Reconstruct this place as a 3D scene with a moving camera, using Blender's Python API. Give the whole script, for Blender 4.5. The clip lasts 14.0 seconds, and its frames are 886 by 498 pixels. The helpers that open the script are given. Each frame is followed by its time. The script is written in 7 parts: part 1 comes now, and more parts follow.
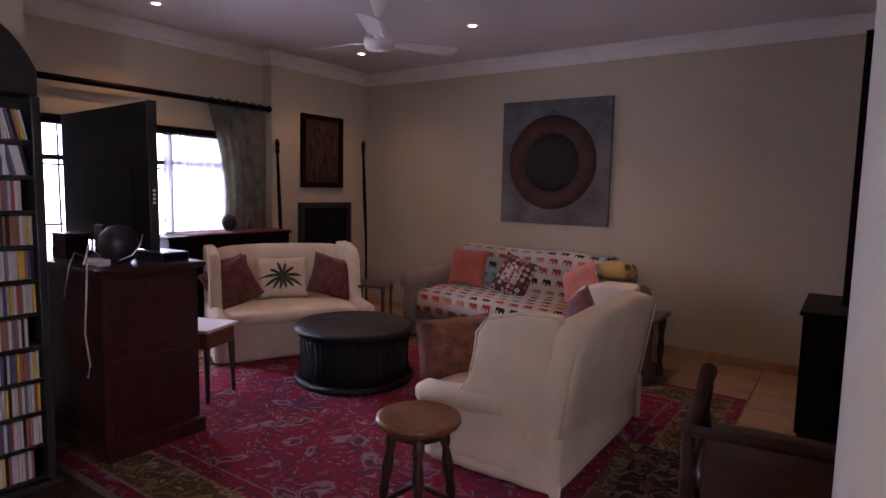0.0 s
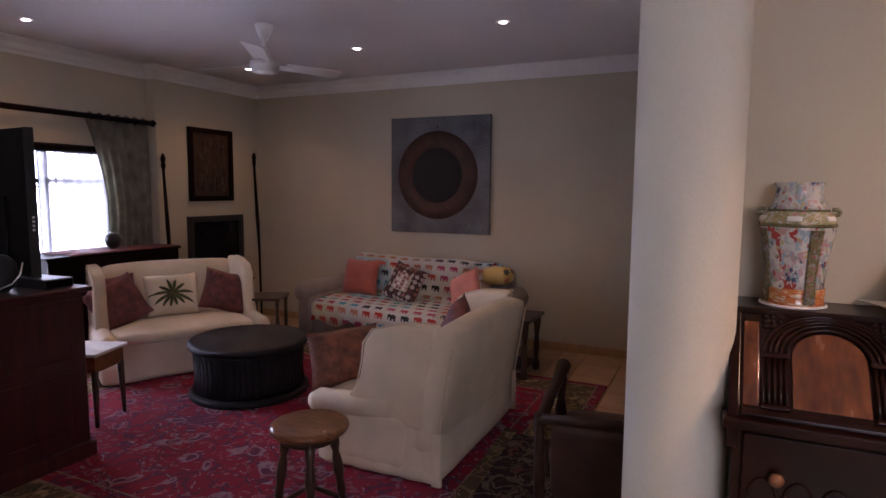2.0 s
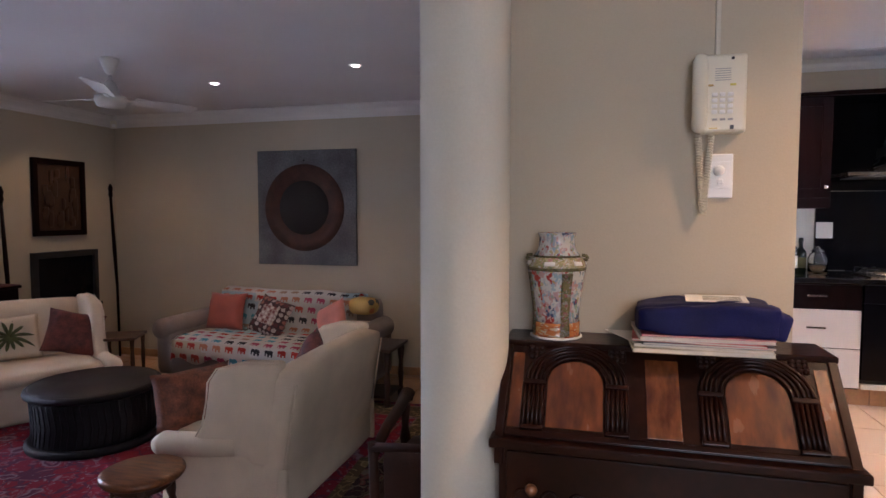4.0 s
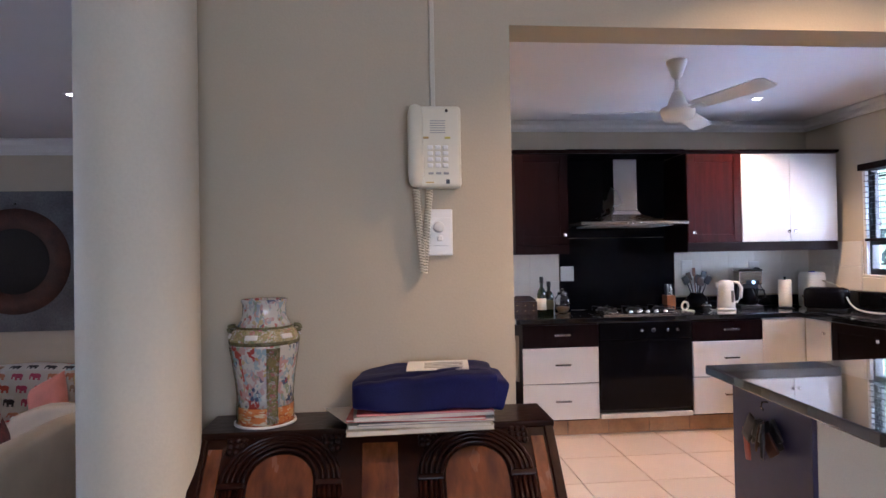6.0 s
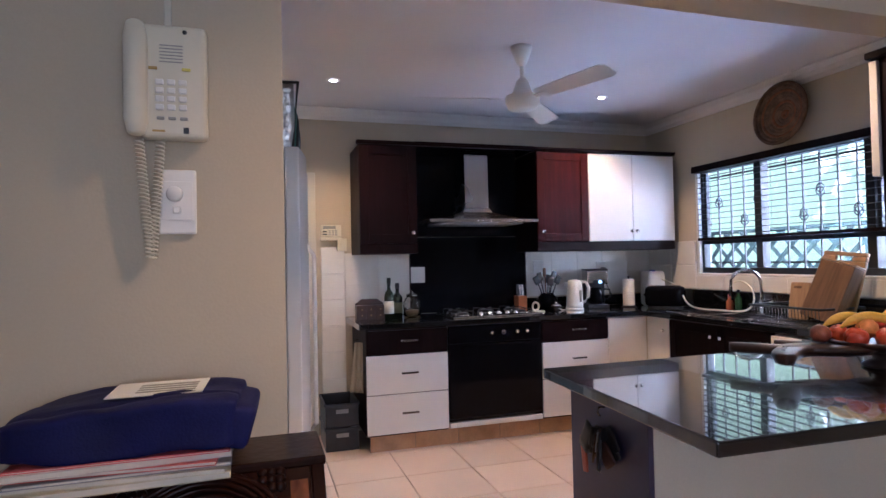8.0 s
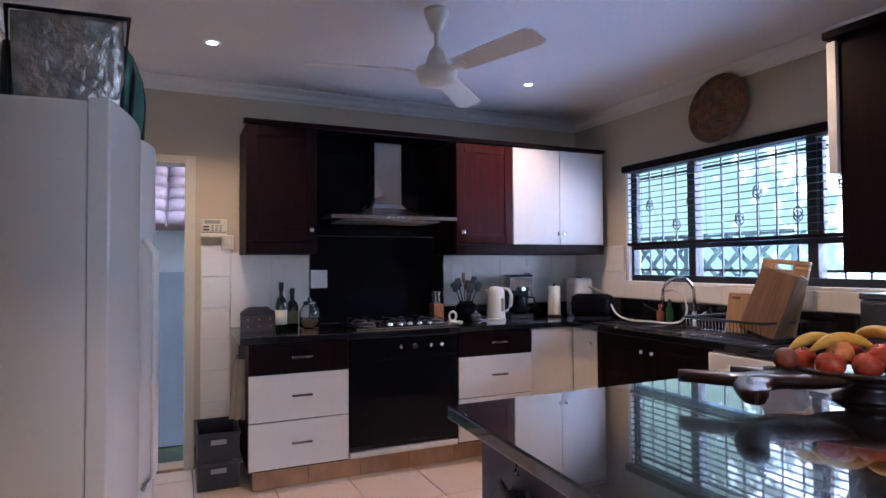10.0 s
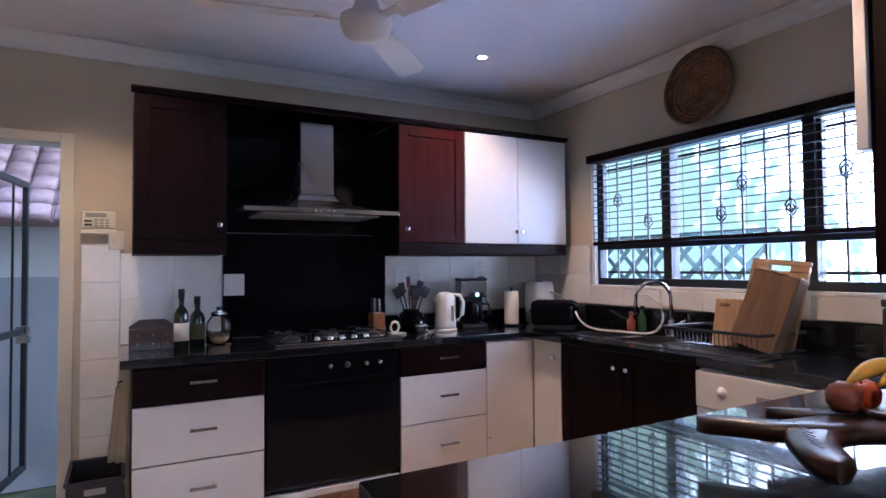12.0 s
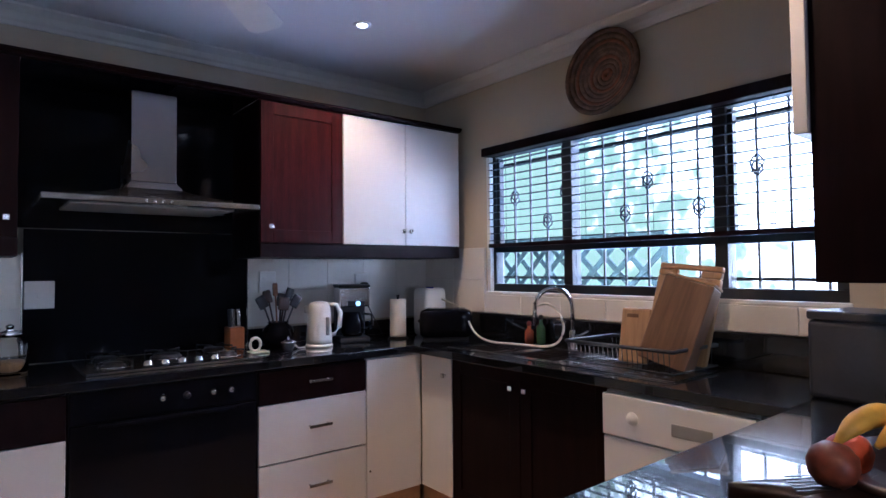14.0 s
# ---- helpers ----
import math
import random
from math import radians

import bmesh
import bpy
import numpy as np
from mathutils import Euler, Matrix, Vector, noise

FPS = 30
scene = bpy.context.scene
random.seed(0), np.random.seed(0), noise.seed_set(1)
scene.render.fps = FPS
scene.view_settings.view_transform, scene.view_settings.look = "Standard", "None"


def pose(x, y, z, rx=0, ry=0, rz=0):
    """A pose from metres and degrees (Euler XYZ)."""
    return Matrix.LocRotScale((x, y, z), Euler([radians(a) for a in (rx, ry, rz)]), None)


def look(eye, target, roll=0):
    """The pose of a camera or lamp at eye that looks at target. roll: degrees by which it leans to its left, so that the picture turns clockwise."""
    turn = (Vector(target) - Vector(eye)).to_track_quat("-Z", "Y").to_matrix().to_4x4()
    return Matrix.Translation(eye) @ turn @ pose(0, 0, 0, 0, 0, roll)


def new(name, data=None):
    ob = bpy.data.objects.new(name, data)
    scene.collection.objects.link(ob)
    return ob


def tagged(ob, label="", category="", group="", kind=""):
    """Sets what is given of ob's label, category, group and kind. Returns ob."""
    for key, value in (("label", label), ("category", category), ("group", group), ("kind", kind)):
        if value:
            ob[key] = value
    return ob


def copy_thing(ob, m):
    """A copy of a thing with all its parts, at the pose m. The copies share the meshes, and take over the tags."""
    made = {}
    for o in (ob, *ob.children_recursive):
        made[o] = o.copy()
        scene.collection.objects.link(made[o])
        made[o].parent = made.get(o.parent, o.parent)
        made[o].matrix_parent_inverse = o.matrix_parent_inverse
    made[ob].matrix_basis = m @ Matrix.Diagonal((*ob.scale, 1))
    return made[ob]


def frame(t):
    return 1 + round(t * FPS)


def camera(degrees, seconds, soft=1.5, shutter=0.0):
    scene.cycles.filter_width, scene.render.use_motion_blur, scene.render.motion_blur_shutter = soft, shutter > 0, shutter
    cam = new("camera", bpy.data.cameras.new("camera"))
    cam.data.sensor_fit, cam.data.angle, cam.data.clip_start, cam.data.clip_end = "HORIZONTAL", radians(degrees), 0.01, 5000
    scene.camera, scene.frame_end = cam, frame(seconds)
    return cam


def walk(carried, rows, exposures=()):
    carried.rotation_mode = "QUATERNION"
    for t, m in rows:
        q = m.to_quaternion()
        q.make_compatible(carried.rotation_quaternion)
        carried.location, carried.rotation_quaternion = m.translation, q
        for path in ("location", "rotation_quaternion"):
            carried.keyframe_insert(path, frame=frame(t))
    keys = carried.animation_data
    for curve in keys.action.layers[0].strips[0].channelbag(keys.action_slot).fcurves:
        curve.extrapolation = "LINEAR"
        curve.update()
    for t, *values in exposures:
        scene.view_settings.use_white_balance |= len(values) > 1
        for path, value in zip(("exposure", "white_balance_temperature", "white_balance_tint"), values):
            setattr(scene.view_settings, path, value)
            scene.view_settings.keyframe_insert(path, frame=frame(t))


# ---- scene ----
cam = camera(73.9, 14.0)
PATH = [
    (0, (0.204, 0.257, 1.175), (-0.926, 1.895, 0.973), 1.2),
    (1, (0.281, 0.132, 1.24), (-0.719, 1.853, 1.036), 0.9),
    (1.5, (0.345, 0.089, 1.262), (-0.531, 1.876, 1.065), 0.7),
    (2.2, (0.456, 0.059, 1.307), (-0.38, 1.865, 1.11), 0.4),
    (4.3, (0.764, 0.007, 1.389), (0.367, 1.965, 1.296), -0.1),
    (4.5, (0.783, 0.031, 1.399), (0.467, 2.004, 1.326), -0.2),
    (5, (0.828, 0.084, 1.417), (0.682, 2.078, 1.395), -0.5),
    (5.5, (0.875, 0.17, 1.424), (0.89, 2.17, 1.431), -0.8),
    (6, (0.939, 0.27, 1.422), (1.115, 2.262, 1.448), -1.0),
    (6.5, (0.991, 0.352, 1.41), (1.326, 2.323, 1.45), -1.2),
    (7, (1.068, 0.435, 1.384), (1.51, 2.385, 1.428), -1.4),
    (7.5, (1.155, 0.526, 1.377), (1.685, 2.455, 1.418), -1.3),
    (8, (1.233, 0.621, 1.359), (1.828, 2.53, 1.401), -1.2),
    (8.5, (1.31, 0.707, 1.342), (1.952, 2.601, 1.385), -1.1),
    (8.7, (1.335, 0.767, 1.342), (2.024, 2.644, 1.396), -0.6),
    (11, (1.748, 1.361, 1.36), (2.604, 3.168, 1.408), -0.6),
    (11.5, (1.829, 1.496, 1.337), (2.712, 3.289, 1.398), -0.6),
    (12, (1.892, 1.641, 1.345), (2.851, 3.395, 1.407), -0.5),
    (12.5, (1.925, 1.745, 1.371), (3.007, 3.426, 1.418), -0.3),
    (13, (2.046, 1.826, 1.373), (3.194, 3.463, 1.425), -0.4),
    (13.5, (2.162, 1.929, 1.37), (3.367, 3.525, 1.431), -0.5),
    (14, (2.258, 2.021, 1.356), (3.5, 3.587, 1.424), -0.5),
]
walk(cam, [(t, look(eye, target, roll)) for t, eye, target, roll in PATH],
     ((0, 0.52, 5750, 39), (2.2, 0.50, 5700, 31), (4.5, 0.58, 5350, 21), (5.5, 0.52, 5150, 20), (7, 0.26, 5000, 19), (8.5, 0.02, 4850, 21), (11, -0.16, 4650, 20), (12.5, -0.22, 4700, 22), (14, -0.40, 4600, 19)))

# ---- light ----
world = bpy.data.worlds.new("sky")
scene.world = world
world.use_nodes = True
wn = world.node_tree
sky = wn.nodes.new("ShaderNodeTexSky")
sky.sky_type, sky.sun_disc = "NISHITA", False
sky.sun_elevation, sky.sun_rotation = radians(50), radians(60)
wn.links.new(sky.outputs[0], wn.nodes["Background"].inputs[0])
wn.nodes["Background"].inputs[1].default_value = 0.12


def lamp(name, kind, m, energy, colour, **more):
    data = bpy.data.lights.new(name, kind)
    data.energy, data.color = energy, colour
    if "size" in more and kind == "AREA":
        data.shape, data.size, data.size_y = "RECTANGLE", more["size"][0], more["size"][1]
    if kind == "SUN":
        data.angle = radians(more["angle"])
    if kind == "SPOT":
        data.spot_size, data.spot_blend, data.shadow_soft_size = radians(more["cone"]), 0.6, 0.035
    ob = new(name, data)
    ob.matrix_world = m
    return ob


lamp("sun", "SUN", look((6, 3, 8), (0, 0, 0)), 1.0, (1.0, 0.96, 0.9), angle=15)
# area lamps added outside the openings in place of sky and ground light
lamp("kitchen_sky_light", "AREA", look((5.45, 3.79, 2.72), (3.45, 3.79, 1.4)), 225, (0.50, 0.72, 1.0), size=(2.0, 0.7))
# unseen lamp below the sill, aimed up to brighten the ceiling
lamp("kitchen_ground_light", "AREA", look((5.4, 3.79, 0.70), (3.4, 3.79, 2.1)), 195, (0.52, 0.70, 1.0), size=(2.0, 0.6))
lamp("lounge_window_light", "AREA", look((-5.6, 2.8, 1.1), (0, 3.2, 0.6)), 115, (0.88, 0.92, 1.0), size=(2.2, 1.9))
lamp("back_door_light", "AREA", look((1.2, 6.35, 2.6), (1.3, 5.2, 0.4)), 24, (0.8, 0.9, 1.0), size=(0.8, 0.5))
# added fill lamp behind the camera, no known source there
lamp("passage_fill_light", "AREA", look((1.8, -2.5, 1.55), (1.0, 2.0, 1.3)), 27, (1.0, 0.97, 0.88), size=(1.6, 1.2))


# ---- materials ----
def mat(name, base, rough=0.6, metal=0.0, var=0.12, scale=6.0, bump=0.05, bscale=60.0, coat=0.0, spec=0.5, second=None,
        stretch=(1, 1, 1), rand=0.0, sheen=0.0, alpha_mix=None):
    """A surface with large blotches, fine grain, roughness variation and relief."""
    m = bpy.data.materials.new(name)
    m.use_nodes = True
    nt = m.node_tree
    b = nt.nodes["Principled BSDF"]
    tc = nt.nodes.new("ShaderNodeTexCoord")
    mp = nt.nodes.new("ShaderNodeMapping")
    mp.inputs["Scale"].default_value = stretch
    nt.links.new(tc.outputs["Object"], mp.inputs[0])
    n1 = nt.nodes.new("ShaderNodeTexNoise")
    n1.inputs["Scale"].default_value, n1.inputs["Detail"].default_value = scale, 5
    n2 = nt.nodes.new("ShaderNodeTexNoise")
    n2.inputs["Scale"].default_value, n2.inputs["Detail"].default_value = bscale, 3
    for n in (n1, n2):
        nt.links.new(mp.outputs[0], n.inputs["Vector"])
    ramp = nt.nodes.new("ShaderNodeValToRGB")
    c = Vector(base)
    d = Vector(second) if second else c * (1 - 2 * var)
    ramp.color_ramp.elements[0].color = (*d, 1)
    ramp.color_ramp.elements[1].color = (*(c * (1 + var * 0.5)), 1)
    ramp.color_ramp.elements[0].position, ramp.color_ramp.elements[1].position = 0.3, 0.68
    nt.links.new(n1.outputs["Fac"], ramp.inputs[0])
    out = ramp.outputs[0]
    mix = nt.nodes.new("ShaderNodeMix")
    mix.data_type, mix.blend_type = "RGBA", "MULTIPLY"
    mix.inputs[0].default_value = min(1.0, var * 2)
    nt.links.new(out, mix.inputs[6])
    nt.links.new(n2.outputs["Fac"], mix.inputs[7])
    mul = nt.nodes.new("ShaderNodeVectorMath")
    mul.operation = "SCALE"
    mul.inputs[3].default_value = 1 + min(1.0, var * 2) * 0.5
    nt.links.new(mix.outputs[2], mul.inputs[0])
    out = mul.outputs[0]
    if rand:
        oi = nt.nodes.new("ShaderNodeObjectInfo")
        mr = nt.nodes.new("ShaderNodeMapRange")
        mr.inputs[3].default_value, mr.inputs[4].default_value = 1 - rand, 1 + rand
        nt.links.new(oi.outputs["Random"], mr.inputs[0])
        sc = nt.nodes.new("ShaderNodeVectorMath")
        sc.operation = "SCALE"
        nt.links.new(out, sc.inputs[0])
        nt.links.new(mr.outputs[0], sc.inputs[3])
        out = sc.outputs[0]
    nt.links.new(out, b.inputs["Base Color"])
    r = nt.nodes.new("ShaderNodeMapRange")
    r.inputs[3].default_value, r.inputs[4].default_value = max(0.02, rough * 0.8), min(1, rough * 1.2)
    nt.links.new(n1.outputs["Fac"], r.inputs[0])
    nt.links.new(r.outputs[0], b.inputs["Roughness"])
    b.inputs["Metallic"].default_value = metal
    b.inputs["Specular IOR Level"].default_value = spec
    b.inputs["Coat Weight"].default_value = coat
    b.inputs["Coat Roughness"].default_value = 0.12
    b.inputs["Sheen Weight"].default_value = sheen
    if bump:
        bp = nt.nodes.new("ShaderNodeBump")
        bp.inputs["Strength"].default_value, bp.inputs["Distance"].default_value = bump, 0.01
        nt.links.new(n2.outputs["Fac"], bp.inputs["Height"])
        nt.links.new(bp.outputs[0], b.inputs["Normal"])
    return m


def glass_mat(name, colour=(1, 1, 1), rough=0.0):
    m = bpy.data.materials.new(name)
    m.use_nodes = True
    b = m.node_tree.nodes["Principled BSDF"]
    b.inputs["Base Color"].default_value = (*colour, 1)
    b.inputs["Transmission Weight"].default_value = 1
    b.inputs["Roughness"].default_value = rough
    b.inputs["IOR"].default_value = 1.45
    return m


def glow(name, colour, strength):
    m = bpy.data.materials.new(name)
    m.use_nodes = True
    nt = m.node_tree
    e = nt.nodes.new("ShaderNodeEmission")
    e.inputs[0].default_value, e.inputs[1].default_value = (*colour, 1), strength
    nt.links.new(e.outputs[0], nt.nodes["Material Output"].inputs[0])
    return m


WALL = mat("wall_paint", (0.52, 0.462, 0.345), 0.75, var=0.04, scale=1.5, bump=0.06, bscale=160)
COLUMN = mat("column_paint", (0.62, 0.60, 0.51), 0.7, var=0.05, scale=1.5, bump=0.06, bscale=120)
CEIL = mat("ceiling_paint", (0.72, 0.70, 0.70), 0.8, var=0.03, scale=1.2, bump=0.03, bscale=140)
CORNICE = mat("cornice_paint", (0.74, 0.73, 0.70), 0.6, var=0.03, scale=3, bump=0.02)
TILE = mat("floor_tile", (0.62, 0.49, 0.37), 0.30, var=0.04, scale=2.5, bump=0.015, bscale=90, rand=0.06)
GROUT = mat("grout", (0.30, 0.24, 0.18), 0.9, var=0.2, scale=20)
TERRA = mat("terracotta_tile", (0.50, 0.30, 0.16), 0.35, var=0.12, scale=8, bump=0.03, rand=0.1)
WTILE = mat("white_wall_tile", (0.78, 0.76, 0.70), 0.22, var=0.03, scale=5, bump=0.02, rand=0.04)
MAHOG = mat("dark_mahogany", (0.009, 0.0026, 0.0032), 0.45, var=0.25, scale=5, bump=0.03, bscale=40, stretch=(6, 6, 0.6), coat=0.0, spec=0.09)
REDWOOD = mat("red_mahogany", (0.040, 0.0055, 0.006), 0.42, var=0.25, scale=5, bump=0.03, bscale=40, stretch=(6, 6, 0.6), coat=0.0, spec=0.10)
WHITE = mat("white_lacquer", (0.71, 0.70, 0.68), 0.32, var=0.02, scale=3, bump=0.01)
APPL = mat("appliance_white", (0.78, 0.79, 0.78), 0.25, var=0.02, scale=2, bump=0.01)
BLACKGLASS = mat("black_glass", (0.005, 0.005, 0.007), 0.06, var=0.1, bump=0.0, spec=0.13)
TVWOOD = mat("cherry_red_mahogany", (0.056, 0.010, 0.011), 0.40, var=0.25, scale=5, bump=0.03, bscale=40, stretch=(6, 6, 0.6), spec=0.35)
BLACK = mat("black_plastic", (0.018, 0.018, 0.021), 0.4, var=0.2, scale=12, bump=0.03)
DARKMETAL = mat("dark_painted_steel", (0.012, 0.014, 0.016), 0.42, var=0.2, scale=14, bump=0.05)
STEEL = mat("brushed_steel", (0.34, 0.322, 0.308), 0.26, metal=1.0, var=0.02, scale=3, bump=0.0)
SATIN = mat("polished_sink_steel", (0.62, 0.62, 0.63), 0.16, metal=1.0, var=0.03, bump=0.0)
CHROME = mat("chrome", (0.75, 0.75, 0.76), 0.10, metal=1.0, var=0.03, bump=0.0)
BRASS = mat("aged_brass", (0.50, 0.36, 0.14), 0.3, metal=1.0, var=0.15)
WICKER = mat("dark_wicker", (0.006, 0.0055, 0.009), 0.5, var=0.3, scale=40, bump=0.5, bscale=140, spec=0.3)
LINEN = mat("cream_slipcover", (0.72, 0.60, 0.44), 0.9, var=0.07, scale=4, bump=0.18, bscale=220)
LINENW = mat("white_slipcover", (0.72, 0.63, 0.50), 0.9, var=0.07, scale=4, bump=0.18, bscale=220)
TAUPE = mat("taupe_upholstery", (0.30, 0.24, 0.21), 0.9, var=0.1, scale=6, bump=0.2, bscale=200, sheen=0.2)
CORAL = mat("coral_cushion", (0.418, 0.105, 0.074), 0.85, var=0.1, scale=7, bump=0.2, bscale=160, sheen=0.2)
PINK = mat("pink_cushion", (0.72, 0.27, 0.21), 0.85, var=0.1, scale=7, bump=0.2, bscale=160, sheen=0.2)
RUST = mat("rust_brocade", (0.25, 0.085, 0.04), 0.6, var=0.35, scale=14, bump=0.3, bscale=90, second=(0.07, 0.02, 0.012))
MAROON = mat("maroon_brocade", (0.19, 0.052, 0.045), 0.65, var=0.35, scale=16, bump=0.3, bscale=110, second=(0.06, 0.016, 0.018))
OAK = mat("polished_oak", (0.25, 0.098, 0.034), 0.32, var=0.28, scale=5, bump=0.05, bscale=50, stretch=(2, 12, 12), coat=0.3)
DARKOAK = mat("dark_turned_oak", (0.055, 0.024, 0.012), 0.38, var=0.25, scale=9, bump=0.08, bscale=50, coat=0.2)
BUREAU = mat("bureau_dark_oak", (0.022, 0.0064, 0.0036), 0.30, var=0.3, scale=7, bump=0.10, bscale=45, coat=0.22, spec=0.10)
BUREAUP = mat("bureau_burr_panel", (0.16, 0.050, 0.014), 0.26, var=0.3, scale=7, bump=0.04, bscale=30, second=(0.055, 0.014, 0.005), stretch=(3, 1, 1), coat=0.5)
LEATHER = mat("brown_leather", (0.060, 0.022, 0.014), 0.6, var=0.2, scale=8, bump=0.15, bscale=120)
GRANITE = mat("black_granite", (0.010, 0.011, 0.014), 0.20, var=0.35, scale=60, bump=0.0, bscale=220, coat=1.0, spec=0.18)
GRANITE.node_tree.nodes["Principled BSDF"].inputs["Coat Roughness"].default_value = 0.015
NAVY = mat("navy_nylon", (0.007, 0.009, 0.075), 0.6, var=0.2, scale=8, bump=0.12, bscale=240, spec=0.2)
PAPER = mat("paper", (0.74, 0.70, 0.60), 0.8, var=0.06, scale=8, bump=0.04)
CREAMPL = mat("ivory_plastic", (0.70, 0.67, 0.54), 0.38, var=0.03, scale=5, bump=0.01)
WHITEPL = mat("white_plastic", (0.80, 0.80, 0.77), 0.35, var=0.03, scale=5, bump=0.01)
GREYPL = mat("grey_plastic", (0.32, 0.32, 0.30), 0.5, var=0.05)
BOARD = mat("bamboo_board", (0.41, 0.25, 0.12), 0.5, var=0.14, scale=4, bump=0.05, stretch=(14, 14, 1))
BOARDB = mat("brown_board", (0.17, 0.092, 0.043), 0.5, var=0.18, scale=4, bump=0.05, stretch=(14, 14, 1))
BASKET = mat("woven_basket", (0.19, 0.11, 0.06), 0.8, var=0.3, scale=18, bump=0.5, bscale=120)
CURTAIN = mat("sage_curtain", (0.33, 0.33, 0.27), 0.9, var=0.2, scale=9, bump=0.2, bscale=160)
ISLEBLUE = mat("island_dark_panel", (0.034, 0.034, 0.095), 0.4, var=0.1, scale=5, bump=0.03)
TIN = mat("grey_tin", (0.07, 0.075, 0.085), 0.4, metal=0.4, var=0.1)
BAGGREEN = mat("green_cool_bag", (0.015, 0.13, 0.10), 0.55, var=0.12, bump=0.15, bscale=120)
FOIL = mat("silver_foil", (0.55, 0.54, 0.52), 0.30, metal=0.9, var=0.2, scale=18, bump=0.8, bscale=30)
GREYWALL = mat("outside_plaster", (0.36, 0.39, 0.44), 0.9, var=0.06, scale=3, bump=0.1)
WHITEWALL = mat("outside_whitewash", (0.66, 0.68, 0.70), 0.9, var=0.05, scale=3, bump=0.1)
ROOFTILE = mat("roof_tile", (0.30, 0.20, 0.19), 0.7, var=0.2, scale=8, bump=0.2, rand=0.15)
LEAF = mat("garden_leaves", (0.10, 0.17, 0.07), 0.6, var=0.3, scale=4, bump=0.1)
GRASS = mat("garden_ground", (0.10, 0.12, 0.06), 0.9, var=0.3, scale=3, bump=0.3)
LATTICE = mat("lattice_timber", (0.16, 0.23, 0.23), 0.7, var=0.2, scale=9)
GLASS = glass_mat("clear_glass")
GREENGLASS = glass_mat("green_bottle_glass", (0.05, 0.10, 0.03))
LAMPGLOW = glow("lamp_glow", (1.0, 0.90, 0.76), 26)


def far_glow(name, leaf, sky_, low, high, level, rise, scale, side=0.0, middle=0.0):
    """A self-lit far view through a window: foliage colour turns to pale sky, its glow raised with height and to one
    side (rise and side 0: mottled all over).
    """
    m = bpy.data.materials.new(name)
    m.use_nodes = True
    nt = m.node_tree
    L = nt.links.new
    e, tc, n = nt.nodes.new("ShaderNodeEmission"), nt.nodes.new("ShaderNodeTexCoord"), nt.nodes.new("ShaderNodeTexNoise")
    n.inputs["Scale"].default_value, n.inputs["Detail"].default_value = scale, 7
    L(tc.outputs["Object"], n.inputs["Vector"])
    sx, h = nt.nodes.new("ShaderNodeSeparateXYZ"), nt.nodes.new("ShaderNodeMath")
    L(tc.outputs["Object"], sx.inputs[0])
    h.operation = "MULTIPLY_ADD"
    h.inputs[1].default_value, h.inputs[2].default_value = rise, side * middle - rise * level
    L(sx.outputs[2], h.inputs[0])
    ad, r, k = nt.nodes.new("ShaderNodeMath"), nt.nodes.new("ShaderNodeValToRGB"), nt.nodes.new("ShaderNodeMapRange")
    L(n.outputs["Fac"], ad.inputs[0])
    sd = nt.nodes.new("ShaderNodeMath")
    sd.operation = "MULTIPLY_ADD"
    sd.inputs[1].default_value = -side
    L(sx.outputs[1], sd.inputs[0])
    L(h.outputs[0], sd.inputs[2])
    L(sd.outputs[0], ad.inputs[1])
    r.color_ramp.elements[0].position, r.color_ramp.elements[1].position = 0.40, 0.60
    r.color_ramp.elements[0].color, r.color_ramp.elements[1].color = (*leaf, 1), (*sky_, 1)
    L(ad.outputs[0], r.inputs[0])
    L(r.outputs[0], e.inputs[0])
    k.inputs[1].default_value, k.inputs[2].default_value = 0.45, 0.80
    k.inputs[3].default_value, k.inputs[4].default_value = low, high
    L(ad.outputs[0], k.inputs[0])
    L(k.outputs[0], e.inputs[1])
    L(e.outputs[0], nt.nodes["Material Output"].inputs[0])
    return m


# glow raised upward and towards low y to put glare on the granite bar
GARDEN = far_glow("glowing_garden", (0.50, 0.66, 0.44), (1.0, 1.0, 0.95), 1.75, 18.0, 2.0, 0.09, 4.0, 0.14, 5.8)
# pale self-lit backdrop that makes the openings look white
STREET = far_glow("glowing_far_view", (0.66, 0.72, 0.82), (1.0, 1.0, 1.0), 1.3, 2.0, 2.0, 0.0, 0.5)


def sheer_mat(name):
    m = bpy.data.materials.new(name)
    m.use_nodes = True
    nt = m.node_tree
    tr, tp, mx = nt.nodes.new("ShaderNodeBsdfTranslucent"), nt.nodes.new("ShaderNodeBsdfTransparent"), nt.nodes.new("ShaderNodeMixShader")
    tr.inputs[0].default_value = (0.85, 0.86, 0.88, 1)
    mx.inputs[0].default_value = 0.55
    nt.links.new(tp.outputs[0], mx.inputs[1])
    nt.links.new(tr.outputs[0], mx.inputs[2])
    nt.links.new(mx.outputs[0], nt.nodes["Material Output"].inputs[0])
    return m


SHEER = sheer_mat("white_sheer")
TOPHIDE = mat("dark_table_leather", (0.013, 0.011, 0.014), 0.4, var=0.2, scale=8, bump=0.1, bscale=90, spec=0.35)


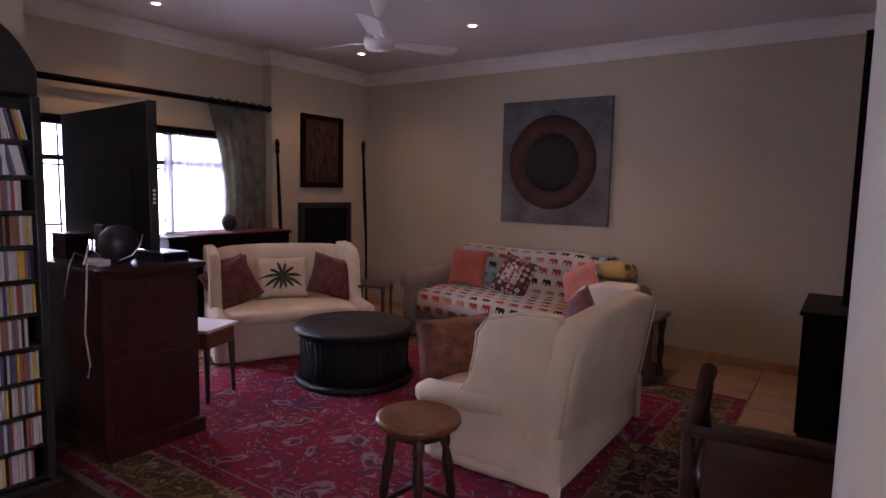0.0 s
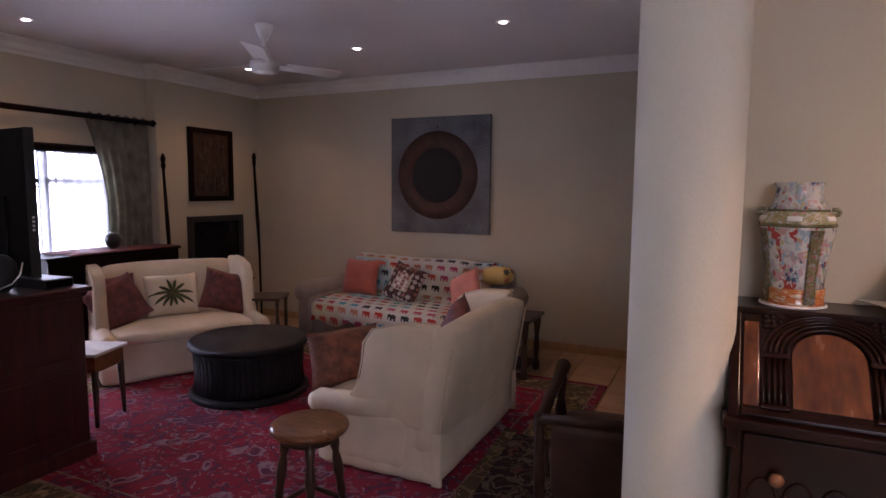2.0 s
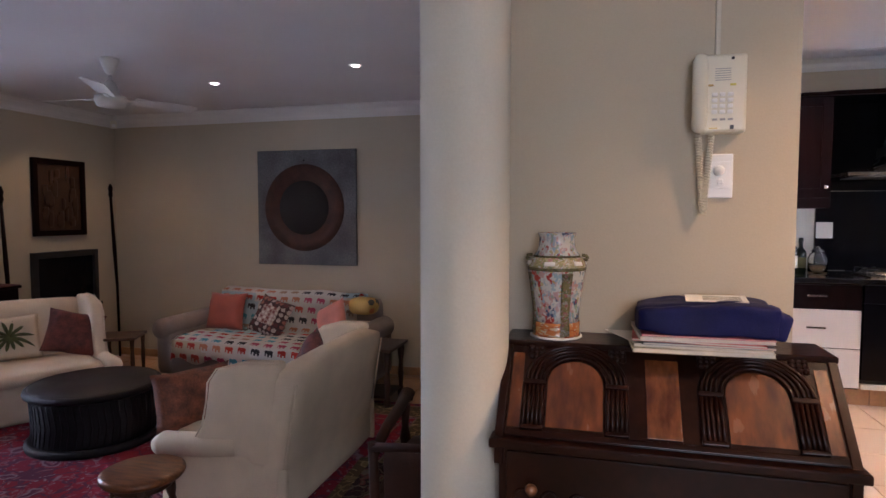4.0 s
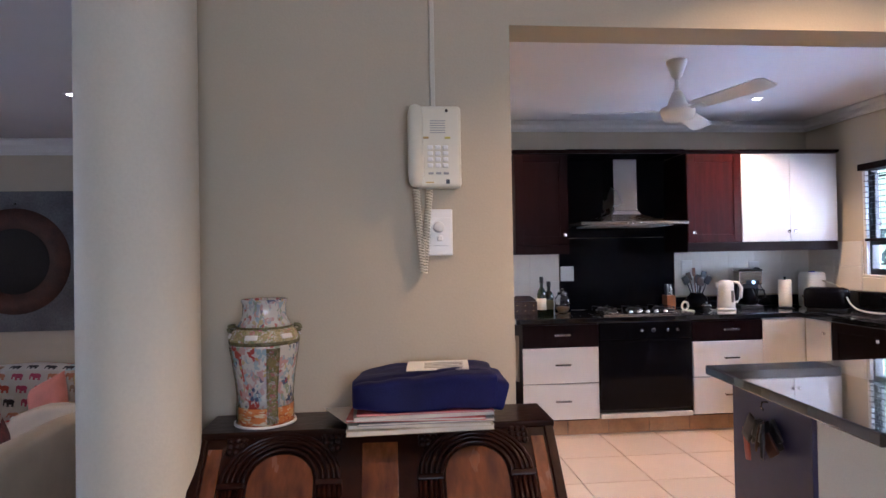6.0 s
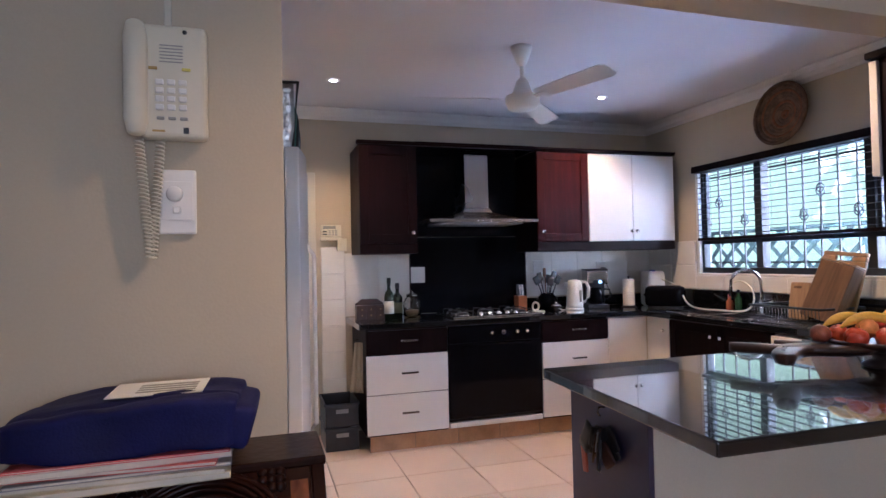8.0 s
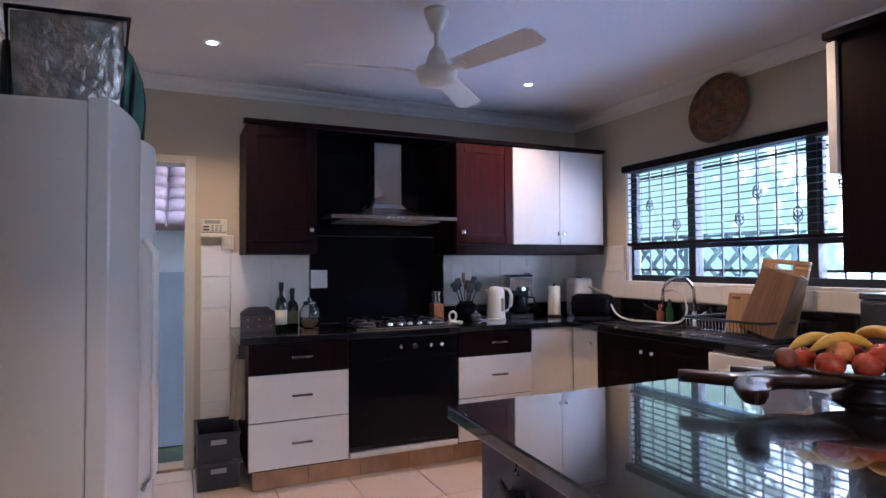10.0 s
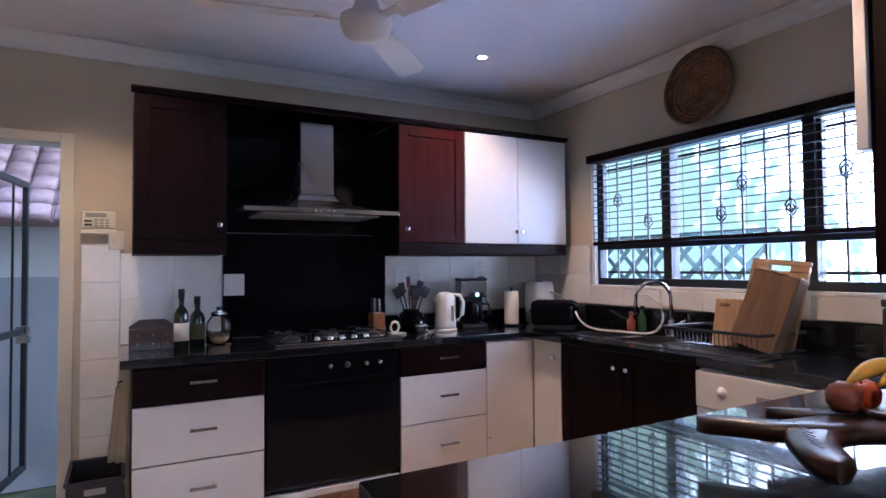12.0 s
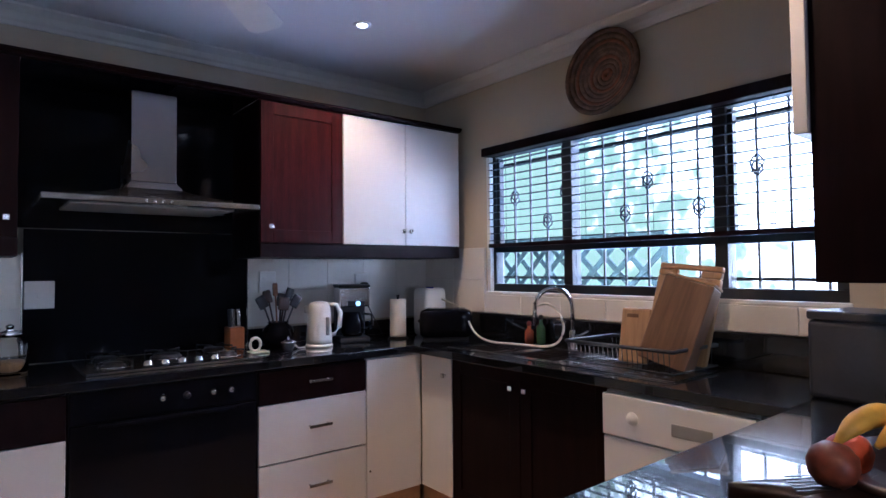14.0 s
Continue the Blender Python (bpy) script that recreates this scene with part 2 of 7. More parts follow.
def patch_mat(name, colours, scale, warp, rough, wscale=1.6, stretch=(1, 1, 1), fine=(0.35, 0.5), bump=0.15):
    """Hand-painted or printed figures: warped cells, each of one of the colours, broken by finer strokes."""
    m = bpy.data.materials.new(name)
    m.use_nodes = True
    nt = m.node_tree
    L = nt.links.new
    b = nt.nodes["Principled BSDF"]
    tc, mp = nt.nodes.new("ShaderNodeTexCoord"), nt.nodes.new("ShaderNodeMapping")
    mp.inputs["Scale"].default_value = stretch
    L(tc.outputs["Object"], mp.inputs[0])
    no = nt.nodes.new("ShaderNodeTexNoise")
    no.inputs["Scale"].default_value, no.inputs["Detail"].default_value = scale * wscale, 3
    L(mp.outputs[0], no.inputs["Vector"])
    wp = nt.nodes.new("ShaderNodeVectorMath")
    wp.operation = "MULTIPLY_ADD"
    wp.inputs[1].default_value = (warp / scale,) * 3
    L(no.outputs["Color"], wp.inputs[0])
    L(mp.outputs[0], wp.inputs[2])

    def cells(sc):
        v = nt.nodes.new("ShaderNodeTexVoronoi")
        v.inputs["Scale"].default_value = sc
        L(wp.outputs[0], v.inputs["Vector"])
        sp, r = nt.nodes.new("ShaderNodeSeparateColor"), nt.nodes.new("ShaderNodeValToRGB")
        L(v.outputs["Color"], sp.inputs[0])
        r.color_ramp.interpolation = "CONSTANT"
        while len(r.color_ramp.elements) < len(colours):
            r.color_ramp.elements.new(0.5)
        at = 0.0
        for i, (c, w) in enumerate(colours):
            r.color_ramp.elements[i].position = at
            r.color_ramp.elements[i].color = (*c, 1)
            at += w
        L(sp.outputs[0], r.inputs[0])
        return r.outputs[0], sp.outputs[1]

    big, _k = cells(scale)
    small, pick = cells(scale * 2.7)
    lt = nt.nodes.new("ShaderNodeMath")
    lt.operation = "LESS_THAN"
    lt.inputs[1].default_value = fine[0]
    L(pick, lt.inputs[0])
    k = nt.nodes.new("ShaderNodeMath")
    k.operation = "MULTIPLY"
    k.inputs[1].default_value = fine[1]
    L(lt.outputs[0], k.inputs[0])
    mix = nt.nodes.new("ShaderNodeMix")
    mix.data_type = "RGBA"
    L(k.outputs[0], mix.inputs[0])
    L(big, mix.inputs[6])
    L(small, mix.inputs[7])
    L(mix.outputs[2], b.inputs["Base Color"])
    b.inputs["Roughness"].default_value = rough
    nb, bp = nt.nodes.new("ShaderNodeTexNoise"), nt.nodes.new("ShaderNodeBump")
    nb.inputs["Scale"].default_value = 180
    L(tc.outputs["Object"], nb.inputs["Vector"])
    bp.inputs["Strength"].default_value, bp.inputs["Distance"].default_value = bump, 0.01
    L(nb.outputs["Fac"], bp.inputs["Height"])
    L(bp.outputs[0], b.inputs["Normal"])
    return m


# ---- mesh helpers ----
def box(x0, x1, y0, y1, z0, z1, bevel=0.0, seg=2):
    bm = bmesh.new()
    bmesh.ops.create_cube(bm, size=1)
    for v in bm.verts:
        v.co = Vector(((x0 + x1) / 2 + v.co.x * (x1 - x0), (y0 + y1) / 2 + v.co.y * (y1 - y0), (z0 + z1) / 2 + v.co.z * (z1 - z0)))
    if bevel:
        bmesh.ops.bevel(bm, geom=list(bm.edges), offset=bevel, segments=seg, affect="EDGES", profile=0.5)
    return bm


def lathe(profile, seg=32, centre=(0, 0, 0)):
    """A turned body from (radius, height) pairs."""
    bm = bmesh.new()
    rings = []
    for r, z in profile:
        rings.append([bm.verts.new((centre[0] + r * math.cos(2 * math.pi * i / seg), centre[1] + r * math.sin(2 * math.pi * i / seg), centre[2] + z)) for i in range(seg)])
    for a, b in zip(rings, rings[1:]):
        for i in range(seg):
            bm.faces.new((a[i], a[(i + 1) % seg], b[(i + 1) % seg], b[i]))
    bm.faces.new(list(reversed(rings[0])))
    bm.faces.new(rings[-1])
    for f in bm.faces:
        f.smooth = True
    return bm


def tube(points, radius, seg=8, close=False):
    """A round bar bent along points; radius may be a list."""
    bm = bmesh.new()
    pts = [Vector(p) for p in points]
    rings = []
    for i, p in enumerate(pts):
        if close:
            d = pts[(i + 1) % len(pts)] - pts[i - 1]
        else:
            d = pts[min(i + 1, len(pts) - 1)] - pts[max(i - 1, 0)]
        d.normalize()
        up = Vector((0, 0, 1)) if abs(d.z) < 0.9 else Vector((1, 0, 0))
        a = d.cross(up).normalized()
        b = d.cross(a).normalized()
        r = radius[i] if isinstance(radius, (list, tuple)) else radius
        rings.append([bm.verts.new(p + a * r * math.cos(2 * math.pi * k / seg) + b * r * math.sin(2 * math.pi * k / seg)) for k in range(seg)])
    n = len(rings)
    for i in range(n if close else n - 1):
        u, v = rings[i], rings[(i + 1) % n]
        for k in range(seg):
            bm.faces.new((u[k], u[(k + 1) % seg], v[(k + 1) % seg], v[k]))
    if not close:
        bm.faces.new(rings[0])
        bm.faces.new(list(reversed(rings[-1])))
    for f in bm.faces:
        f.smooth = True
    bmesh.ops.recalc_face_normals(bm, faces=list(bm.faces))
    return bm


def smooth(points, n=4):
    """A flowing line of points through those given."""
    p = [Vector(q) for q in points]
    p = [2 * p[0] - p[1]] + p + [2 * p[-1] - p[-2]]
    out = []
    for a, b, c, d in zip(p, p[1:], p[2:], p[3:]):
        for i in range(n):
            t = i / n
            out.append(0.5 * (2 * b + (c - a) * t + (2 * a - 5 * b + 4 * c - d) * t ** 2 + (3 * b - a - 3 * c + d) * t ** 3))
    return out + [p[-2]]


def prism(outline, depth, axis="y", at=0.0, bevel=0.0):
    """An outline of (u, v) pairs pushed along an axis: y gives (x, z), x gives (y, z), z gives (x, y)."""
    bm = bmesh.new()
    put = {"y": lambda u, v, d: (u, d, v), "x": lambda u, v, d: (d, u, v), "z": lambda u, v, d: (u, v, d)}[axis]
    a = [bm.verts.new(put(u, v, at)) for u, v in outline]
    b = [bm.verts.new(put(u, v, at + depth)) for u, v in outline]
    bm.faces.new(a)
    bm.faces.new(list(reversed(b)))
    for i in range(len(a)):
        j = (i + 1) % len(a)
        bm.faces.new((a[i], b[i], b[j], a[j]))
    bmesh.ops.recalc_face_normals(bm, faces=list(bm.faces))
    if bevel:
        bmesh.ops.bevel(bm, geom=list(bm.edges), offset=bevel, segments=2, affect="EDGES", profile=0.5)
    return bm


def join(*bms):
    out = bmesh.new()
    for b in bms:
        me = bpy.data.meshes.new("tmp")
        b.to_mesh(me)
        b.free()
        out.from_mesh(me)
        bpy.data.meshes.remove(me)
    return out


def moved(bm, m):
    bmesh.ops.transform(bm, matrix=m, verts=list(bm.verts))
    return bm


def soft_box(x0, x1, y0, y1, z0, z1, round_=0.06, puff=0.0, wob=0.006, cuts=5):
    """A padded block with rounded edges, a slight belly and uneven cloth."""
    bm = box(x0, x1, y0, y1, z0, z1)
    bmesh.ops.subdivide_edges(bm, edges=list(bm.edges), cuts=cuts, use_grid_fill=True)
    c = Vector(((x0 + x1) / 2, (y0 + y1) / 2, (z0 + z1) / 2))
    h = Vector((x1 - x0, y1 - y0, z1 - z0)) / 2
    for v in bm.verts:
        p = v.co - c
        q = Vector([max(-h[i] + round_, min(h[i] - round_, p[i])) if h[i] > round_ else 0 for i in range(3)])
        d = p - q
        if d.length > 1e-6:
            lim = min(round_, max(h))
            p = q + d.normalized() * min(d.length, lim)
        if puff:
            w = [1 - (p[i] / h[i]) ** 2 if h[i] else 0 for i in range(3)]
            for i in range(3):
                a, b = [w[k] for k in range(3) if k != i]
                p[i] += math.copysign(puff * max(0, a) * max(0, b), p[i]) if abs(p[i]) > 0.5 * h[i] else 0
        n = noise.noise_vector((p + c) * 5.0)
        v.co = c + p + n * wob
    for f in bm.faces:
        f.smooth = True
    return bm


def obj(name, bm, material, smooth_angle=None):
    me = bpy.data.meshes.new(name)
    bm.to_mesh(me)
    bm.free()
    me.materials.append(material)
    return new(name, me)


def part(name, bm, material, parent, label=""):
    ob = obj(name, bm, material)
    ob.parent = parent
    return tagged(ob, label)


def thing(name, label, category, m=None, group="", kind=""):
    ob = new(name)
    if m is not None:
        ob.matrix_world = m
    return tagged(ob, label, category, group, kind)


def solid(name, bm, material, label, category="", kind="structure"):
    return tagged(obj(name, bm, material), label, category, "", kind)


# ---- the setting ----
YB, XW, ZK, ZL, FL = 5.42, 4.80, 2.61, 2.45, -0.19

# floors
solid("floor_kitchen", join(box(0.75, 4.95, 2.05, 5.55, -0.12, -0.012), box(0.20, 4.95, 1.45, 2.05, -0.12, -0.012), box(-1.2, 6.0, -2.2, 1.45, -0.12, -0.012)), GROUT, "grouted floor bed of the kitchen and passage", "floor")
solid("floor_lounge", join(box(-4.8, 0.75, 1.45, 5.55, FL - 0.1, FL - 0.012), box(-3.0, -1.2, -2.2, 1.45, FL - 0.1, FL - 0.012)), GROUT, "grouted floor bed of the sunken lounge", "floor")
solid("step_edge", join(box(-1.25, 0.20, 1.40, 1.452, FL, 0.006, 0.006), box(-1.25, -1.198, -2.2, 1.399, FL, 0.006, 0.006)), OAK, "wooden nosing on the step down to the lounge", "step")

# walls
solid("wall_back_kitchen", join(box(1.66, 4.95, YB, YB + 0.15, -0.1, ZK), box(0.6, 0.86, YB, YB + 0.15, -0.1, ZK), box(0.86, 1.66, YB, YB + 0.15, 2.09, ZK)), WALL, "beige painted kitchen back wall with a doorway", "wall")
solid("wall_window_kitchen", join(box(XW, XW + 0.15, -2.2, 2.80, -0.1, ZK), box(XW, XW + 0.15, 4.775, YB, -0.1, ZK), box(XW, XW + 0.15, 2.80, 4.775, -0.1, 1.215), box(XW, XW + 0.15, 2.80, 4.775, 2.11, ZK)), WALL, "beige painted kitchen wall with a wide window", "wall")
solid("wall_kitchen_side", box(0.62, 0.75, 2.05, YB, FL, ZK), WALL, "beige painted wall between lounge and kitchen", "wall")
solid("wall_phone", join(box(0.33, 1.285, 1.92, 2.05, -0.05, ZK), box(1.285, XW, 1.92, 2.05, 2.08, ZK)), WALL, "beige painted wall with a wide opening to the kitchen", "wall")
solid("wall_lounge_back", box(-4.8, 0.62, YB, YB + 0.15, FL - 0.1, ZL + 0.1), WALL, "beige painted lounge wall behind the sofa", "wall")
solid("wall_chimney", box(-4.72, -4.45, 4.05, YB, FL - 0.1, ZL), WALL, "beige painted chimney breast", "wall")
WX = -4.57
solid("wall_lounge_window", join(box(WX - 0.15, WX, 1.30, 1.95, FL - 0.1, ZL), box(WX - 0.15, WX, 3.68, 4.05, FL - 0.1, ZL), box(WX - 0.15, WX, 1.95, 3.68, 1.66, ZL), box(WX - 0.15, WX, 1.95, 3.68, FL - 0.1, 0.02)), WALL, "beige painted lounge wall with tall windows", "wall")
solid("wall_lounge_stub", box(-4.72, -2.85, 1.28, 1.40, FL - 0.1, ZK), WALL, "pale painted wall end beside the lounge", "wall")
# unseen wall; its opening is added to let the passage fill lamp in
solid("wall_passage_back", join(box(-3.0, 1.0, -2.35, -2.2, -0.1, ZK), box(2.6, XW + 0.15, -2.35, -2.2, -0.1, ZK), box(1.0, 2.6, -2.35, -2.2, -0.1, 0.9), box(1.0, 2.6, -2.35, -2.2, 2.1, ZK)), WALL, "unseen beige passage wall with an opening added for fill light", "wall")
solid("wall_passage_left", box(-3.0, -2.85, -2.2, 1.28, -0.1, ZK), WALL, "beige painted passage end wall", "wall")
col = solid("column", lathe([(0.155, 0.0), (0.155, 0.05), (0.132, 0.07), (0.132, 2.52), (0.15, 2.55), (0.15, ZK)], 48, (0.347, 1.72, -0.012)), COLUMN, "smooth cream painted round column", "column")

# ceilings
solid("ceiling_kitchen", join(box(0.62, 4.95, 2.05, 5.57, ZK, ZK + 0.1), box(-3.0, 4.95, -2.35, 2.05, ZK, ZK + 0.1)), CEIL, "white painted kitchen and passage ceiling", "ceiling")
solid("ceiling_lounge", join(box(-4.8, 0.62, 1.40, 5.57, ZL, ZL + 0.1), box(-4.8, 0.62, 1.40, 1.46, ZL + 0.1, ZK)), CEIL, "white painted lounge ceiling", "ceiling")


def cornice(name, path, label, z, drop=0.10):
    """A moulded plaster cornice along a line of wall points, profile stepped and coved."""
    prof = [(0.0, -drop), (0.012, -drop), (0.018, -drop * 0.82), (0.03, -drop * 0.7), (0.04, -drop * 0.4), (0.075, -drop * 0.18), (0.082, -drop * 0.16), (0.085, -0.004), (0.0, -0.004)]
    bm = bmesh.new()
    rings = []
    for i, (x, y) in enumerate(path):
        p = Vector((x, y, 0))
        d0 = (p - Vector((*path[i - 1], 0))).normalized() if i else None
        d1 = (Vector((*path[i + 1], 0)) - p).normalized() if i < len(path) - 1 else None
        n0, n1 = [Vector((d.y, -d.x, 0)) if d else None for d in (d0, d1)]
        n = (n0 + n1) / (1 + n0.dot(n1)) if n0 and n1 else (n0 or n1)
        rings.append([bm.verts.new((x + n.x * u, y + n.y * u, z + v)) for u, v in prof])
    for a, b in zip(rings, rings[1:]):
        for k in range(len(prof)):
            bm.faces.new((a[k], a[(k + 1) % len(prof)], b[(k + 1) % len(prof)], b[k]))
    bmesh.ops.recalc_face_normals(bm, faces=list(bm.faces))
    return solid(name, bm, CORNICE, label, "cornice")


cornice("cornice_kitchen", [(0.752, 2.06), (0.752, YB - 0.002), (XW - 0.002, YB - 0.002), (XW - 0.002, 2.06)], "white moulded plaster cornice round the kitchen", ZK, 0.09)
cornice("cornice_lounge", [(WX + 0.002, 1.41), (WX + 0.002, 4.048), (-4.448, 4.048), (-4.448, YB - 0.002), (0.618, YB - 0.002)], "white moulded plaster cornice round the lounge", ZL, 0.13)
solid("baseboard", join(box(-4.44, 0.6, YB - 0.014, YB - 0.002, FL, FL + 0.08, 0.003)), TERRA, "terracotta tile skirting along the lounge wall", "baseboard")


def downlight(x, y, z, power, group):
    t = thing("downlight", "small round recessed ceiling downlight, switched on", "lamp", pose(x, y, z), group)
    part("trim_ring", lathe([(0.030, -0.001), (0.046, -0.001), (0.046, -0.005), (0.040, -0.009), (0.030, -0.006)], 24), WHITEPL, t, "white trim ring")
    part("bulb", lathe([(0.001, -0.002), (0.029, -0.002), (0.027, -0.006), (0.001, -0.008)], 20), LAMPGLOW, t, "glowing bulb")
    lamp("downlight_beam", "SPOT", look((x, y, z - 0.012), (x, y, 0)), power, (1.0, 0.59, 0.27), cone=125)


for x, y in ((-3.97, 2.65), (-3.76, 4.56), (-2.33, 4.27), (-0.98, 4.02)):
    downlight(x, y, ZL, 14, "lounge downlights")
for x, y in ((1.729, 4.64), (3.79, 4.60), (3.74, 3.02)):
    downlight(x, y, ZK, 105 if y < 4 else 92, "kitchen downlights")
downlight(2.2, 1.25, ZK, 150, "passage downlights")
# unseen extra downlight, added as weak fill in the passage
downlight(0.2, -0.6, ZK, 6, "passage downlights")


# ---- kitchen: fitted units ----
def bar_handle(x, z, length, parent):
    part("handle", join(tube([(x - length / 2, 0, z), (x - length / 2, -0.028, z)], 0.004, 8), tube([(x + length / 2, 0, z), (x + length / 2, -0.028, z)], 0.004, 8),
                        box(x - length / 2 - 0.012, x + length / 2 + 0.012, -0.034, -0.026, z - 0.007, z + 0.007, 0.002)), STEEL, parent, "brushed steel bar handle")


def knob(x, z, parent):
    part("knob", moved(join(lathe([(0.006, 0), (0.005, 0.016)], 12), box(-0.013, 0.013, -0.013, 0.013, 0.014, 0.026, 0.004)), pose(x, 0, z, 90)), CHROME, parent, "square chrome knob")


def front(kind, x0, x1, z0, z1, material, parent, framed=False):
    g = 0.002
    bm = box(x0 + g, x1 - g, 0, 0.019, z0 + g, z1 - g, 0.0025)
    if framed:
        w = 0.07
        bm = join(box(x0 + g, x0 + w, 0, 0.019, z0 + g, z1 - g, 0.002), box(x1 - w, x1 - g, 0, 0.019, z0 + g, z1 - g, 0.002), box(x0 + w, x1 - w, 0, 0.019, z1 - w, z1 - g, 0.002),
                  box(x0 + w, x1 - w, 0, 0.019, z0 + g, z0 + w, 0.002), box(x0 + w, x1 - w, 0.007, 0.019, z0 + w, z1 - w))
    return part(kind, bm, material, parent)


def unit(name, label, category, m, w, d, z0, z1, body, group):
    t = thing(name, label, category, m, group)
    part("carcass", box(0.001, w - 0.001, 0.021, d, z0, z1), body, t)
    return t


FY = 4.761
u = unit("drawer_cabinet", "dark mahogany base cabinet with one dark and two white drawers", "cabinet", pose(1.94, FY, 0), 0.605, 0.64, 0.125, 0.884, MAHOG, "base cabinets")
for z0, z1, m_ in ((0.70, 0.875, MAHOG), (0.418, 0.697, WHITE), (0.135, 0.415, WHITE)):
    f = front("drawer_front", 0, 0.605, z0, z1, m_, u)
    bar_handle(0.31, (z0 + z1) / 2 + 0.01, 0.10, f)
u = unit("drawer_cabinet", "dark mahogany base cabinet with two white drawers beside the oven", "cabinet", pose(3.312, FY, 0), 0.588, 0.64, 0.125, 0.884, MAHOG, "base cabinets")
for z0, z1, m_ in ((0.715, 0.875, MAHOG), (0.43, 0.712, WHITE), (0.135, 0.427, WHITE)):
    f = front("drawer_front", 0, 0.588, z0, z1, m_, u)
    bar_handle(0.31, (z0 + z1) / 2 + 0.01, 0.10, f)
u = unit("corner_cabinet", "white corner base cabinet with a plain panel", "cabinet", pose(3.902, FY, 0), 0.359, 0.64, 0.125, 0.884, WHITE, "base cabinets")
front("panel", 0, 0.359, 0.135, 0.875, WHITE, u)
part("hinge_screw", moved(lathe([(0.006, 0), (0.005, 0.004)], 10), pose(0.02, 0, 0.28, 90)), STEEL, u)
# units under the window face the room
RW = pose(4.262, 4.758, 0, 0, 0, -90)
u = unit("corner_cabinet", "white corner base cabinet with a small knob", "cabinet", RW, 0.275, 0.50, 0.125, 0.884, WHITE, "base cabinets")
f = front("door", 0.0, 0.275, 0.135, 0.875, WHITE, u)
knob(0.22, 0.78, f)
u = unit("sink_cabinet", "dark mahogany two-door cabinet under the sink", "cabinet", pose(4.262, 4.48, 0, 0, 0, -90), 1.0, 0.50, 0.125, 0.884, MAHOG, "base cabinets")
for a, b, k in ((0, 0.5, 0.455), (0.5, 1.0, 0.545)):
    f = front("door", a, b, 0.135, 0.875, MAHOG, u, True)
    knob(k, 0.79, f)
dw = thing("dishwasher", "white front-loading dishwasher under the worktop", "dishwasher", pose(4.208, 3.475, 0, 0, 0, -90))
part("body", box(0.004, 0.592, 0.03, 0.52, 0.03, 0.872), APPL, dw)
part("door", box(0.004, 0.592, 0, 0.03, 0.13, 0.70, 0.006), APPL, dw)
panel = part("control_panel", box(0.004, 0.592, -0.006, 0.03, 0.704, 0.866, 0.006), APPL, dw)
part("dial", moved(lathe([(0.026, 0), (0.024, 0.006), (0.014, 0.009), (0.012, 0.020)], 20), pose(0.14, -0.006, 0.785, 90)), WHITEPL, panel, "round white dial")
part("handle_recess", box(0.30, 0.45, -0.009, -0.005, 0.755, 0.80, 0.003), GREYPL, panel, "grey door grip")
for k in range(3):
    part("button", box(0.48 + k * 0.03, 0.498 + k * 0.03, -0.010, -0.005, 0.77, 0.785, 0.002), GREYPL, panel)

# oven and hob
ov = thing("oven", "black glass built-in oven with silver knobs", "oven", pose(2.55, FY, 0))
part("body", box(0.004, 0.752, 0.03, 0.6, 0.17, 0.884), BLACK, ov)
part("door", box(0.004, 0.752, -0.004, 0.03, 0.20, 0.745, 0.004), BLACKGLASS, ov, "black glass oven door")
part("handle", box(0.10, 0.66, -0.022, -0.0045, 0.722, 0.742, 0.004), BLACKGLASS, ov, "flush black glass door grip")
cp = part("control_panel", box(0.004, 0.752, -0.004, 0.03, 0.75, 0.876, 0.003), BLACKGLASS, ov)
for kx, km in ((0.34, STEEL), (0.44, BLACK), (0.55, STEEL), (0.63, STEEL)):
    part("knob", moved(lathe([(0.016, 0), (0.015, 0.010), (0.011, 0.020), (0.009, 0.022)], 18), pose(kx, -0.004, 0.815, 90)), km, cp)
part("bottom_trim", box(0.004, 0.752, -0.004, 0.02, 0.132, 0.168, 0.003), WHITE, ov, "white trim strip below the door")

HOBSTEEL = mat("dark_hob_enamel", (0.03, 0.03, 0.032), 0.22, metal=0.5, var=0.05, bump=0.0)
hob = thing("gas_hob", "stainless steel gas hob with five burners", "hob", pose(2.62, 4.84, 0.925))
part("plate", box(0, 0.745, 0, 0.47, 0.0, 0.012, 0.005), HOBSTEEL, hob)
part("front_edge", box(0.0, 0.745, -0.004, -0.0005, 0.001, 0.011, 0.001), CHROME, hob, "bright front edge")
for bx, by, r in ((0.12, 0.14, 0.040), (0.12, 0.35, 0.048), (0.37, 0.28, 0.06), (0.62, 0.14, 0.035), (0.62, 0.35, 0.048)):
    part("burner", lathe([(r + 0.012, 0.012), (r + 0.010, 0.020), (r, 0.022), (r, 0.030), (r * 0.9, 0.034)], 24, (bx, by, 0)), BLACK, hob, "black burner cap")
    part("burner_ring", lathe([(r + 0.030, 0.0125), (r + 0.028, 0.017), (r + 0.015, 0.018), (r + 0.013, 0.0125)], 28, (bx, by, 0)), CHROME, hob, "bright burner ring")
    s_ = r + 0.05
    part("pan_support", join(*[tube([(bx + s_ * math.cos(a), by + s_ * math.sin(a), 0.012), (bx + s_ * math.cos(a), by + s_ * math.sin(a), 0.045), (bx + 0.02 * math.cos(a), by + 0.02 * math.sin(a), 0.045)], 0.004, 6)
                             for a in (0.78, 2.36, 3.92, 5.5)]), DARKMETAL, hob, "black iron pan support")
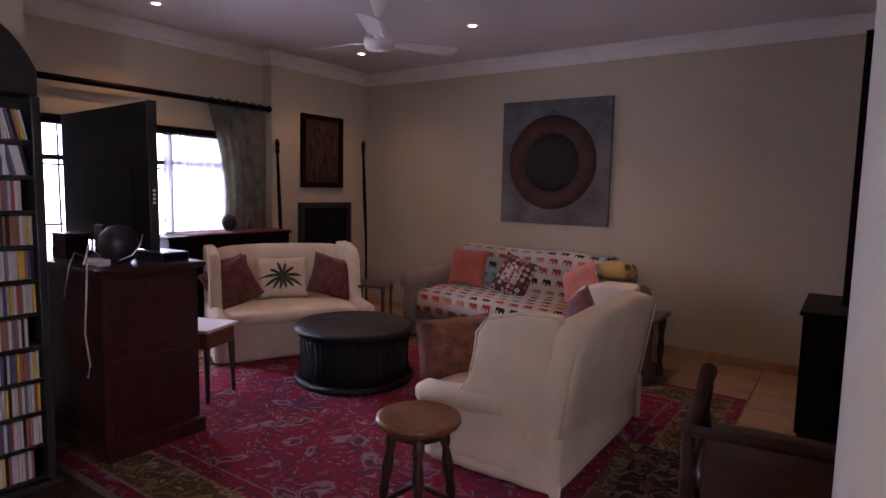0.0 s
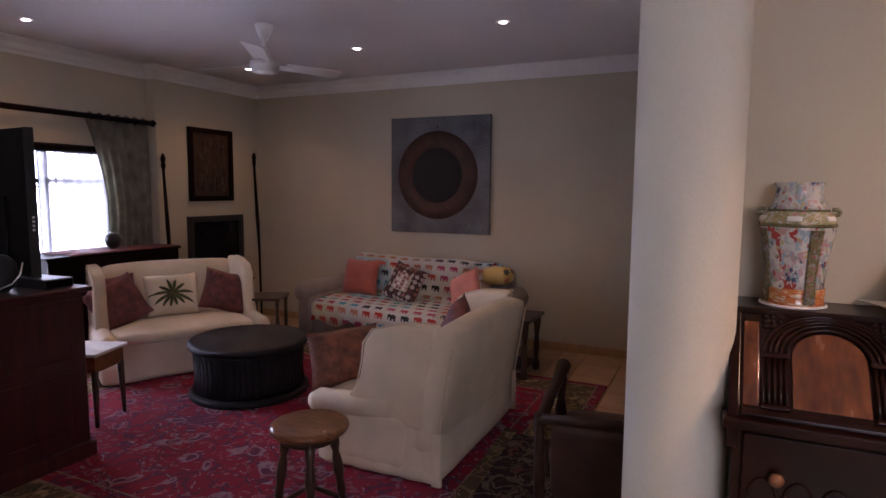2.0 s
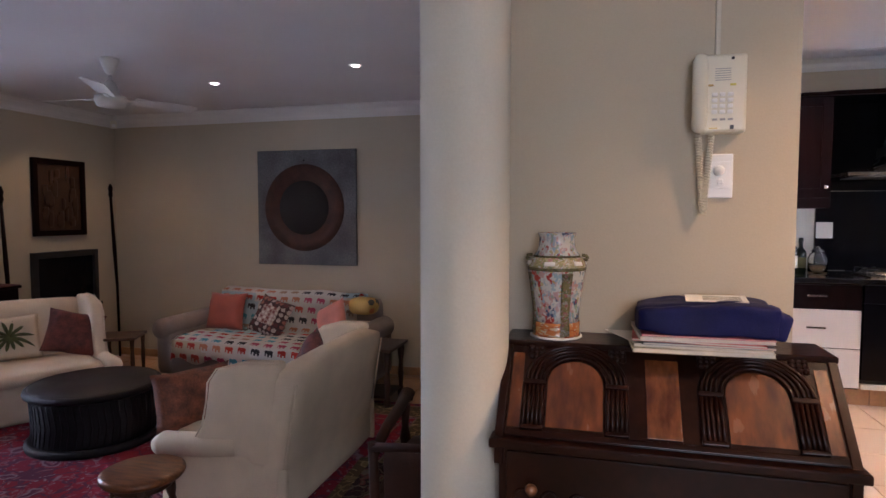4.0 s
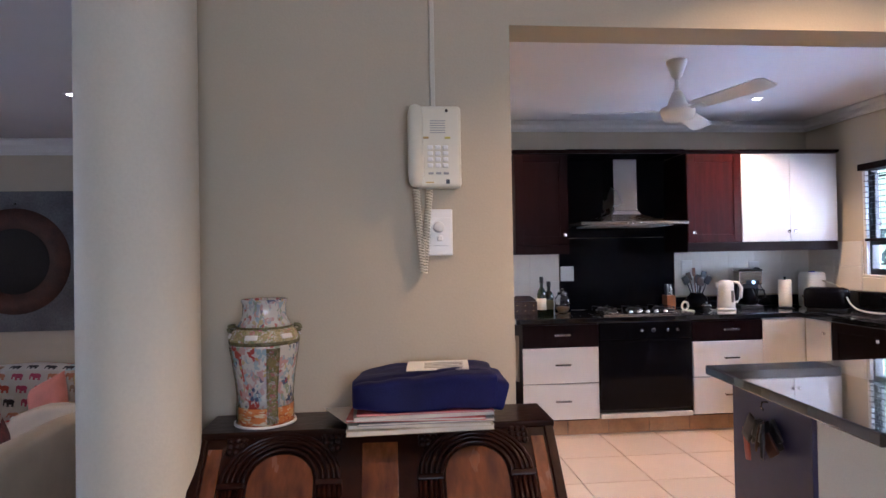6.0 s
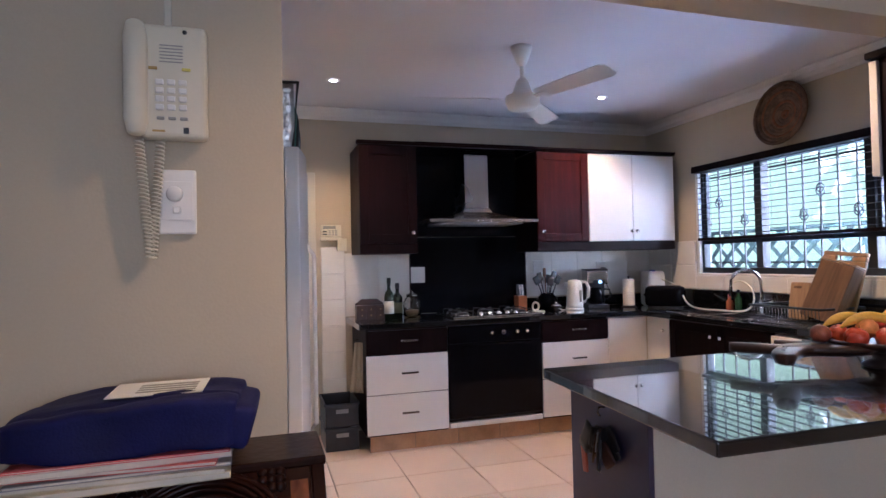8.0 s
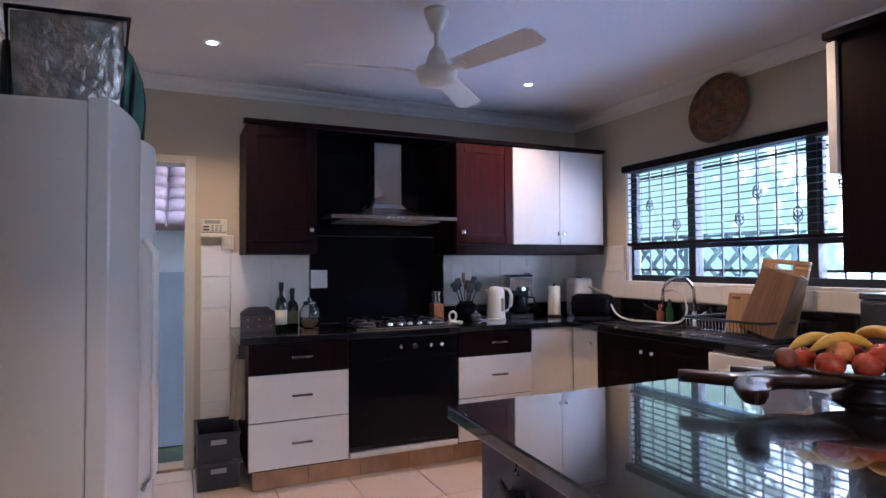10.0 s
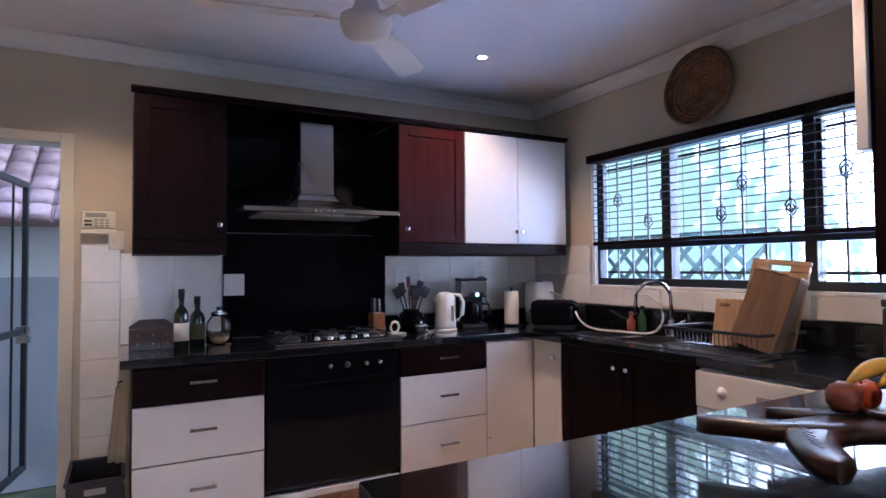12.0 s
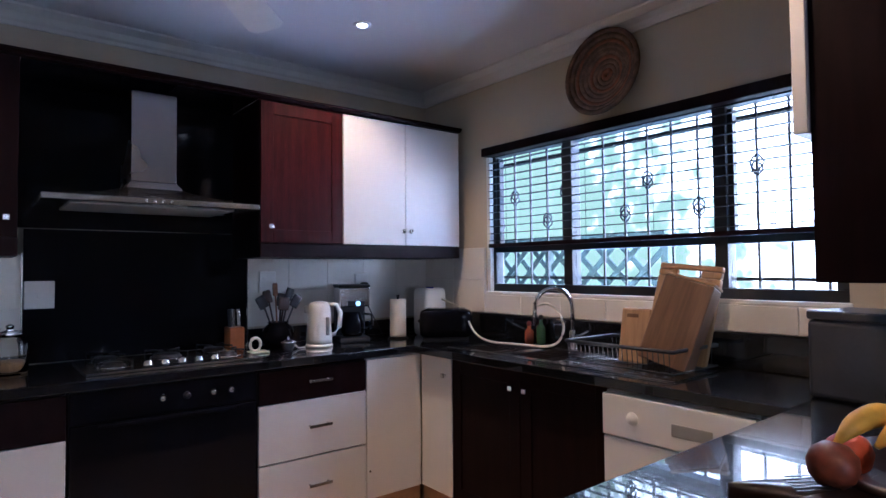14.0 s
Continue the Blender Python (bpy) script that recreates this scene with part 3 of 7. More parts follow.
for k in range(5):
    part("knob", lathe([(0.021, 0.0125), (0.021, 0.020), (0.016, 0.036), (0.013, 0.040)], 18, (0.24 + k * 0.072, 0.045, 0)), CHROME, hob, "silver burner knob")

# worktop in polished granite, one continuous piece
wt = thing("worktop", "polished black granite worktop running round the kitchen", "worktop")
part("back_run", box(1.89, 4.80, 4.742, 5.405, 0.885, 0.925, 0.004), GRANITE, wt)
part("window_run", join(box(4.20, 4.33, 2.781, 4.741, 0.885, 0.925, 0.003), box(4.70, 4.80, 2.781, 4.741, 0.885, 0.925, 0.003),
                        box(4.33, 4.70, 4.50, 4.741, 0.885, 0.9245), box(4.33, 4.70, 2.781, 3.82, 0.885, 0.9245), box(4.33, 4.70, 4.13, 4.17, 0.885, 0.9245)), GRANITE, wt)
part("breakfast_bar", prism([(2.245, 1.752), (4.80, 1.70), (4.80, 2.78), (4.20, 2.78), (2.305, 2.755)], 0.04, "z", 0.885, 0.006), GRANITE, wt)
part("upstand", box(4.775, 4.80, 2.79, 5.40, 0.926, 1.075, 0.003), GRANITE, wt, "black granite upstand below the window")
part("upstand", box(3.49, 4.774, 5.385, 5.408, 0.926, 1.02, 0.003), GRANITE, wt, "black granite upstand along the back wall")

# breakfast bar base
ib = thing("breakfast_bar_base", "cream plastered bar base with a dark blue end panel", "counter base")
part("plaster_front", box(2.395, 4.80, 2.19, 2.30, 0.0, 0.884), COLUMN, ib, "cream painted plaster front")
part("end_panel", box(2.375, 2.395, 2.19, 2.665, 0.0, 0.884, 0.003), ISLEBLUE, ib, "dark blue end panel")
part("carcass", box(2.396, 4.19, 2.31, 2.665, 0.0, 0.884), MAHOG, ib)

# plinth under the units: tan tiles
pl = solid("plinth", join(box(1.97, 4.30, 4.83, 4.84, 0, 0.124), box(4.31, 4.32, 2.80, 4.83, 0, 0.124)), GROUT, "recessed plinth below the base cabinets", "plinth")
for k in range(7):
    part("tile", box(1.972 + k * 0.333, 1.972 + k * 0.333 + 0.328, 4.822, 4.83, 0.002, 0.12, 0.002), TERRA, pl)
for k in range(6):
    part("tile", box(4.302, 4.31, 2.80 + k * 0.333, 2.80 + k * 0.333 + 0.328, 0.002, 0.12, 0.002), TERRA, pl)

# wall units
UY = 4.968
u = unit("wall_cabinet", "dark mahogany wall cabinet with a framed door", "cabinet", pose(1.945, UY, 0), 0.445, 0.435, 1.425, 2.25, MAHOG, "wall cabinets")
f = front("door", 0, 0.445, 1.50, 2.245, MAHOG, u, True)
knob(0.405, 1.58, f)
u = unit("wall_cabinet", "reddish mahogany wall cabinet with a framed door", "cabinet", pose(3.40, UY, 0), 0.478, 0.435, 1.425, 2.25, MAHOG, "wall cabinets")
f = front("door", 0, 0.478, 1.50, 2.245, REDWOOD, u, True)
knob(0.05, 1.585, f)
u = unit("wall_cabinet", "wall cabinet with two plain white doors", "cabinet", pose(3.88, UY, 0), 0.855, 0.435, 1.425, 2.25, MAHOG, "wall cabinets")
for a, b, k in ((0, 0.427, 0.40), (0.427, 0.855, 0.455)):
    f = front("door", a, b, 1.50, 2.245, WHITE, u)
    knob(k, 1.585, f)
tr = thing("cabinet_trim", "dark mahogany top moulding along the wall cabinets", "trim")
part("top_moulding", prism([(4.955, 2.25), (4.95, 2.258), (4.94, 2.264), (4.94, 2.274), (5.0, 2.274), (5.0, 2.25)], 2.81, "x", 1.93), MAHOG, tr)
part("pelmet", box(1.945, 2.39, 4.972, 4.985, 1.425, 1.498, 0.002), MAHOG, tr)
part("pelmet", box(3.40, 4.735, 4.972, 4.985, 1.425, 1.498, 0.002), MAHOG, tr)
part("recess_back", join(box(2.392, 3.398, 5.38, 5.40, 1.566, 2.25), box(2.392, 3.398, 5.001, 5.40, 2.251, 2.29)), BLACKGLASS, tr, "black panel behind the chimney hood")
sp = thing("splashback", "black glass splashback behind the hob", "splashback")
part("edge_trim", box(2.424, 2.4295, 5.396, 5.411, 0.928, 1.448), STEEL, sp)
part("edge_trim", box(3.4855, 3.491, 5.396, 5.411, 0.928, 1.448), STEEL, sp)
part("glass_panel", box(2.43, 3.485, 5.398, 5.412, 0.928, 1.563, 0.002), BLACKGLASS, sp)

hood = thing("extractor_hood", "brushed steel chimney extractor hood above the hob", "extractor hood")
bm = bmesh.new()
rings = [[bm.verts.new(p) for p in ((a, c, z), (b_, c, z), (b_, 5.37, z), (a, 5.37, z))]
         for a, b_, c, z in ((2.457, 3.351, 4.85, 1.681), (2.60, 3.23, 4.95, 1.700), (2.72, 3.12, 5.03, 1.724), (2.80, 3.055, 5.085, 1.752), (2.825, 3.03, 5.105, 1.785))]
for lo, hi in zip(rings, rings[1:]):
    for i in range(4):
        bm.faces.new((lo[i], lo[(i + 1) % 4], hi[(i + 1) % 4], hi[i]))
bm.faces.new(rings[-1])
bm.faces.new(list(reversed(rings[0])))
part("canopy", bm, STEEL, hood)
part("rim", box(2.455, 3.353, 4.848, 5.37, 1.655, 1.680, 0.003), STEEL, hood)
part("chimney", box(2.826, 3.029, 5.106, 5.37, 1.786, 2.222, 0.003), STEEL, hood)
part("filter", box(2.56, 3.25, 4.92, 5.30, 1.647, 1.654, 0.002), GREYPL, hood, "grey grease filter")
for k in range(4):
    part("button", moved(lathe([(0.008, 0), (0.007, 0.005)], 12), pose(2.84 + k * 0.035, 4.848, 1.667, 90)), CHROME, hood)

# hanging unit at the end of the bar
hu = thing("hanging_cabinet", "dark mahogany hanging cabinet with a white door edge", "cabinet")
part("side_panel", box(4.05, 4.798, 2.30, 2.65, 1.31, 2.28, 0.003), MAHOG, hu)
part("door", box(4.035, 4.45, 2.652, 2.69, 1.72, 2.27, 0.003), WHITE, hu, "white door edge")
part("top_moulding", box(4.02, 4.798, 2.27, 2.70, 2.281, 2.315, 0.006), MAHOG, hu)

# sink
sk = thing("sink", "stainless steel double sink set in the worktop", "sink")


def bowl(x0, x1, y0, y1, z0, z1):
    t = 0.006
    return join(box(x0, x1, y0, y1, z0, z0 + t), box(x0, x0 + t, y0, y1, z0 + t, z1), box(x1 - t, x1, y0, y1, z0 + t, z1), box(x0 + t, x1 - t, y0, y0 + t, z0 + t, z1), box(x0 + t, x1 - t, y1 - t, y1, z0 + t, z1))


part("bowl", bowl(4.345, 4.685, 4.18, 4.49, 0.78, 0.926), SATIN, sk)
part("bowl", bowl(4.345, 4.685, 3.83, 4.12, 0.78, 0.926), SATIN, sk)
part("rim", join(box(4.30, 4.345, 3.22, 4.56, 0.9255, 0.930, 0.002), box(4.685, 4.74, 3.22, 4.56, 0.9255, 0.930, 0.002), box(4.345, 4.685, 4.49, 4.56, 0.9255, 0.930), box(4.345, 4.685, 4.12, 4.18, 0.9255, 0.930)), SATIN, sk)
dr = part("drainer", box(4.345, 4.685, 3.22, 3.83, 0.9255, 0.930), SATIN, sk)
for k in range(10):
    part("drainer_rib", box(4.36, 4.67, 3.28 + k * 0.05, 3.295 + k * 0.05, 0.93, 0.934, 0.001), SATIN, dr)
tap = thing("kitchen_tap", "tall chrome gooseneck kitchen tap", "tap", pose(4.715, 4.03, 0.93))
arc = [(0, 0, 0.0), (0, 0, 0.22)] + [(-0.09 + 0.09 * math.cos(a), 0.05 - 0.05 * math.cos(a), 0.22 + 0.10 * math.sin(a)) for a in [k * math.pi / 12 for k in range(1, 12)]] + [(-0.18, 0.10, 0.20), (-0.182, 0.102, 0.13)]
part("base", lathe([(0.027, 0), (0.027, 0.006), (0.020, 0.012), (0.019, 0.09), (0.014, 0.10)], 20), CHROME, tap)
part("spout", tube(arc, 0.012, 12), CHROME, tap)
part("lever", tube([(0, -0.02, 0.07), (0.0, -0.05, 0.075), (0, -0.10, 0.10)], [0.010, 0.007, 0.006], 10), CHROME, tap)
hose = thing("tap_hose", "white plastic hose lying from the tap into the sink", "hose")
part("hose", tube(smooth([(4.64, 5.04, 1.16), (4.66, 4.86, 1.10), (4.58, 4.66, 0.985), (4.55, 4.50, 0.945), (4.58, 4.30, 0.942), (4.63, 4.10, 0.95), (4.665, 4.05, 1.03), (4.675, 4.09, 1.12), (4.65, 4.15, 1.165), (4.61, 4.20, 1.15)], 5), 0.0065, 8), CREAMPL, hose)

# kitchen window: dark frame, panes, bars, blind
w1 = solid("window_1", join(box(4.83, 4.90, 2.80, 4.775, 1.216, 1.262, 0.004), box(4.83, 4.90, 2.80, 4.775, 2.06, 2.109, 0.004), box(4.83, 4.90, 2.80, 2.85, 1.262, 2.06, 0.004), box(4.83, 4.90, 4.725, 4.775, 1.262, 2.06, 0.004)),
           DARKMETAL, "wide dark timber kitchen window with three lights", "window")
for y in (3.29, 4.145):
    part("mullion", box(4.825, 4.905, y - 0.03, y + 0.03, 1.262, 2.06, 0.004), DARKMETAL, w1)
part("transom", box(4.827, 4.903, 2.851, 4.724, 1.455, 1.495, 0.003), DARKMETAL, w1)
for a, b in ((2.85, 3.26), (3.32, 4.115), (4.175, 4.725)):
    for z0, z1 in ((1.262, 1.455), (1.495, 2.06)):
        p = part("pane", box(4.862, 4.866, a, b, z0, z1), GLASS, w1)
        p.visible_shadow = False
for a, b in ((2.85, 3.26), (4.175, 4.725)):
    for y in (a + 0.012, b - 0.012):
        part("sash_stile", box(4.845, 4.885, y - 0.012, y + 0.012, 1.50, 2.05, 0.002), DARKMETAL, w1)
part("sill", box(4.79, 4.905, 2.79, 4.79, 1.196, 1.2155, 0.004), WTILE, w1, "white tiled sill")
solid("window_reveal", join(box(4.80, 4.829, 4.745, 4.7745, 1.216, 2.06)), CORNICE, "white painted reveal at the window's edge", "trim")

br = thing("burglar_bars", "dark steel burglar bars with twisted baskets", "burglar bars")
n_b = 0
for y in [2.90 + k * 0.1335 for k in range(15)]:
    if min(abs(y - 3.29), abs(y - 4.145)) < 0.045:
        continue
    n_b += 1
    zb = (1.80, 1.64, 1.93)[n_b % 3]
    bar = part("bar", box(4.912, 4.924, y - 0.005, y + 0.005, 1.235, 2.09), DARKMETAL, br)
    if n_b % 3 != 2:
        cage = [tube([(4.918 + 0.030 * math.sin(math.pi * i / 8) * math.cos(a + i * 0.35), y + 0.030 * math.sin(math.pi * i / 8) * math.sin(a + i * 0.35), zb - 0.05 + 0.10 * i / 8) for i in range(9)], 0.005, 6) for a in (0, 1.57, 3.14, 4.71)]
        part("basket_twist", join(*cage), DARKMETAL, bar, "twisted basket ornament")
for z in (1.30, 1.50, 2.02):
    part("cross_bar", box(4.925, 4.932, 2.81, 4.765, z - 0.008, z + 0.008), DARKMETAL, br)

bl = thing("window_blind", "dark venetian blind with open slats", "blind")
part("head_box", box(4.765, 4.826, 2.78, 4.785, 2.065, 2.118, 0.004), MAHOG, bl, "dark timber head box")
slat0 = None
for k in range(12):
    z = 1.53 + k * 0.0445
    if slat0 is None:
        slat0 = part("slat", moved(box(-0.0135, 0.0135, -0.955, 0.955, -0.0014, 0.0014), pose(0, 0, 0, 0, 2, 0)), DARKMETAL, bl)
        slat0.location = (4.80, 3.787, z)
    else:
        o = slat0.copy()
        scene.collection.objects.link(o)
        o.location = (4.80, 3.787, z)
part("bottom_rail", box(4.780, 4.822, 2.83, 4.742, 1.487, 1.510, 0.003), MAHOG, bl)
for y in (3.05, 3.6, 4.0, 4.6):
    part("cord", tube([(4.80, y, 1.50), (4.80, y, 2.07)], 0.0015, 5), DARKMETAL, bl)

# wall tiles: above the worktop and on the free wall by the door
ws = solid("wall_tiles_bed", join(box(1.70, 1.888, 5.407, 5.4185, 0.02, 1.49), box(1.889, 2.429, 5.412, 5.4185, 0.93, 1.44), box(3.487, 4.79, 5.412, 5.4185, 1.03, 1.44), box(4.787, 4.7985, 4.78, 5.405, 1.08, 1.49), box(4.787, 4.7985, 2.06, 4.78, 1.08, 1.195)), CORNICE, "white grout bed of the kitchen wall tiles", "wall tiles")
for k in range(7):
    z = 0.02 + k * 0.2095
    part("tile", box(1.702, 1.886, 5.400, 5.407, z + 0.002, z + 0.2075, 0.003), WTILE, ws)
for x0, x1, z0, z1 in ((1.89, 2.43, 0.93, 1.44), (3.487, 4.787, 1.03, 1.44)):
    nx, nz = max(1, round((x1 - x0) / 0.27)), 2
    for i in range(nx):
        for j in range(nz):
            a, b = x0 + i * (x1 - x0) / nx, x0 + (i + 1) * (x1 - x0) / nx
            c, d = z0 + j * (z1 - z0) / nz, z0 + (j + 1) * (z1 - z0) / nz
            part("tile", box(a + 0.0008, b - 0.0008, 5.406, 5.412, c + 0.0008, d - 0.0008, 0.0008, 1), WTILE, ws)
for i in range(2):
    for j in range(2):
        part("tile", box(4.781, 4.787, 4.785 + i * 0.31, 5.09 + i * 0.31, 1.082 + j * 0.205, 1.284 + j * 0.205, 0.003), WTILE, ws)
for i in range(9):
    part("tile", box(4.781, 4.787, 2.07 + i * 0.30, 2.367 + i * 0.30, 1.082, 1.193, 0.003), WTILE, ws)

# ceiling fan
def fan(label, m, drop, radius, first, blade_mat):
    t = thing("ceiling_fan", label, "fan", m)
    part("canopy", lathe([(0.062, 0), (0.06, -0.02), (0.030, -0.10), (0.016, -0.115)][::-1], 24), CORNICE, t)
    part("rod", lathe([(0.012, -drop), (0.012, -0.10)], 14), CORNICE, t)
    part("motor", lathe([(0.03, -drop - 0.135), (0.085, -drop - 0.13), (0.102, -drop - 0.09), (0.10, -drop - 0.06), (0.06, -drop - 0.045), (0.035, -drop + 0.03), (0.018, -drop + 0.05)], 32), CORNICE, t)
    for k in range(3):
        a = first + k * 120
        r = pose(0, 0, -drop - 0.075, 0, 0, a)
        b = part("blade", moved(prism([(0.15, -0.055), (radius - 0.03, -0.068), (radius, -0.045), (radius, 0.045), (radius - 0.03, 0.068), (0.15, 0.055)], 0.005, "z", 0), r @ pose(0, 0, 0, -13)), blade_mat, t)
        part("bracket", moved(box(0.06, 0.20, -0.018, 0.018, -0.006, 0.0, 0.002), r @ pose(0, 0, 0, -13)), CORNICE, b)
    return t


fan("white three-bladed ceiling fan, standing still", pose(2.72, 3.76, ZK), 0.235, 0.64, -72, CORNICE)
fan("white three-bladed ceiling fan in the lounge", pose(-2.55, 3.42, ZL), 0.20, 0.60, 64, CORNICE)

# woven bowl on the wall above the window
bk = thing("woven_wall_bowl", "round woven brown basket bowl hung on the wall", "basket", pose(4.785, 3.82, 2.335, 0, -90 + 6, 0))
for k in range(9):
    r = 0.022 + k * 0.0235
    ring = part("coil", tube([(r * math.cos(a), r * math.sin(a), 0.02 + 0.0009 * (k ** 2)) for a in [i * math.pi / 20 for i in range(40)]], 0.0135, 8, True), BASKET if k % 3 else mat("woven_rust_%d" % k, (0.24, 0.09, 0.035), 0.8, var=0.25, scale=25, bump=0.5), bk)
part("base_disc", lathe([(0.02, 0.012), (0.20, 0.075), (0.205, 0.070), (0.02, 0.004)], 40), BASKET, bk)

# refrigerator by the doorway
fr = thing("refrigerator", "white side-by-side refrigerator with bowed doors", "refrigerator", pose(1.37, 3.43, 0, 0, 0, -5))
part("body", box(-0.60, -0.002, -0.45, 0.45, 0.03, 1.81, 0.008), APPL, fr)


def bow_door(y0, y1):
    n = 14
    pts = [(0.0, y0)] + [(0.045 + 0.034 * math.sin(math.pi * (0.08 + 0.84 * i / n)), y0 + (y1 - y0) * i / n) for i in range(n + 1)] + [(0.0, y1)]
    return prism(pts, 1.75, "z", 0.07, 0.006)


for y0, y1, hy in ((-0.45, 0.10, 0.08), (0.108, 0.45, 0.13)):
    d = part("door", bow_door(y0, y1), APPL, fr)
    part("handle", tube([(0.07, hy, 0.55), (0.105, hy, 0.60), (0.105, hy, 1.40), (0.07, hy, 1.45)], 0.010, 8), WHITEPL, d)
part("hinge_cap", box(-0.05, 0.03, 0.02, 0.10, 1.821, 1.835, 0.006), GREYPL, fr)
part("plinth_grille", box(-0.6, -0.004, -0.44, 0.44, 0.0, 0.029), GREYPL, fr)
bag = thing("cool_bag", "green cool bag with its silver-lined lid folded open", "bag", pose(1.245, 3.58, 1.821, 0, 0, -5))
part("bag_body", soft_box(-0.17, 0.165, -0.20, 0.22, 0.0, 0.30, 0.03, 0.01, 0.012), BAGGREEN, bag)
LIDPOSE = pose(0, -0.205, 0.045, 8, 0, 0)
part("foil_lining", moved(soft_box(-0.15, 0.165, -0.012, 0.0, 0.0, 0.30, 0.005, 0.0, 0.007, 9), LIDPOSE), FOIL, bag, "crumpled silver foil lining")
part("lid_trim", moved(tube([(-0.16, -0.008, -0.005), (0.155, -0.008, -0.005), (0.185, -0.008, 0.31), (-0.16, -0.008, 0.31)], 0.010, 8, True), LIDPOSE), BLACK, bag, "black binding round the lid")
part("side_pocket", soft_box(-0.20, -0.155, -0.20, 0.20, 0.0, 0.27, 0.02, 0.0, 0.01), BLACK, bag, "black side pocket")
part("strap", tube(smooth([(0.172, -0.14, 0.02), (0.178, -0.12, 0.20), (0.15, 0.0, 0.31), (0.178, 0.12, 0.20), (0.172, 0.14, 0.02)]), 0.008, 6), BLACK, bag)

# back doorway: frame, gate, yard
df = solid("door_1", join(box(1.60, 1.665, 5.40, 5.575, -0.01, 2.09, 0.004), box(0.86, 1.60, 5.40, 5.575, 2.035, 2.09, 0.004), box(0.855, 0.91, 5.40, 5.575, -0.01, 2.035, 0.004)), COLUMN, "cream painted frame of the open back door", "door frame")
part("strike_plate", box(1.594, 1.600, 5.44, 5.47, 0.98, 1.08), BRASS, df)
part("threshold", box(0.92, 1.60, 5.41, 5.57, -0.012, 0.02, 0.004), TERRA, df)
gt = thing("security_gate", "black steel security gate standing open", "gate", pose(1.22, 5.60, 0.06, 0, 0, 80))
for x, y0 in ((0.0, 0), (0.70, 0)):
    part("stile", box(x, x + 0.035, -0.015, 0.015, 0.0, 1.86, 0.002), DARKMETAL, gt)
for z in (0.0, 0.88, 1.825):
    part("rail", box(0.035, 0.70, -0.014, 0.014, z, z + 0.04, 0.002), DARKMETAL, gt)
for k in range(2):
    part("bar", box(0.24 + k * 0.25, 0.252 + k * 0.25, -0.006, 0.006, 0.04, 1.825), DARKMETAL, gt)
part("lock", box(0.66, 0.74, -0.03, 0.03, 0.82, 0.93, 0.004), STEEL, gt)
solid("yard_wall", join(box(0.2, 2.6, 6.75, 6.9, -0.2, 1.30), box(0.0, 0.2, 5.6, 6.9, -0.2, 1.30)), GREYWALL, "grey rendered yard wall", "wall")
solid("yard_wall_top", join(box(0.2, 2.6, 6.76, 6.9, 1.30, 1.74), box(0.02, 0.2, 5.6, 6.76, 1.30, 2.3)), WHITEWALL, "whitewashed upper yard wall", "wall")
rf = solid("yard_roof", moved(box(-1.3, 1.2, -0.1, 1.9, -0.05, -0.01), pose(1.5, 6.55, 1.74, 32, 0, 0)), ROOFTILE, "tiled lean-to roof over the yard", "roof")
for i in range(13):
    for j in range(8):
        o = part("roof_tile", moved(tube([(0, 0, 0), (0, 0.30, 0.02)], 0.085, 10), Matrix.Diagonal((1, 1, 0.35, 1))), ROOFTILE, rf)
        o.matrix_world = pose(1.5, 6.55, 1.74, 32, 0, 0) @ pose(-1.2 + i * 0.18, -0.1 + j * 0.24, 0.0, -4, 0, 0)


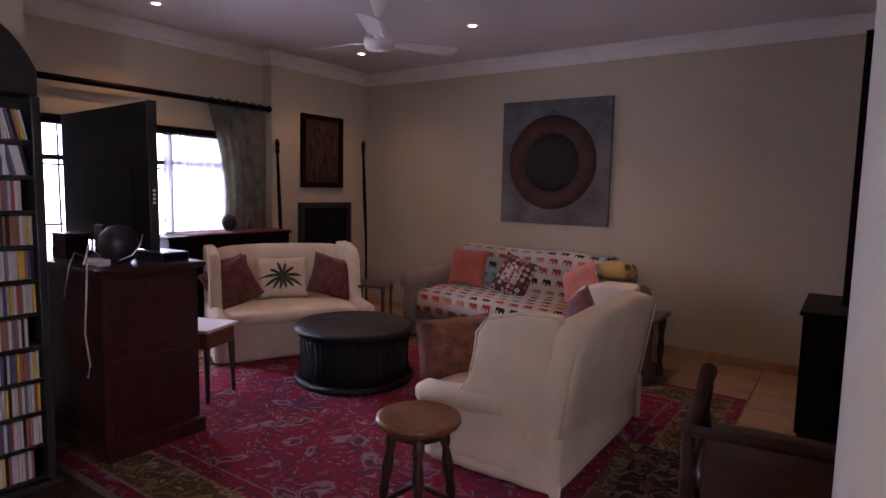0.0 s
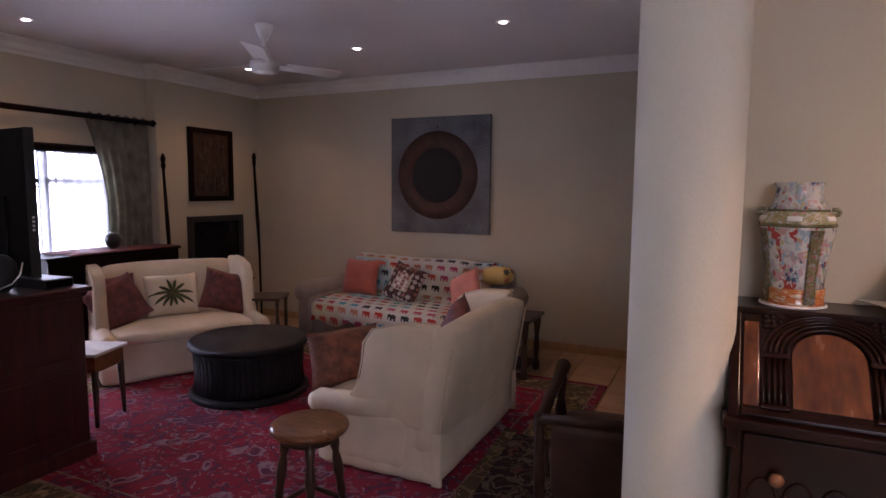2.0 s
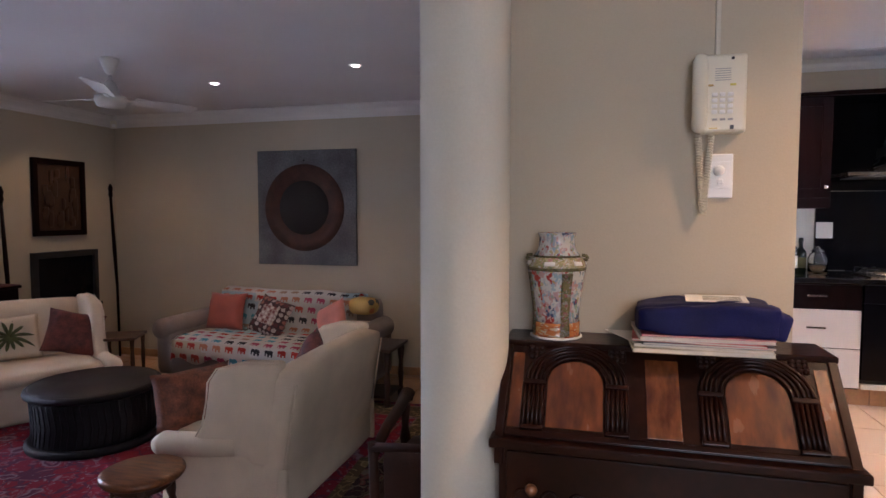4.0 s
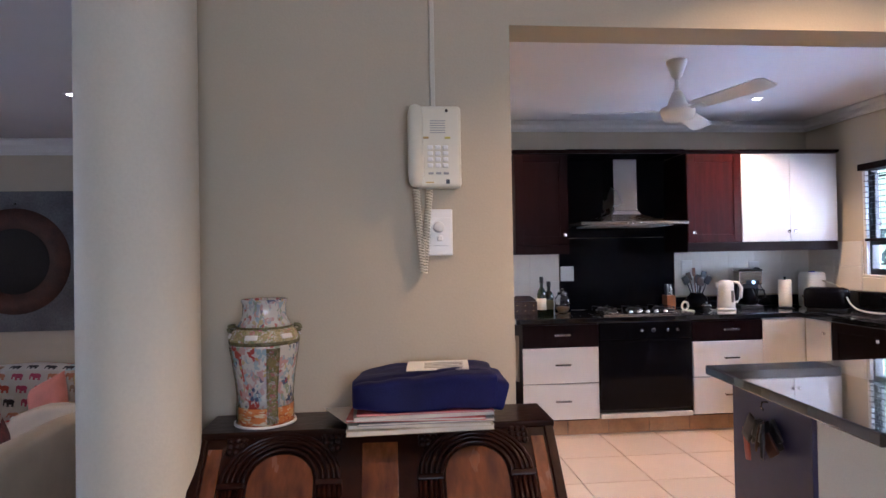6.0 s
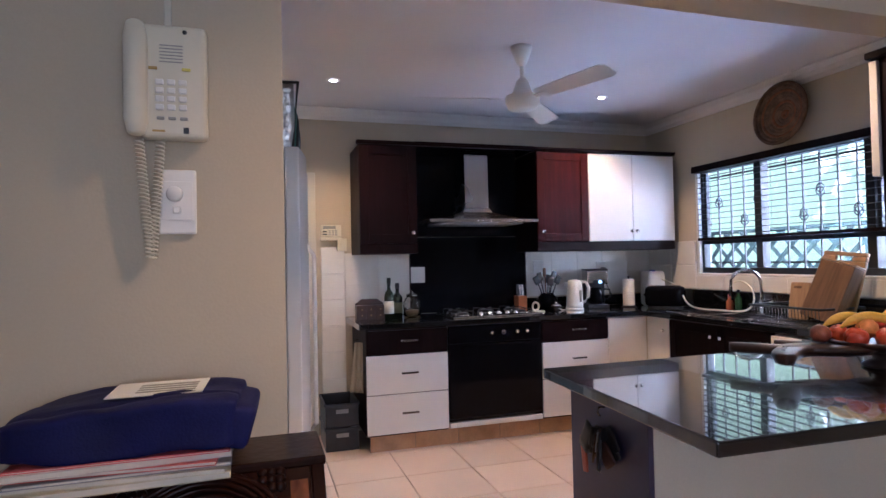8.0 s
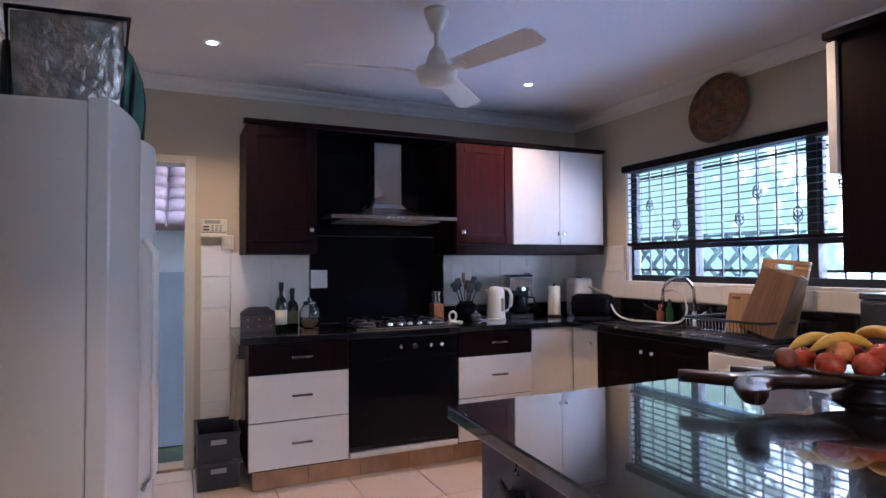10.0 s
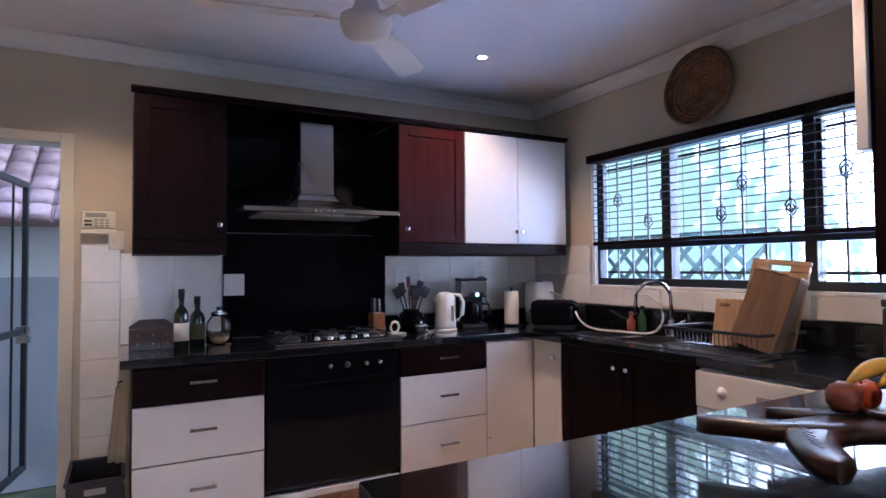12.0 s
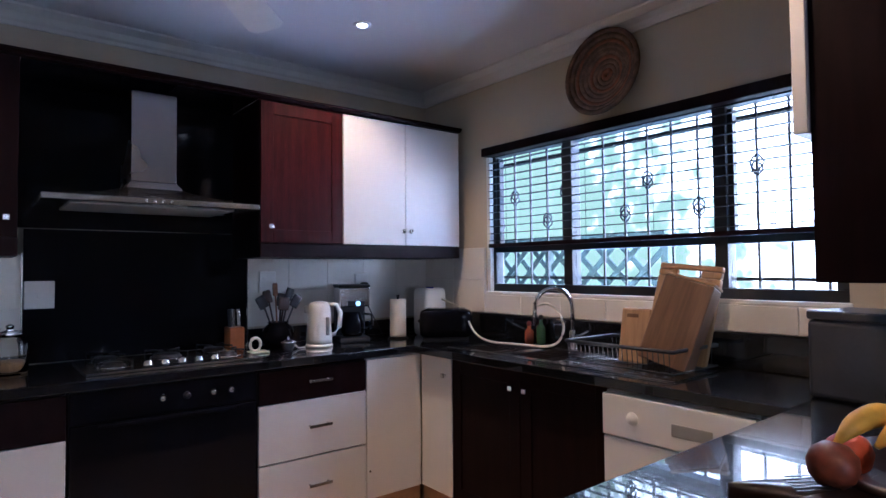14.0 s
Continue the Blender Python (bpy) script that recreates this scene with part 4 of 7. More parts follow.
# ---- printed and painted surfaces ----
def motif_mat(name, ground, colours, cell, fill=0.36, rough=0.85, wob=0.25, bump=0.15, plane="xz", ground2=None, fold=False):
    """Cloth or glaze with rows of small coloured motifs of uneven outline."""
    m = bpy.data.materials.new(name)
    m.use_nodes = True
    nt = m.node_tree
    L = nt.links.new
    b = nt.nodes["Principled BSDF"]
    tc = nt.nodes.new("ShaderNodeTexCoord")
    mp = nt.nodes.new("ShaderNodeMapping")
    mp.inputs["Scale"].default_value = [1 / c for c in cell]
    src = tc.outputs["Object"]
    if fold:
        sx, ad0, cx = nt.nodes.new("ShaderNodeSeparateXYZ"), nt.nodes.new("ShaderNodeMath"), nt.nodes.new("ShaderNodeCombineXYZ")
        L(src, sx.inputs[0])
        L(sx.outputs[1], ad0.inputs[0])
        L(sx.outputs[2], ad0.inputs[1])
        L(sx.outputs[0], cx.inputs[0])
        L(ad0.outputs[0], cx.inputs[2])
        src = cx.outputs[0]
    L(src, mp.inputs[0])
    fl = nt.nodes.new("ShaderNodeVectorMath")
    fl.operation = "FLOOR"
    L(mp.outputs[0], fl.inputs[0])
    wn_ = nt.nodes.new("ShaderNodeTexWhiteNoise")
    L(fl.outputs[0], wn_.inputs["Vector"])
    cr = nt.nodes.new("ShaderNodeValToRGB")
    cr.color_ramp.interpolation = "CONSTANT"
    while len(cr.color_ramp.elements) < len(colours):
        cr.color_ramp.elements.new(0.5)
    for i, c in enumerate(colours):
        cr.color_ramp.elements[i].position = i / len(colours)
        cr.color_ramp.elements[i].color = (*c, 1)
    L(wn_.outputs["Value"], cr.inputs[0])
    no = nt.nodes.new("ShaderNodeTexNoise")
    no.inputs["Scale"].default_value, no.inputs["Detail"].default_value = 2.6, 3
    L(mp.outputs[0], no.inputs["Vector"])
    ad = nt.nodes.new("ShaderNodeVectorMath")
    ad.operation = "MULTIPLY_ADD"
    ad.inputs[1].default_value = (wob * 2,) * 3
    L(no.outputs["Color"], ad.inputs[0])
    frn = nt.nodes.new("ShaderNodeVectorMath")
    frn.operation = "FRACTION"
    L(mp.outputs[0], frn.inputs[0])
    L(frn.outputs[0], ad.inputs[2])
    sub = nt.nodes.new("ShaderNodeVectorMath")
    sub.operation = "SUBTRACT"
    sub.inputs[1].default_value = (0.5 + wob,) * 3
    L(ad.outputs[0], sub.inputs[0])
    pj = nt.nodes.new("ShaderNodeVectorMath")
    pj.operation = "MULTIPLY"
    pj.inputs[1].default_value = {"xz": (1, 0, 1), "xy": (1, 1, 0), "xyz": (1, 1, 1)}[plane]
    L(sub.outputs[0], pj.inputs[0])
    ln = nt.nodes.new("ShaderNodeVectorMath")
    ln.operation = "LENGTH"
    L(pj.outputs[0], ln.inputs[0])
    lt = nt.nodes.new("ShaderNodeMath")
    lt.operation = "LESS_THAN"
    lt.inputs[1].default_value = fill
    L(ln.outputs["Value"], lt.inputs[0])
    mix = nt.nodes.new("ShaderNodeMix")
    mix.data_type = "RGBA"
    L(lt.outputs[0], mix.inputs[0])
    mix.inputs[6].default_value = (*ground, 1)
    L(cr.outputs[0], mix.inputs[7])
    if ground2:
        n3 = nt.nodes.new("ShaderNodeTexNoise")
        n3.inputs["Scale"].default_value = 1.2
        L(mp.outputs[0], n3.inputs["Vector"])
        g = nt.nodes.new("ShaderNodeValToRGB")
        g.color_ramp.elements[0].position, g.color_ramp.elements[1].position = 0.42, 0.56
        g.color_ramp.elements[0].color, g.color_ramp.elements[1].color = (*ground, 1), (*ground2, 1)
        L(n3.outputs["Fac"], g.inputs[0])
        L(g.outputs[0], mix.inputs[6])
    L(mix.outputs[2], b.inputs["Base Color"])
    b.inputs["Roughness"].default_value = rough
    nb = nt.nodes.new("ShaderNodeTexNoise")
    nb.inputs["Scale"].default_value = 180
    L(tc.outputs["Object"], nb.inputs["Vector"])
    bp = nt.nodes.new("ShaderNodeBump")
    bp.inputs["Strength"].default_value, bp.inputs["Distance"].default_value = bump, 0.01
    L(nb.outputs["Fac"], bp.inputs["Height"])
    L(bp.outputs[0], b.inputs["Normal"])
    return m


WH, PK, BLU = (0.50, 0.50, 0.47), (0.46, 0.22, 0.21), (0.20, 0.32, 0.40)
PORCELAIN = patch_mat("painted_porcelain", [(WH, 0.36), ((0.42, 0.27, 0.26), 0.11), ((0.26, 0.36, 0.42), 0.17), ((0.24, 0.30, 0.22), 0.10), ((0.34, 0.06, 0.05), 0.06), ((0.40, 0.37, 0.40), 0.11), ((0.07, 0.09, 0.16), 0.05), ((0.40, 0.32, 0.14), 0.04)], 52, 0.9, 0.12, 1.4, (1, 1, 0.7), (0.5, 0.8), 0.0)
PORCELAIN_BAND = patch_mat("gilt_painted_band", [((0.30, 0.27, 0.13), 0.40), ((0.42, 0.37, 0.22), 0.22), (WH, 0.18), (PK, 0.1), ((0.20, 0.24, 0.13), 0.1)], 110, 0.6, 0.16, 1.2, (1, 1, 1), (0.4, 0.8), 0.0)
PORCELAIN_LOW = patch_mat("orange_painted_porcelain", [((0.42, 0.15, 0.05), 0.4), ((0.46, 0.26, 0.10), 0.25), ((0.46, 0.40, 0.28), 0.2), ((0.30, 0.08, 0.03), 0.15)], 60, 0.8, 0.12, 1.2, (0.6, 0.6, 1.6), (0.4, 0.8), 0.0)
GILT = mat("olive_gilt_glaze", (0.17, 0.155, 0.075), 0.25, var=0.3, scale=60, bump=0.1, bscale=200)

# ---- bureau ----
bu = thing("bureau", "carved dark oak writing bureau with arched burr panels", "bureau")
part("carcass", join(box(0.478, 1.332, 1.568, 1.912, 0.02, 0.765, 0.004)), BUREAU, bu)
for x in (0.466, 1.318):
    part("side_cheek", prism([(1.557, 0.70), (1.557, 0.775), (1.752, 1.0), (1.914, 1.0), (1.914, 0.70)], 0.024, "x", x, 0.003), BUREAU, bu)
part("top", box(0.462, 1.346, 1.742, 1.918, 0.985, 1.003, 0.005), BUREAU, bu)
part("ledge", box(0.455, 1.352, 1.530, 1.60, 0.752, 0.778, 0.006), BUREAU, bu)
SL = Matrix(((1, 0, 0, 0), (0, 0.6544, -0.7550, 1.562), (0, 0.7550, 0.6544, 0.776), (0, 0, 0, 1)))
fall = part("fall_front", moved(box(0.490, 1.318, 0.004, 0.292, -0.020, 0.0, 0.002), SL), BUREAU, bu, "sloping carved writing flap")


def arch(u, w, h, rise):
    return [(u - w / 2, 0.035)] + [(u - w / 2 * math.cos(a), h + rise * math.sin(a)) for a in [k * math.pi / 14 for k in range(15)]] + [(u + w / 2, 0.035)]


for u in (0.675, 1.135):
    part("burr_panel", moved(prism(arch(u, 0.150, 0.165, 0.070), 0.004, "z", 0.0), SL), BUREAUP, fall, "orange burr wood arched panel")
    for k, (w, h, r) in enumerate(((0.170, 0.166, 0.080), (0.196, 0.167, 0.091), (0.222, 0.168, 0.100), (0.246, 0.169, 0.107), (0.268, 0.170, 0.113))):
        part("arch_moulding", moved(tube([(a, b, 0.004) for a, b in arch(u, w, h, r)[1:-1]], 0.0055 if k % 2 == 0 else 0.0042, 8), SL), BUREAU, fall)
    for s in (-1, 1):
        part("pilaster", moved(join(*[tube([(u + s * (0.088 + 0.012 * j), 0.034, 0.003), (u + s * (0.088 + 0.012 * j), 0.160, 0.003)], 0.0055, 8) for j in range(5)], box(u + s * 0.111 - 0.031, u + s * 0.111 + 0.031, 0.156, 0.170, 0, 0.012, 0.003),
                                      box(u + s * 0.111 - 0.031, u + s * 0.111 + 0.031, 0.024, 0.036, 0, 0.012, 0.003)), SL), BUREAU, fall, "fluted pilaster")
        for j in range(9):
            cx, cy = u + s * (0.098 + 0.015 * (j % 3)), 0.248 + 0.014 * (j // 3)
            part("carved_leaf", moved(lathe([(0.010, 0), (0.008, 0.004), (0.003, 0.007)], 10, (cx, cy, 0)), SL), BUREAU, fall)
for u0, u1 in ((0.862, 0.948), (0.497, 0.530), (1.280, 1.312)):
    part("burr_panel", moved(box(u0, u1, 0.03, 0.255, 0, 0.003, 0.001), SL), BUREAUP, fall, "plain burr wood panel")
part("bead_rail", moved(box(0.492, 1.316, 0.004, 0.022, 0.0, 0.008, 0.003), SL), BUREAU, fall)
for z0, z1 in ((0.54, 0.742), (0.30, 0.53), (0.06, 0.29)):
    d = part("drawer_front", box(0.50, 1.31, 1.552, 1.570, z0, z1, 0.004), BUREAU, bu)
    for k in range(11):
        ux = 0.545 + k * 0.072
        part("lunette", moved(tube([(0.030 * math.cos(a), 0.052 * math.sin(a), 0) for a in [j * math.pi / 10 for j in range(11)]], 0.004, 6), Matrix.Translation((ux, 1.551, z0 + 0.05)) @ pose(0, 0, 0, 90)), BUREAU, d)
    for kx in (0.57, 1.24):
        part("knob", moved(lathe([(0.006, 0), (0.007, 0.012), (0.017, 0.020), (0.014, 0.030), (0.004, 0.034)], 16), pose(kx, 1.552, (z0 + z1) / 2 + 0.01, 90)), OAK, d, "turned wooden knob")
for x in (0.50, 1.31):
    part("foot", lathe([(0.03, 0), (0.04, 0.015), (0.03, 0.03)], 16, (x, 1.60, -0.011)), BUREAU, bu)

vs = thing("porcelain_vase", "tall painted porcelain vase with figures and gilt bands", "vase", pose(0.61, 1.832, 1.003))
part("body", lathe([(0.068, 0.050), (0.069, 0.075), (0.074, 0.12), (0.081, 0.17), (0.0865, 0.200), (0.087, 0.212)], 40), PORCELAIN, vs)
part("lower_band", lathe([(0.074, 0.006), (0.0705, 0.015), (0.0705, 0.030), (0.0712, 0.0495)], 40), PORCELAIN_LOW, vs)
part("shoulder_band", lathe([(0.0872, 0.2125), (0.0885, 0.218), (0.0845, 0.231), (0.077, 0.242), (0.070, 0.2455)], 40), PORCELAIN_BAND, vs, "painted shoulder")
part("gilt_ring", lathe([(0.0872, 0.206), (0.0885, 0.2095), (0.0885, 0.2135), (0.0872, 0.217)], 40), GILT, vs)
part("gilt_ring", lathe([(0.0700, 0.2455), (0.0715, 0.248), (0.0690, 0.2505)], 36), GILT, vs)
part("neck", lathe([(0.0685, 0.2506), (0.061, 0.262), (0.0555, 0.276), (0.0540, 0.292), (0.0545, 0.306), (0.0575, 0.313), (0.0575, 0.318), (0.050, 0.317), (0.047, 0.29), (0.047, 0.262)], 36), PORCELAIN, vs)
for k in range(6):
    a = radians(20 + 60 * k)
    part("cartouche", moved(soft_box(-0.016, 0.016, -0.0018, 0.0018, -0.0065, 0.0065, 0.0015, 0, 0, 3), pose(0.0855 * math.cos(a), 0.0855 * math.sin(a), 0.228, -26, 0, math.degrees(a) + 90)), WHITE, vs, "white painted cartouche")
part("foot_ring", lathe([(0.070, 0.0), (0.078, 0.002), (0.078, 0.006), (0.072, 0.008)], 36), WHITE, vs)
for k in range(4):
    bm = bmesh.new()
    rows = [[bm.verts.new((r * math.cos(a), r * math.sin(a), z)) for a in [radians(14 + 90 * k + j * 4.5) for j in range(6)]]
            for r, z in ((0.0725, 0.012), (0.0722, 0.045), (0.0702, 0.06), (0.0712, 0.085), (0.0755, 0.12), (0.0825, 0.17), (0.0878, 0.200))]
    for lo, hi in zip(rows, rows[1:]):
        for j in range(5):
            bm.faces.new((lo[j], lo[j + 1], hi[j + 1], hi[j])).smooth = True
    bmesh.ops.solidify(bm, geom=list(bm.faces), thickness=0.001)
    part("gilt_strip", bm, PORCELAIN_BAND, vs, "olive gilt painted strip")
for s in (-1, 1):
    part("handle", tube(smooth([(s * 0.080, 0, 0.236), (s * 0.090, 0, 0.238), (s * 0.088, 0, 0.248), (s * 0.074, 0, 0.250)]), 0.005, 8), GILT, vs, "small gilt animal-shaped handle")

# papers and the folded bag on the bureau
cols = [(0.62, 0.54, 0.36), (0.70, 0.64, 0.48), (0.30, 0.30, 0.30), (0.60, 0.10, 0.08), (0.66, 0.62, 0.55), (0.62, 0.12, 0.14)]
z = 1.003
for k, (w, d, h, r) in enumerate(((0.355, 0.25, 0.012, 2), (0.345, 0.24, 0.008, -3), (0.33, 0.235, 0.006, 1), (0.335, 0.23, 0.007, -4), (0.34, 0.235, 0.010, 3), (0.33, 0.23, 0.004, 0))):
    mg = thing("magazine", ("buff paper folder", "pile of cream papers", "grey magazine", "red-edged magazine", "white and grey magazine", "thin red magazine")[k] + " lying in the stack", "magazine", pose(1.0 + 0.008 * (k % 3), 1.80, z, 0, 0, r), "stack of papers")
    part("page_block", box(-w / 2 + 0.002, w / 2 - 0.002, -d / 2 + 0.002, d / 2, 0.001, h - 0.001), PAPER, mg)
    part("cover", join(box(-w / 2, w / 2, -d / 2, d / 2, h - 0.0012, h - 0.0002), box(-w / 2, w / 2, -d / 2, d / 2, 0, 0.001)), mat("cover_paper_%d" % k, cols[k], 0.45, var=0.15, scale=18, bump=0.02), mg)
    z += h
pg = thing("loose_paper", "loose curled cream paper sticking out of the stack", "paper", pose(0.86, 1.80, 1.012, 0, 0, 24), "stack of papers")
part("sheet", moved(prism([(-0.07, -0.10), (0.09, -0.10), (0.09, 0.10), (-0.07, 0.10)], 0.0012, "z", 0), pose(0, 0, 0.006, 0, 5, 0)), PAPER, pg)
nb = thing("navy_bag", "folded navy nylon bag with a white paper label", "bag", pose(1.03, 1.80, z, 0, 0, -2))
bm = soft_box(-0.185, 0.165, -0.115, 0.115, 0.0, 0.082, 0.010, 0.002, 0.004, 17)
for v in bm.verts:
    # flattened folds: a low end, a crease across the front and soft creases in the cloth
    v.co.z *= 0.80 + 0.20 * min(1, max(0, (v.co.x + 0.185) / 0.12))
    v.co.z -= 0.010 * math.exp(-((v.co.y + 0.055 - 0.12 * v.co.x) / 0.010) ** 2) * (v.co.z > 0.04)
    v.co += noise.noise_vector(v.co * 9) * 0.010 + noise.noise_vector(v.co * 26) * 0.0035
    v.co.z = max(v.co.z, 0.0)
part("bag_body", bm, NAVY, nb)
part("label_sheet", moved(box(-0.085, 0.075, -0.035, 0.055, 0, 0.0012), pose(0.03, 0.0, 0.087, 5, -1, -3)), WHITEPL, nb, "white paper label")
for k in range(4):
    part("print_line", moved(box(-0.04, 0.06, -0.0035, 0.0035, 0.0013, 0.0018), pose(0.03, 0.0, 0.087, 5, -1, -3) @ pose(0, -0.012 + k * 0.014, 0)), GREYPL, nb)
part("fold_flap", moved(soft_box(0, 0.055, -0.112, 0.10, 0, 0.074, 0.014, 0, 0.006, 8), pose(0.128, 0, 0.004, 0, 16, 0)), NAVY, nb)

# intercom phone, cable, dimmer
ph = thing("wall_telephone", "ivory wall-mounted intercom telephone with a keypad", "telephone", pose(0.985, 1.919, 1.612))
part("base", box(0.030, 0.152, -0.040, 0, 0.0, 0.226, 0.010, 3), CREAMPL, ph)
hs = part("handset", join(soft_box(0.004, 0.046, -0.072, -0.028, 0.0, 0.226, 0.022, 0.0, 0.0, 6), soft_box(0.006, 0.044, -0.05, -0.012, 0.16, 0.222, 0.016, 0, 0), soft_box(0.006, 0.044, -0.05, -0.012, 0.005, 0.065, 0.016, 0, 0)), CREAMPL, ph, "smooth ivory handset")
for i in range(3):
    for j in range(4):
        part("key", box(0.058 + i * 0.021, 0.073 + i * 0.021, -0.0455, -0.039, 0.055 + j * 0.0165, 0.066 + j * 0.0165, 0.002), WHITEPL, ph)
for i in range(3):
    part("key", box(0.060 + i * 0.021, 0.074 + i * 0.021, -0.043, -0.039, 0.036, 0.042, 0.001), GREYPL, ph)
part("key", box(0.046, 0.062, -0.043, -0.039, 0.134, 0.140, 0.001), BRASS, ph)
part("key", box(0.106, 0.122, -0.043, -0.039, 0.134, 0.140, 0.001), mat("yellow_key", (0.62, 0.55, 0.10), 0.4, bump=0), ph, "yellow key")
for k in range(6):
    part("speaker_slot", box(0.066, 0.108, -0.0412, -0.0395, 0.150 + k * 0.0065, 0.152 + k * 0.0065), GREYPL, ph)
part("microphone", moved(lathe([(0.0045, 0), (0.004, 0.002)], 12), pose(0.112, -0.040, 0.212, 90)), BLACK, ph)
part("printed_mark", box(0.052, 0.075, -0.0408, -0.0395, 0.012, 0.016), BRASS, ph)
part("hook_mark", box(0.108, 0.118, -0.0412, -0.0395, 0.010, 0.022), BLACK, ph)


def coil(p0, p1, turns, r):
    pts = []
    for i in range(turns * 8 + 1):
        f = i / (turns * 8)
        c = Vector(p0).lerp(Vector(p1), f)
        pts.append((c.x + r * math.cos(i * math.pi / 4), c.y + r * math.sin(i * math.pi / 4), c.z))
    return tube(pts, 0.0022, 5)


part("coiled_cord", join(coil((0.026, -0.03, -0.002), (0.043, -0.018, -0.235), 30, 0.0078), coil((0.064, -0.02, 0.0), (0.046, -0.016, -0.235), 30, 0.0078)), CREAMPL, ph, "coiled ivory cord")
tk = thing("cable_trunking", "thin pale cable trunking running up the wall", "trunking")
part("strip", box(1.055, 1.069, 1.911, 1.9195, 1.84, 2.60, 0.002), COLUMN, tk)
sw = thing("dimmer_switch", "white dimmer switch plate with a round knob", "light switch", pose(1.042, 1.9195, 1.425))
part("plate", box(0, 0.070, -0.010, 0, 0, 0.130, 0.004), WHITEPL, sw)
part("inner_plate", box(0.006, 0.064, -0.0125, -0.0105, 0.028, 0.106, 0.001), WHITEPL, sw)
part("dial", moved(lathe([(0.016, 0), (0.015, 0.010), (0.012, 0.014)], 20), pose(0.030, -0.0125, 0.080, 90)), WHITEPL, sw)
part("rocker", box(0.026, 0.042, -0.018, -0.0125, 0.040, 0.056, 0.003), WHITEPL, sw)

# ---- kitchen: small things ----
ak = thing("alarm_keypad", "ivory alarm keypad with a small grey screen", "keypad", pose(1.70, 5.418, 1.545))
part("case", box(0.0, 0.165, -0.030, 0, 0.03, 0.125, 0.006), CREAMPL, ak)
part("screen", box(0.02, 0.12, -0.0325, -0.0305, 0.092, 0.116, 0.001), GREYPL, ak)
for i in range(3):
    for j in range(3):
        part("key", box(0.062 + i * 0.026, 0.08 + i * 0.026, -0.034, -0.0305, 0.04 + j * 0.016, 0.05 + j * 0.016, 0.001), GREYPL, ak)
for j in range(2):
    part("key", box(0.015, 0.05, -0.034, -0.0305, 0.045 + j * 0.02, 0.055 + j * 0.02, 0.001), BLACK, ak)
part("flap", box(-0.004, 0.165, -0.036, 0, 0.0, 0.026, 0.004), CREAMPL, ak)
ls = thing("light_switch", "ivory light switch box on the wall beside the keypad", "light switch", pose(1.83, 5.405, 1.46))
part("plate", box(0, 0.075, -0.025, 0, 0, 0.10, 0.004), CREAMPL, ls)
part("rocker", box(0.025, 0.05, -0.030, -0.0255, 0.03, 0.07, 0.002), CREAMPL, ls)
for x, z0, w in ((2.435, 1.185, 0.12),):
    so = thing("socket_plate", "large white socket plate on the splashback", "socket", pose(x, 5.397, z0))
    part("plate", box(0, w, -0.010, 0, 0, 0.13, 0.004), WHITEPL, so)
    part("switch", box(0.05, 0.07, -0.014, -0.0105, 0.05, 0.075, 0.002), WHITEPL, so)
so = thing("socket_plate", "white wall socket with a black plug in it", "socket", pose(4.20, 5.405, 1.20))
part("plate", box(0, 0.10, -0.010, 0, 0, 0.13, 0.004), WHITEPL, so)
part("plug", soft_box(0.03, 0.08, -0.055, -0.011, 0.02, 0.075, 0.014, 0, 0), BLACK, so, "black plug")
part("flex", tube([(0.055, -0.05, 0.03), (0.05, -0.07, -0.06), (0.10, -0.10, -0.18), (0.14, -0.12, -0.262)], 0.004, 6), BLACK, so)
so = thing("socket_plate", "white wall socket behind the utensil pot", "socket", pose(3.56, 5.405, 1.22))
part("plate", box(0, 0.10, -0.010, 0, 0, 0.13, 0.004), WHITEPL, so)
part("switch", box(0.02, 0.04, -0.014, -0.0105, 0.08, 0.10, 0.002), WHITEPL, so)

T = 0.925
bx = thing("spice_chest", "small arched wooden spice chest with tiny drawers", "box", pose(1.93, 5.08, T))
part("back_board", prism([(0, 0), (0.22, 0), (0.22, 0.12), (0.17, 0.155), (0.05, 0.155), (0, 0.12)], 0.012, "y", 0.08, 0.002), DARKOAK, bx)
part("case", box(0, 0.22, 0, 0.079, 0, 0.11, 0.003), DARKOAK, bx)
for i in range(3):
    d = part("drawer", box(0.008 + i * 0.07, 0.072 + i * 0.07, -0.005, 0.0, 0.01, 0.10, 0.002), DARKOAK, bx)
    for j in range(2):
        part("knob", moved(lathe([(0.005, 0), (0.004, 0.008)], 8), pose(0.04 + i * 0.07, -0.005, 0.035 + j * 0.045, 90)), BRASS, d)


def bottle(label, m, h, r, glass, lab, group="bottles"):
    t = thing("wine_bottle", label, "bottle", m, group)
    part("glass_body", lathe([(r * 0.9, 0), (r, 0.006), (r, h * 0.56), (r * 0.82, h * 0.64), (r * 0.36, h * 0.72), (r * 0.34, h * 0.94), (r * 0.40, h * 0.945), (r * 0.40, h)], 24), glass, t)
    if lab:
        part("label", lathe([(r + 0.0008, h * 0.14), (r + 0.0008, h * 0.44)], 24), lab, t, "paper label")
    part("capsule", lathe([(r * 0.43, h * 0.84), (r * 0.43, h * 1.005)], 16), BLACK, t)


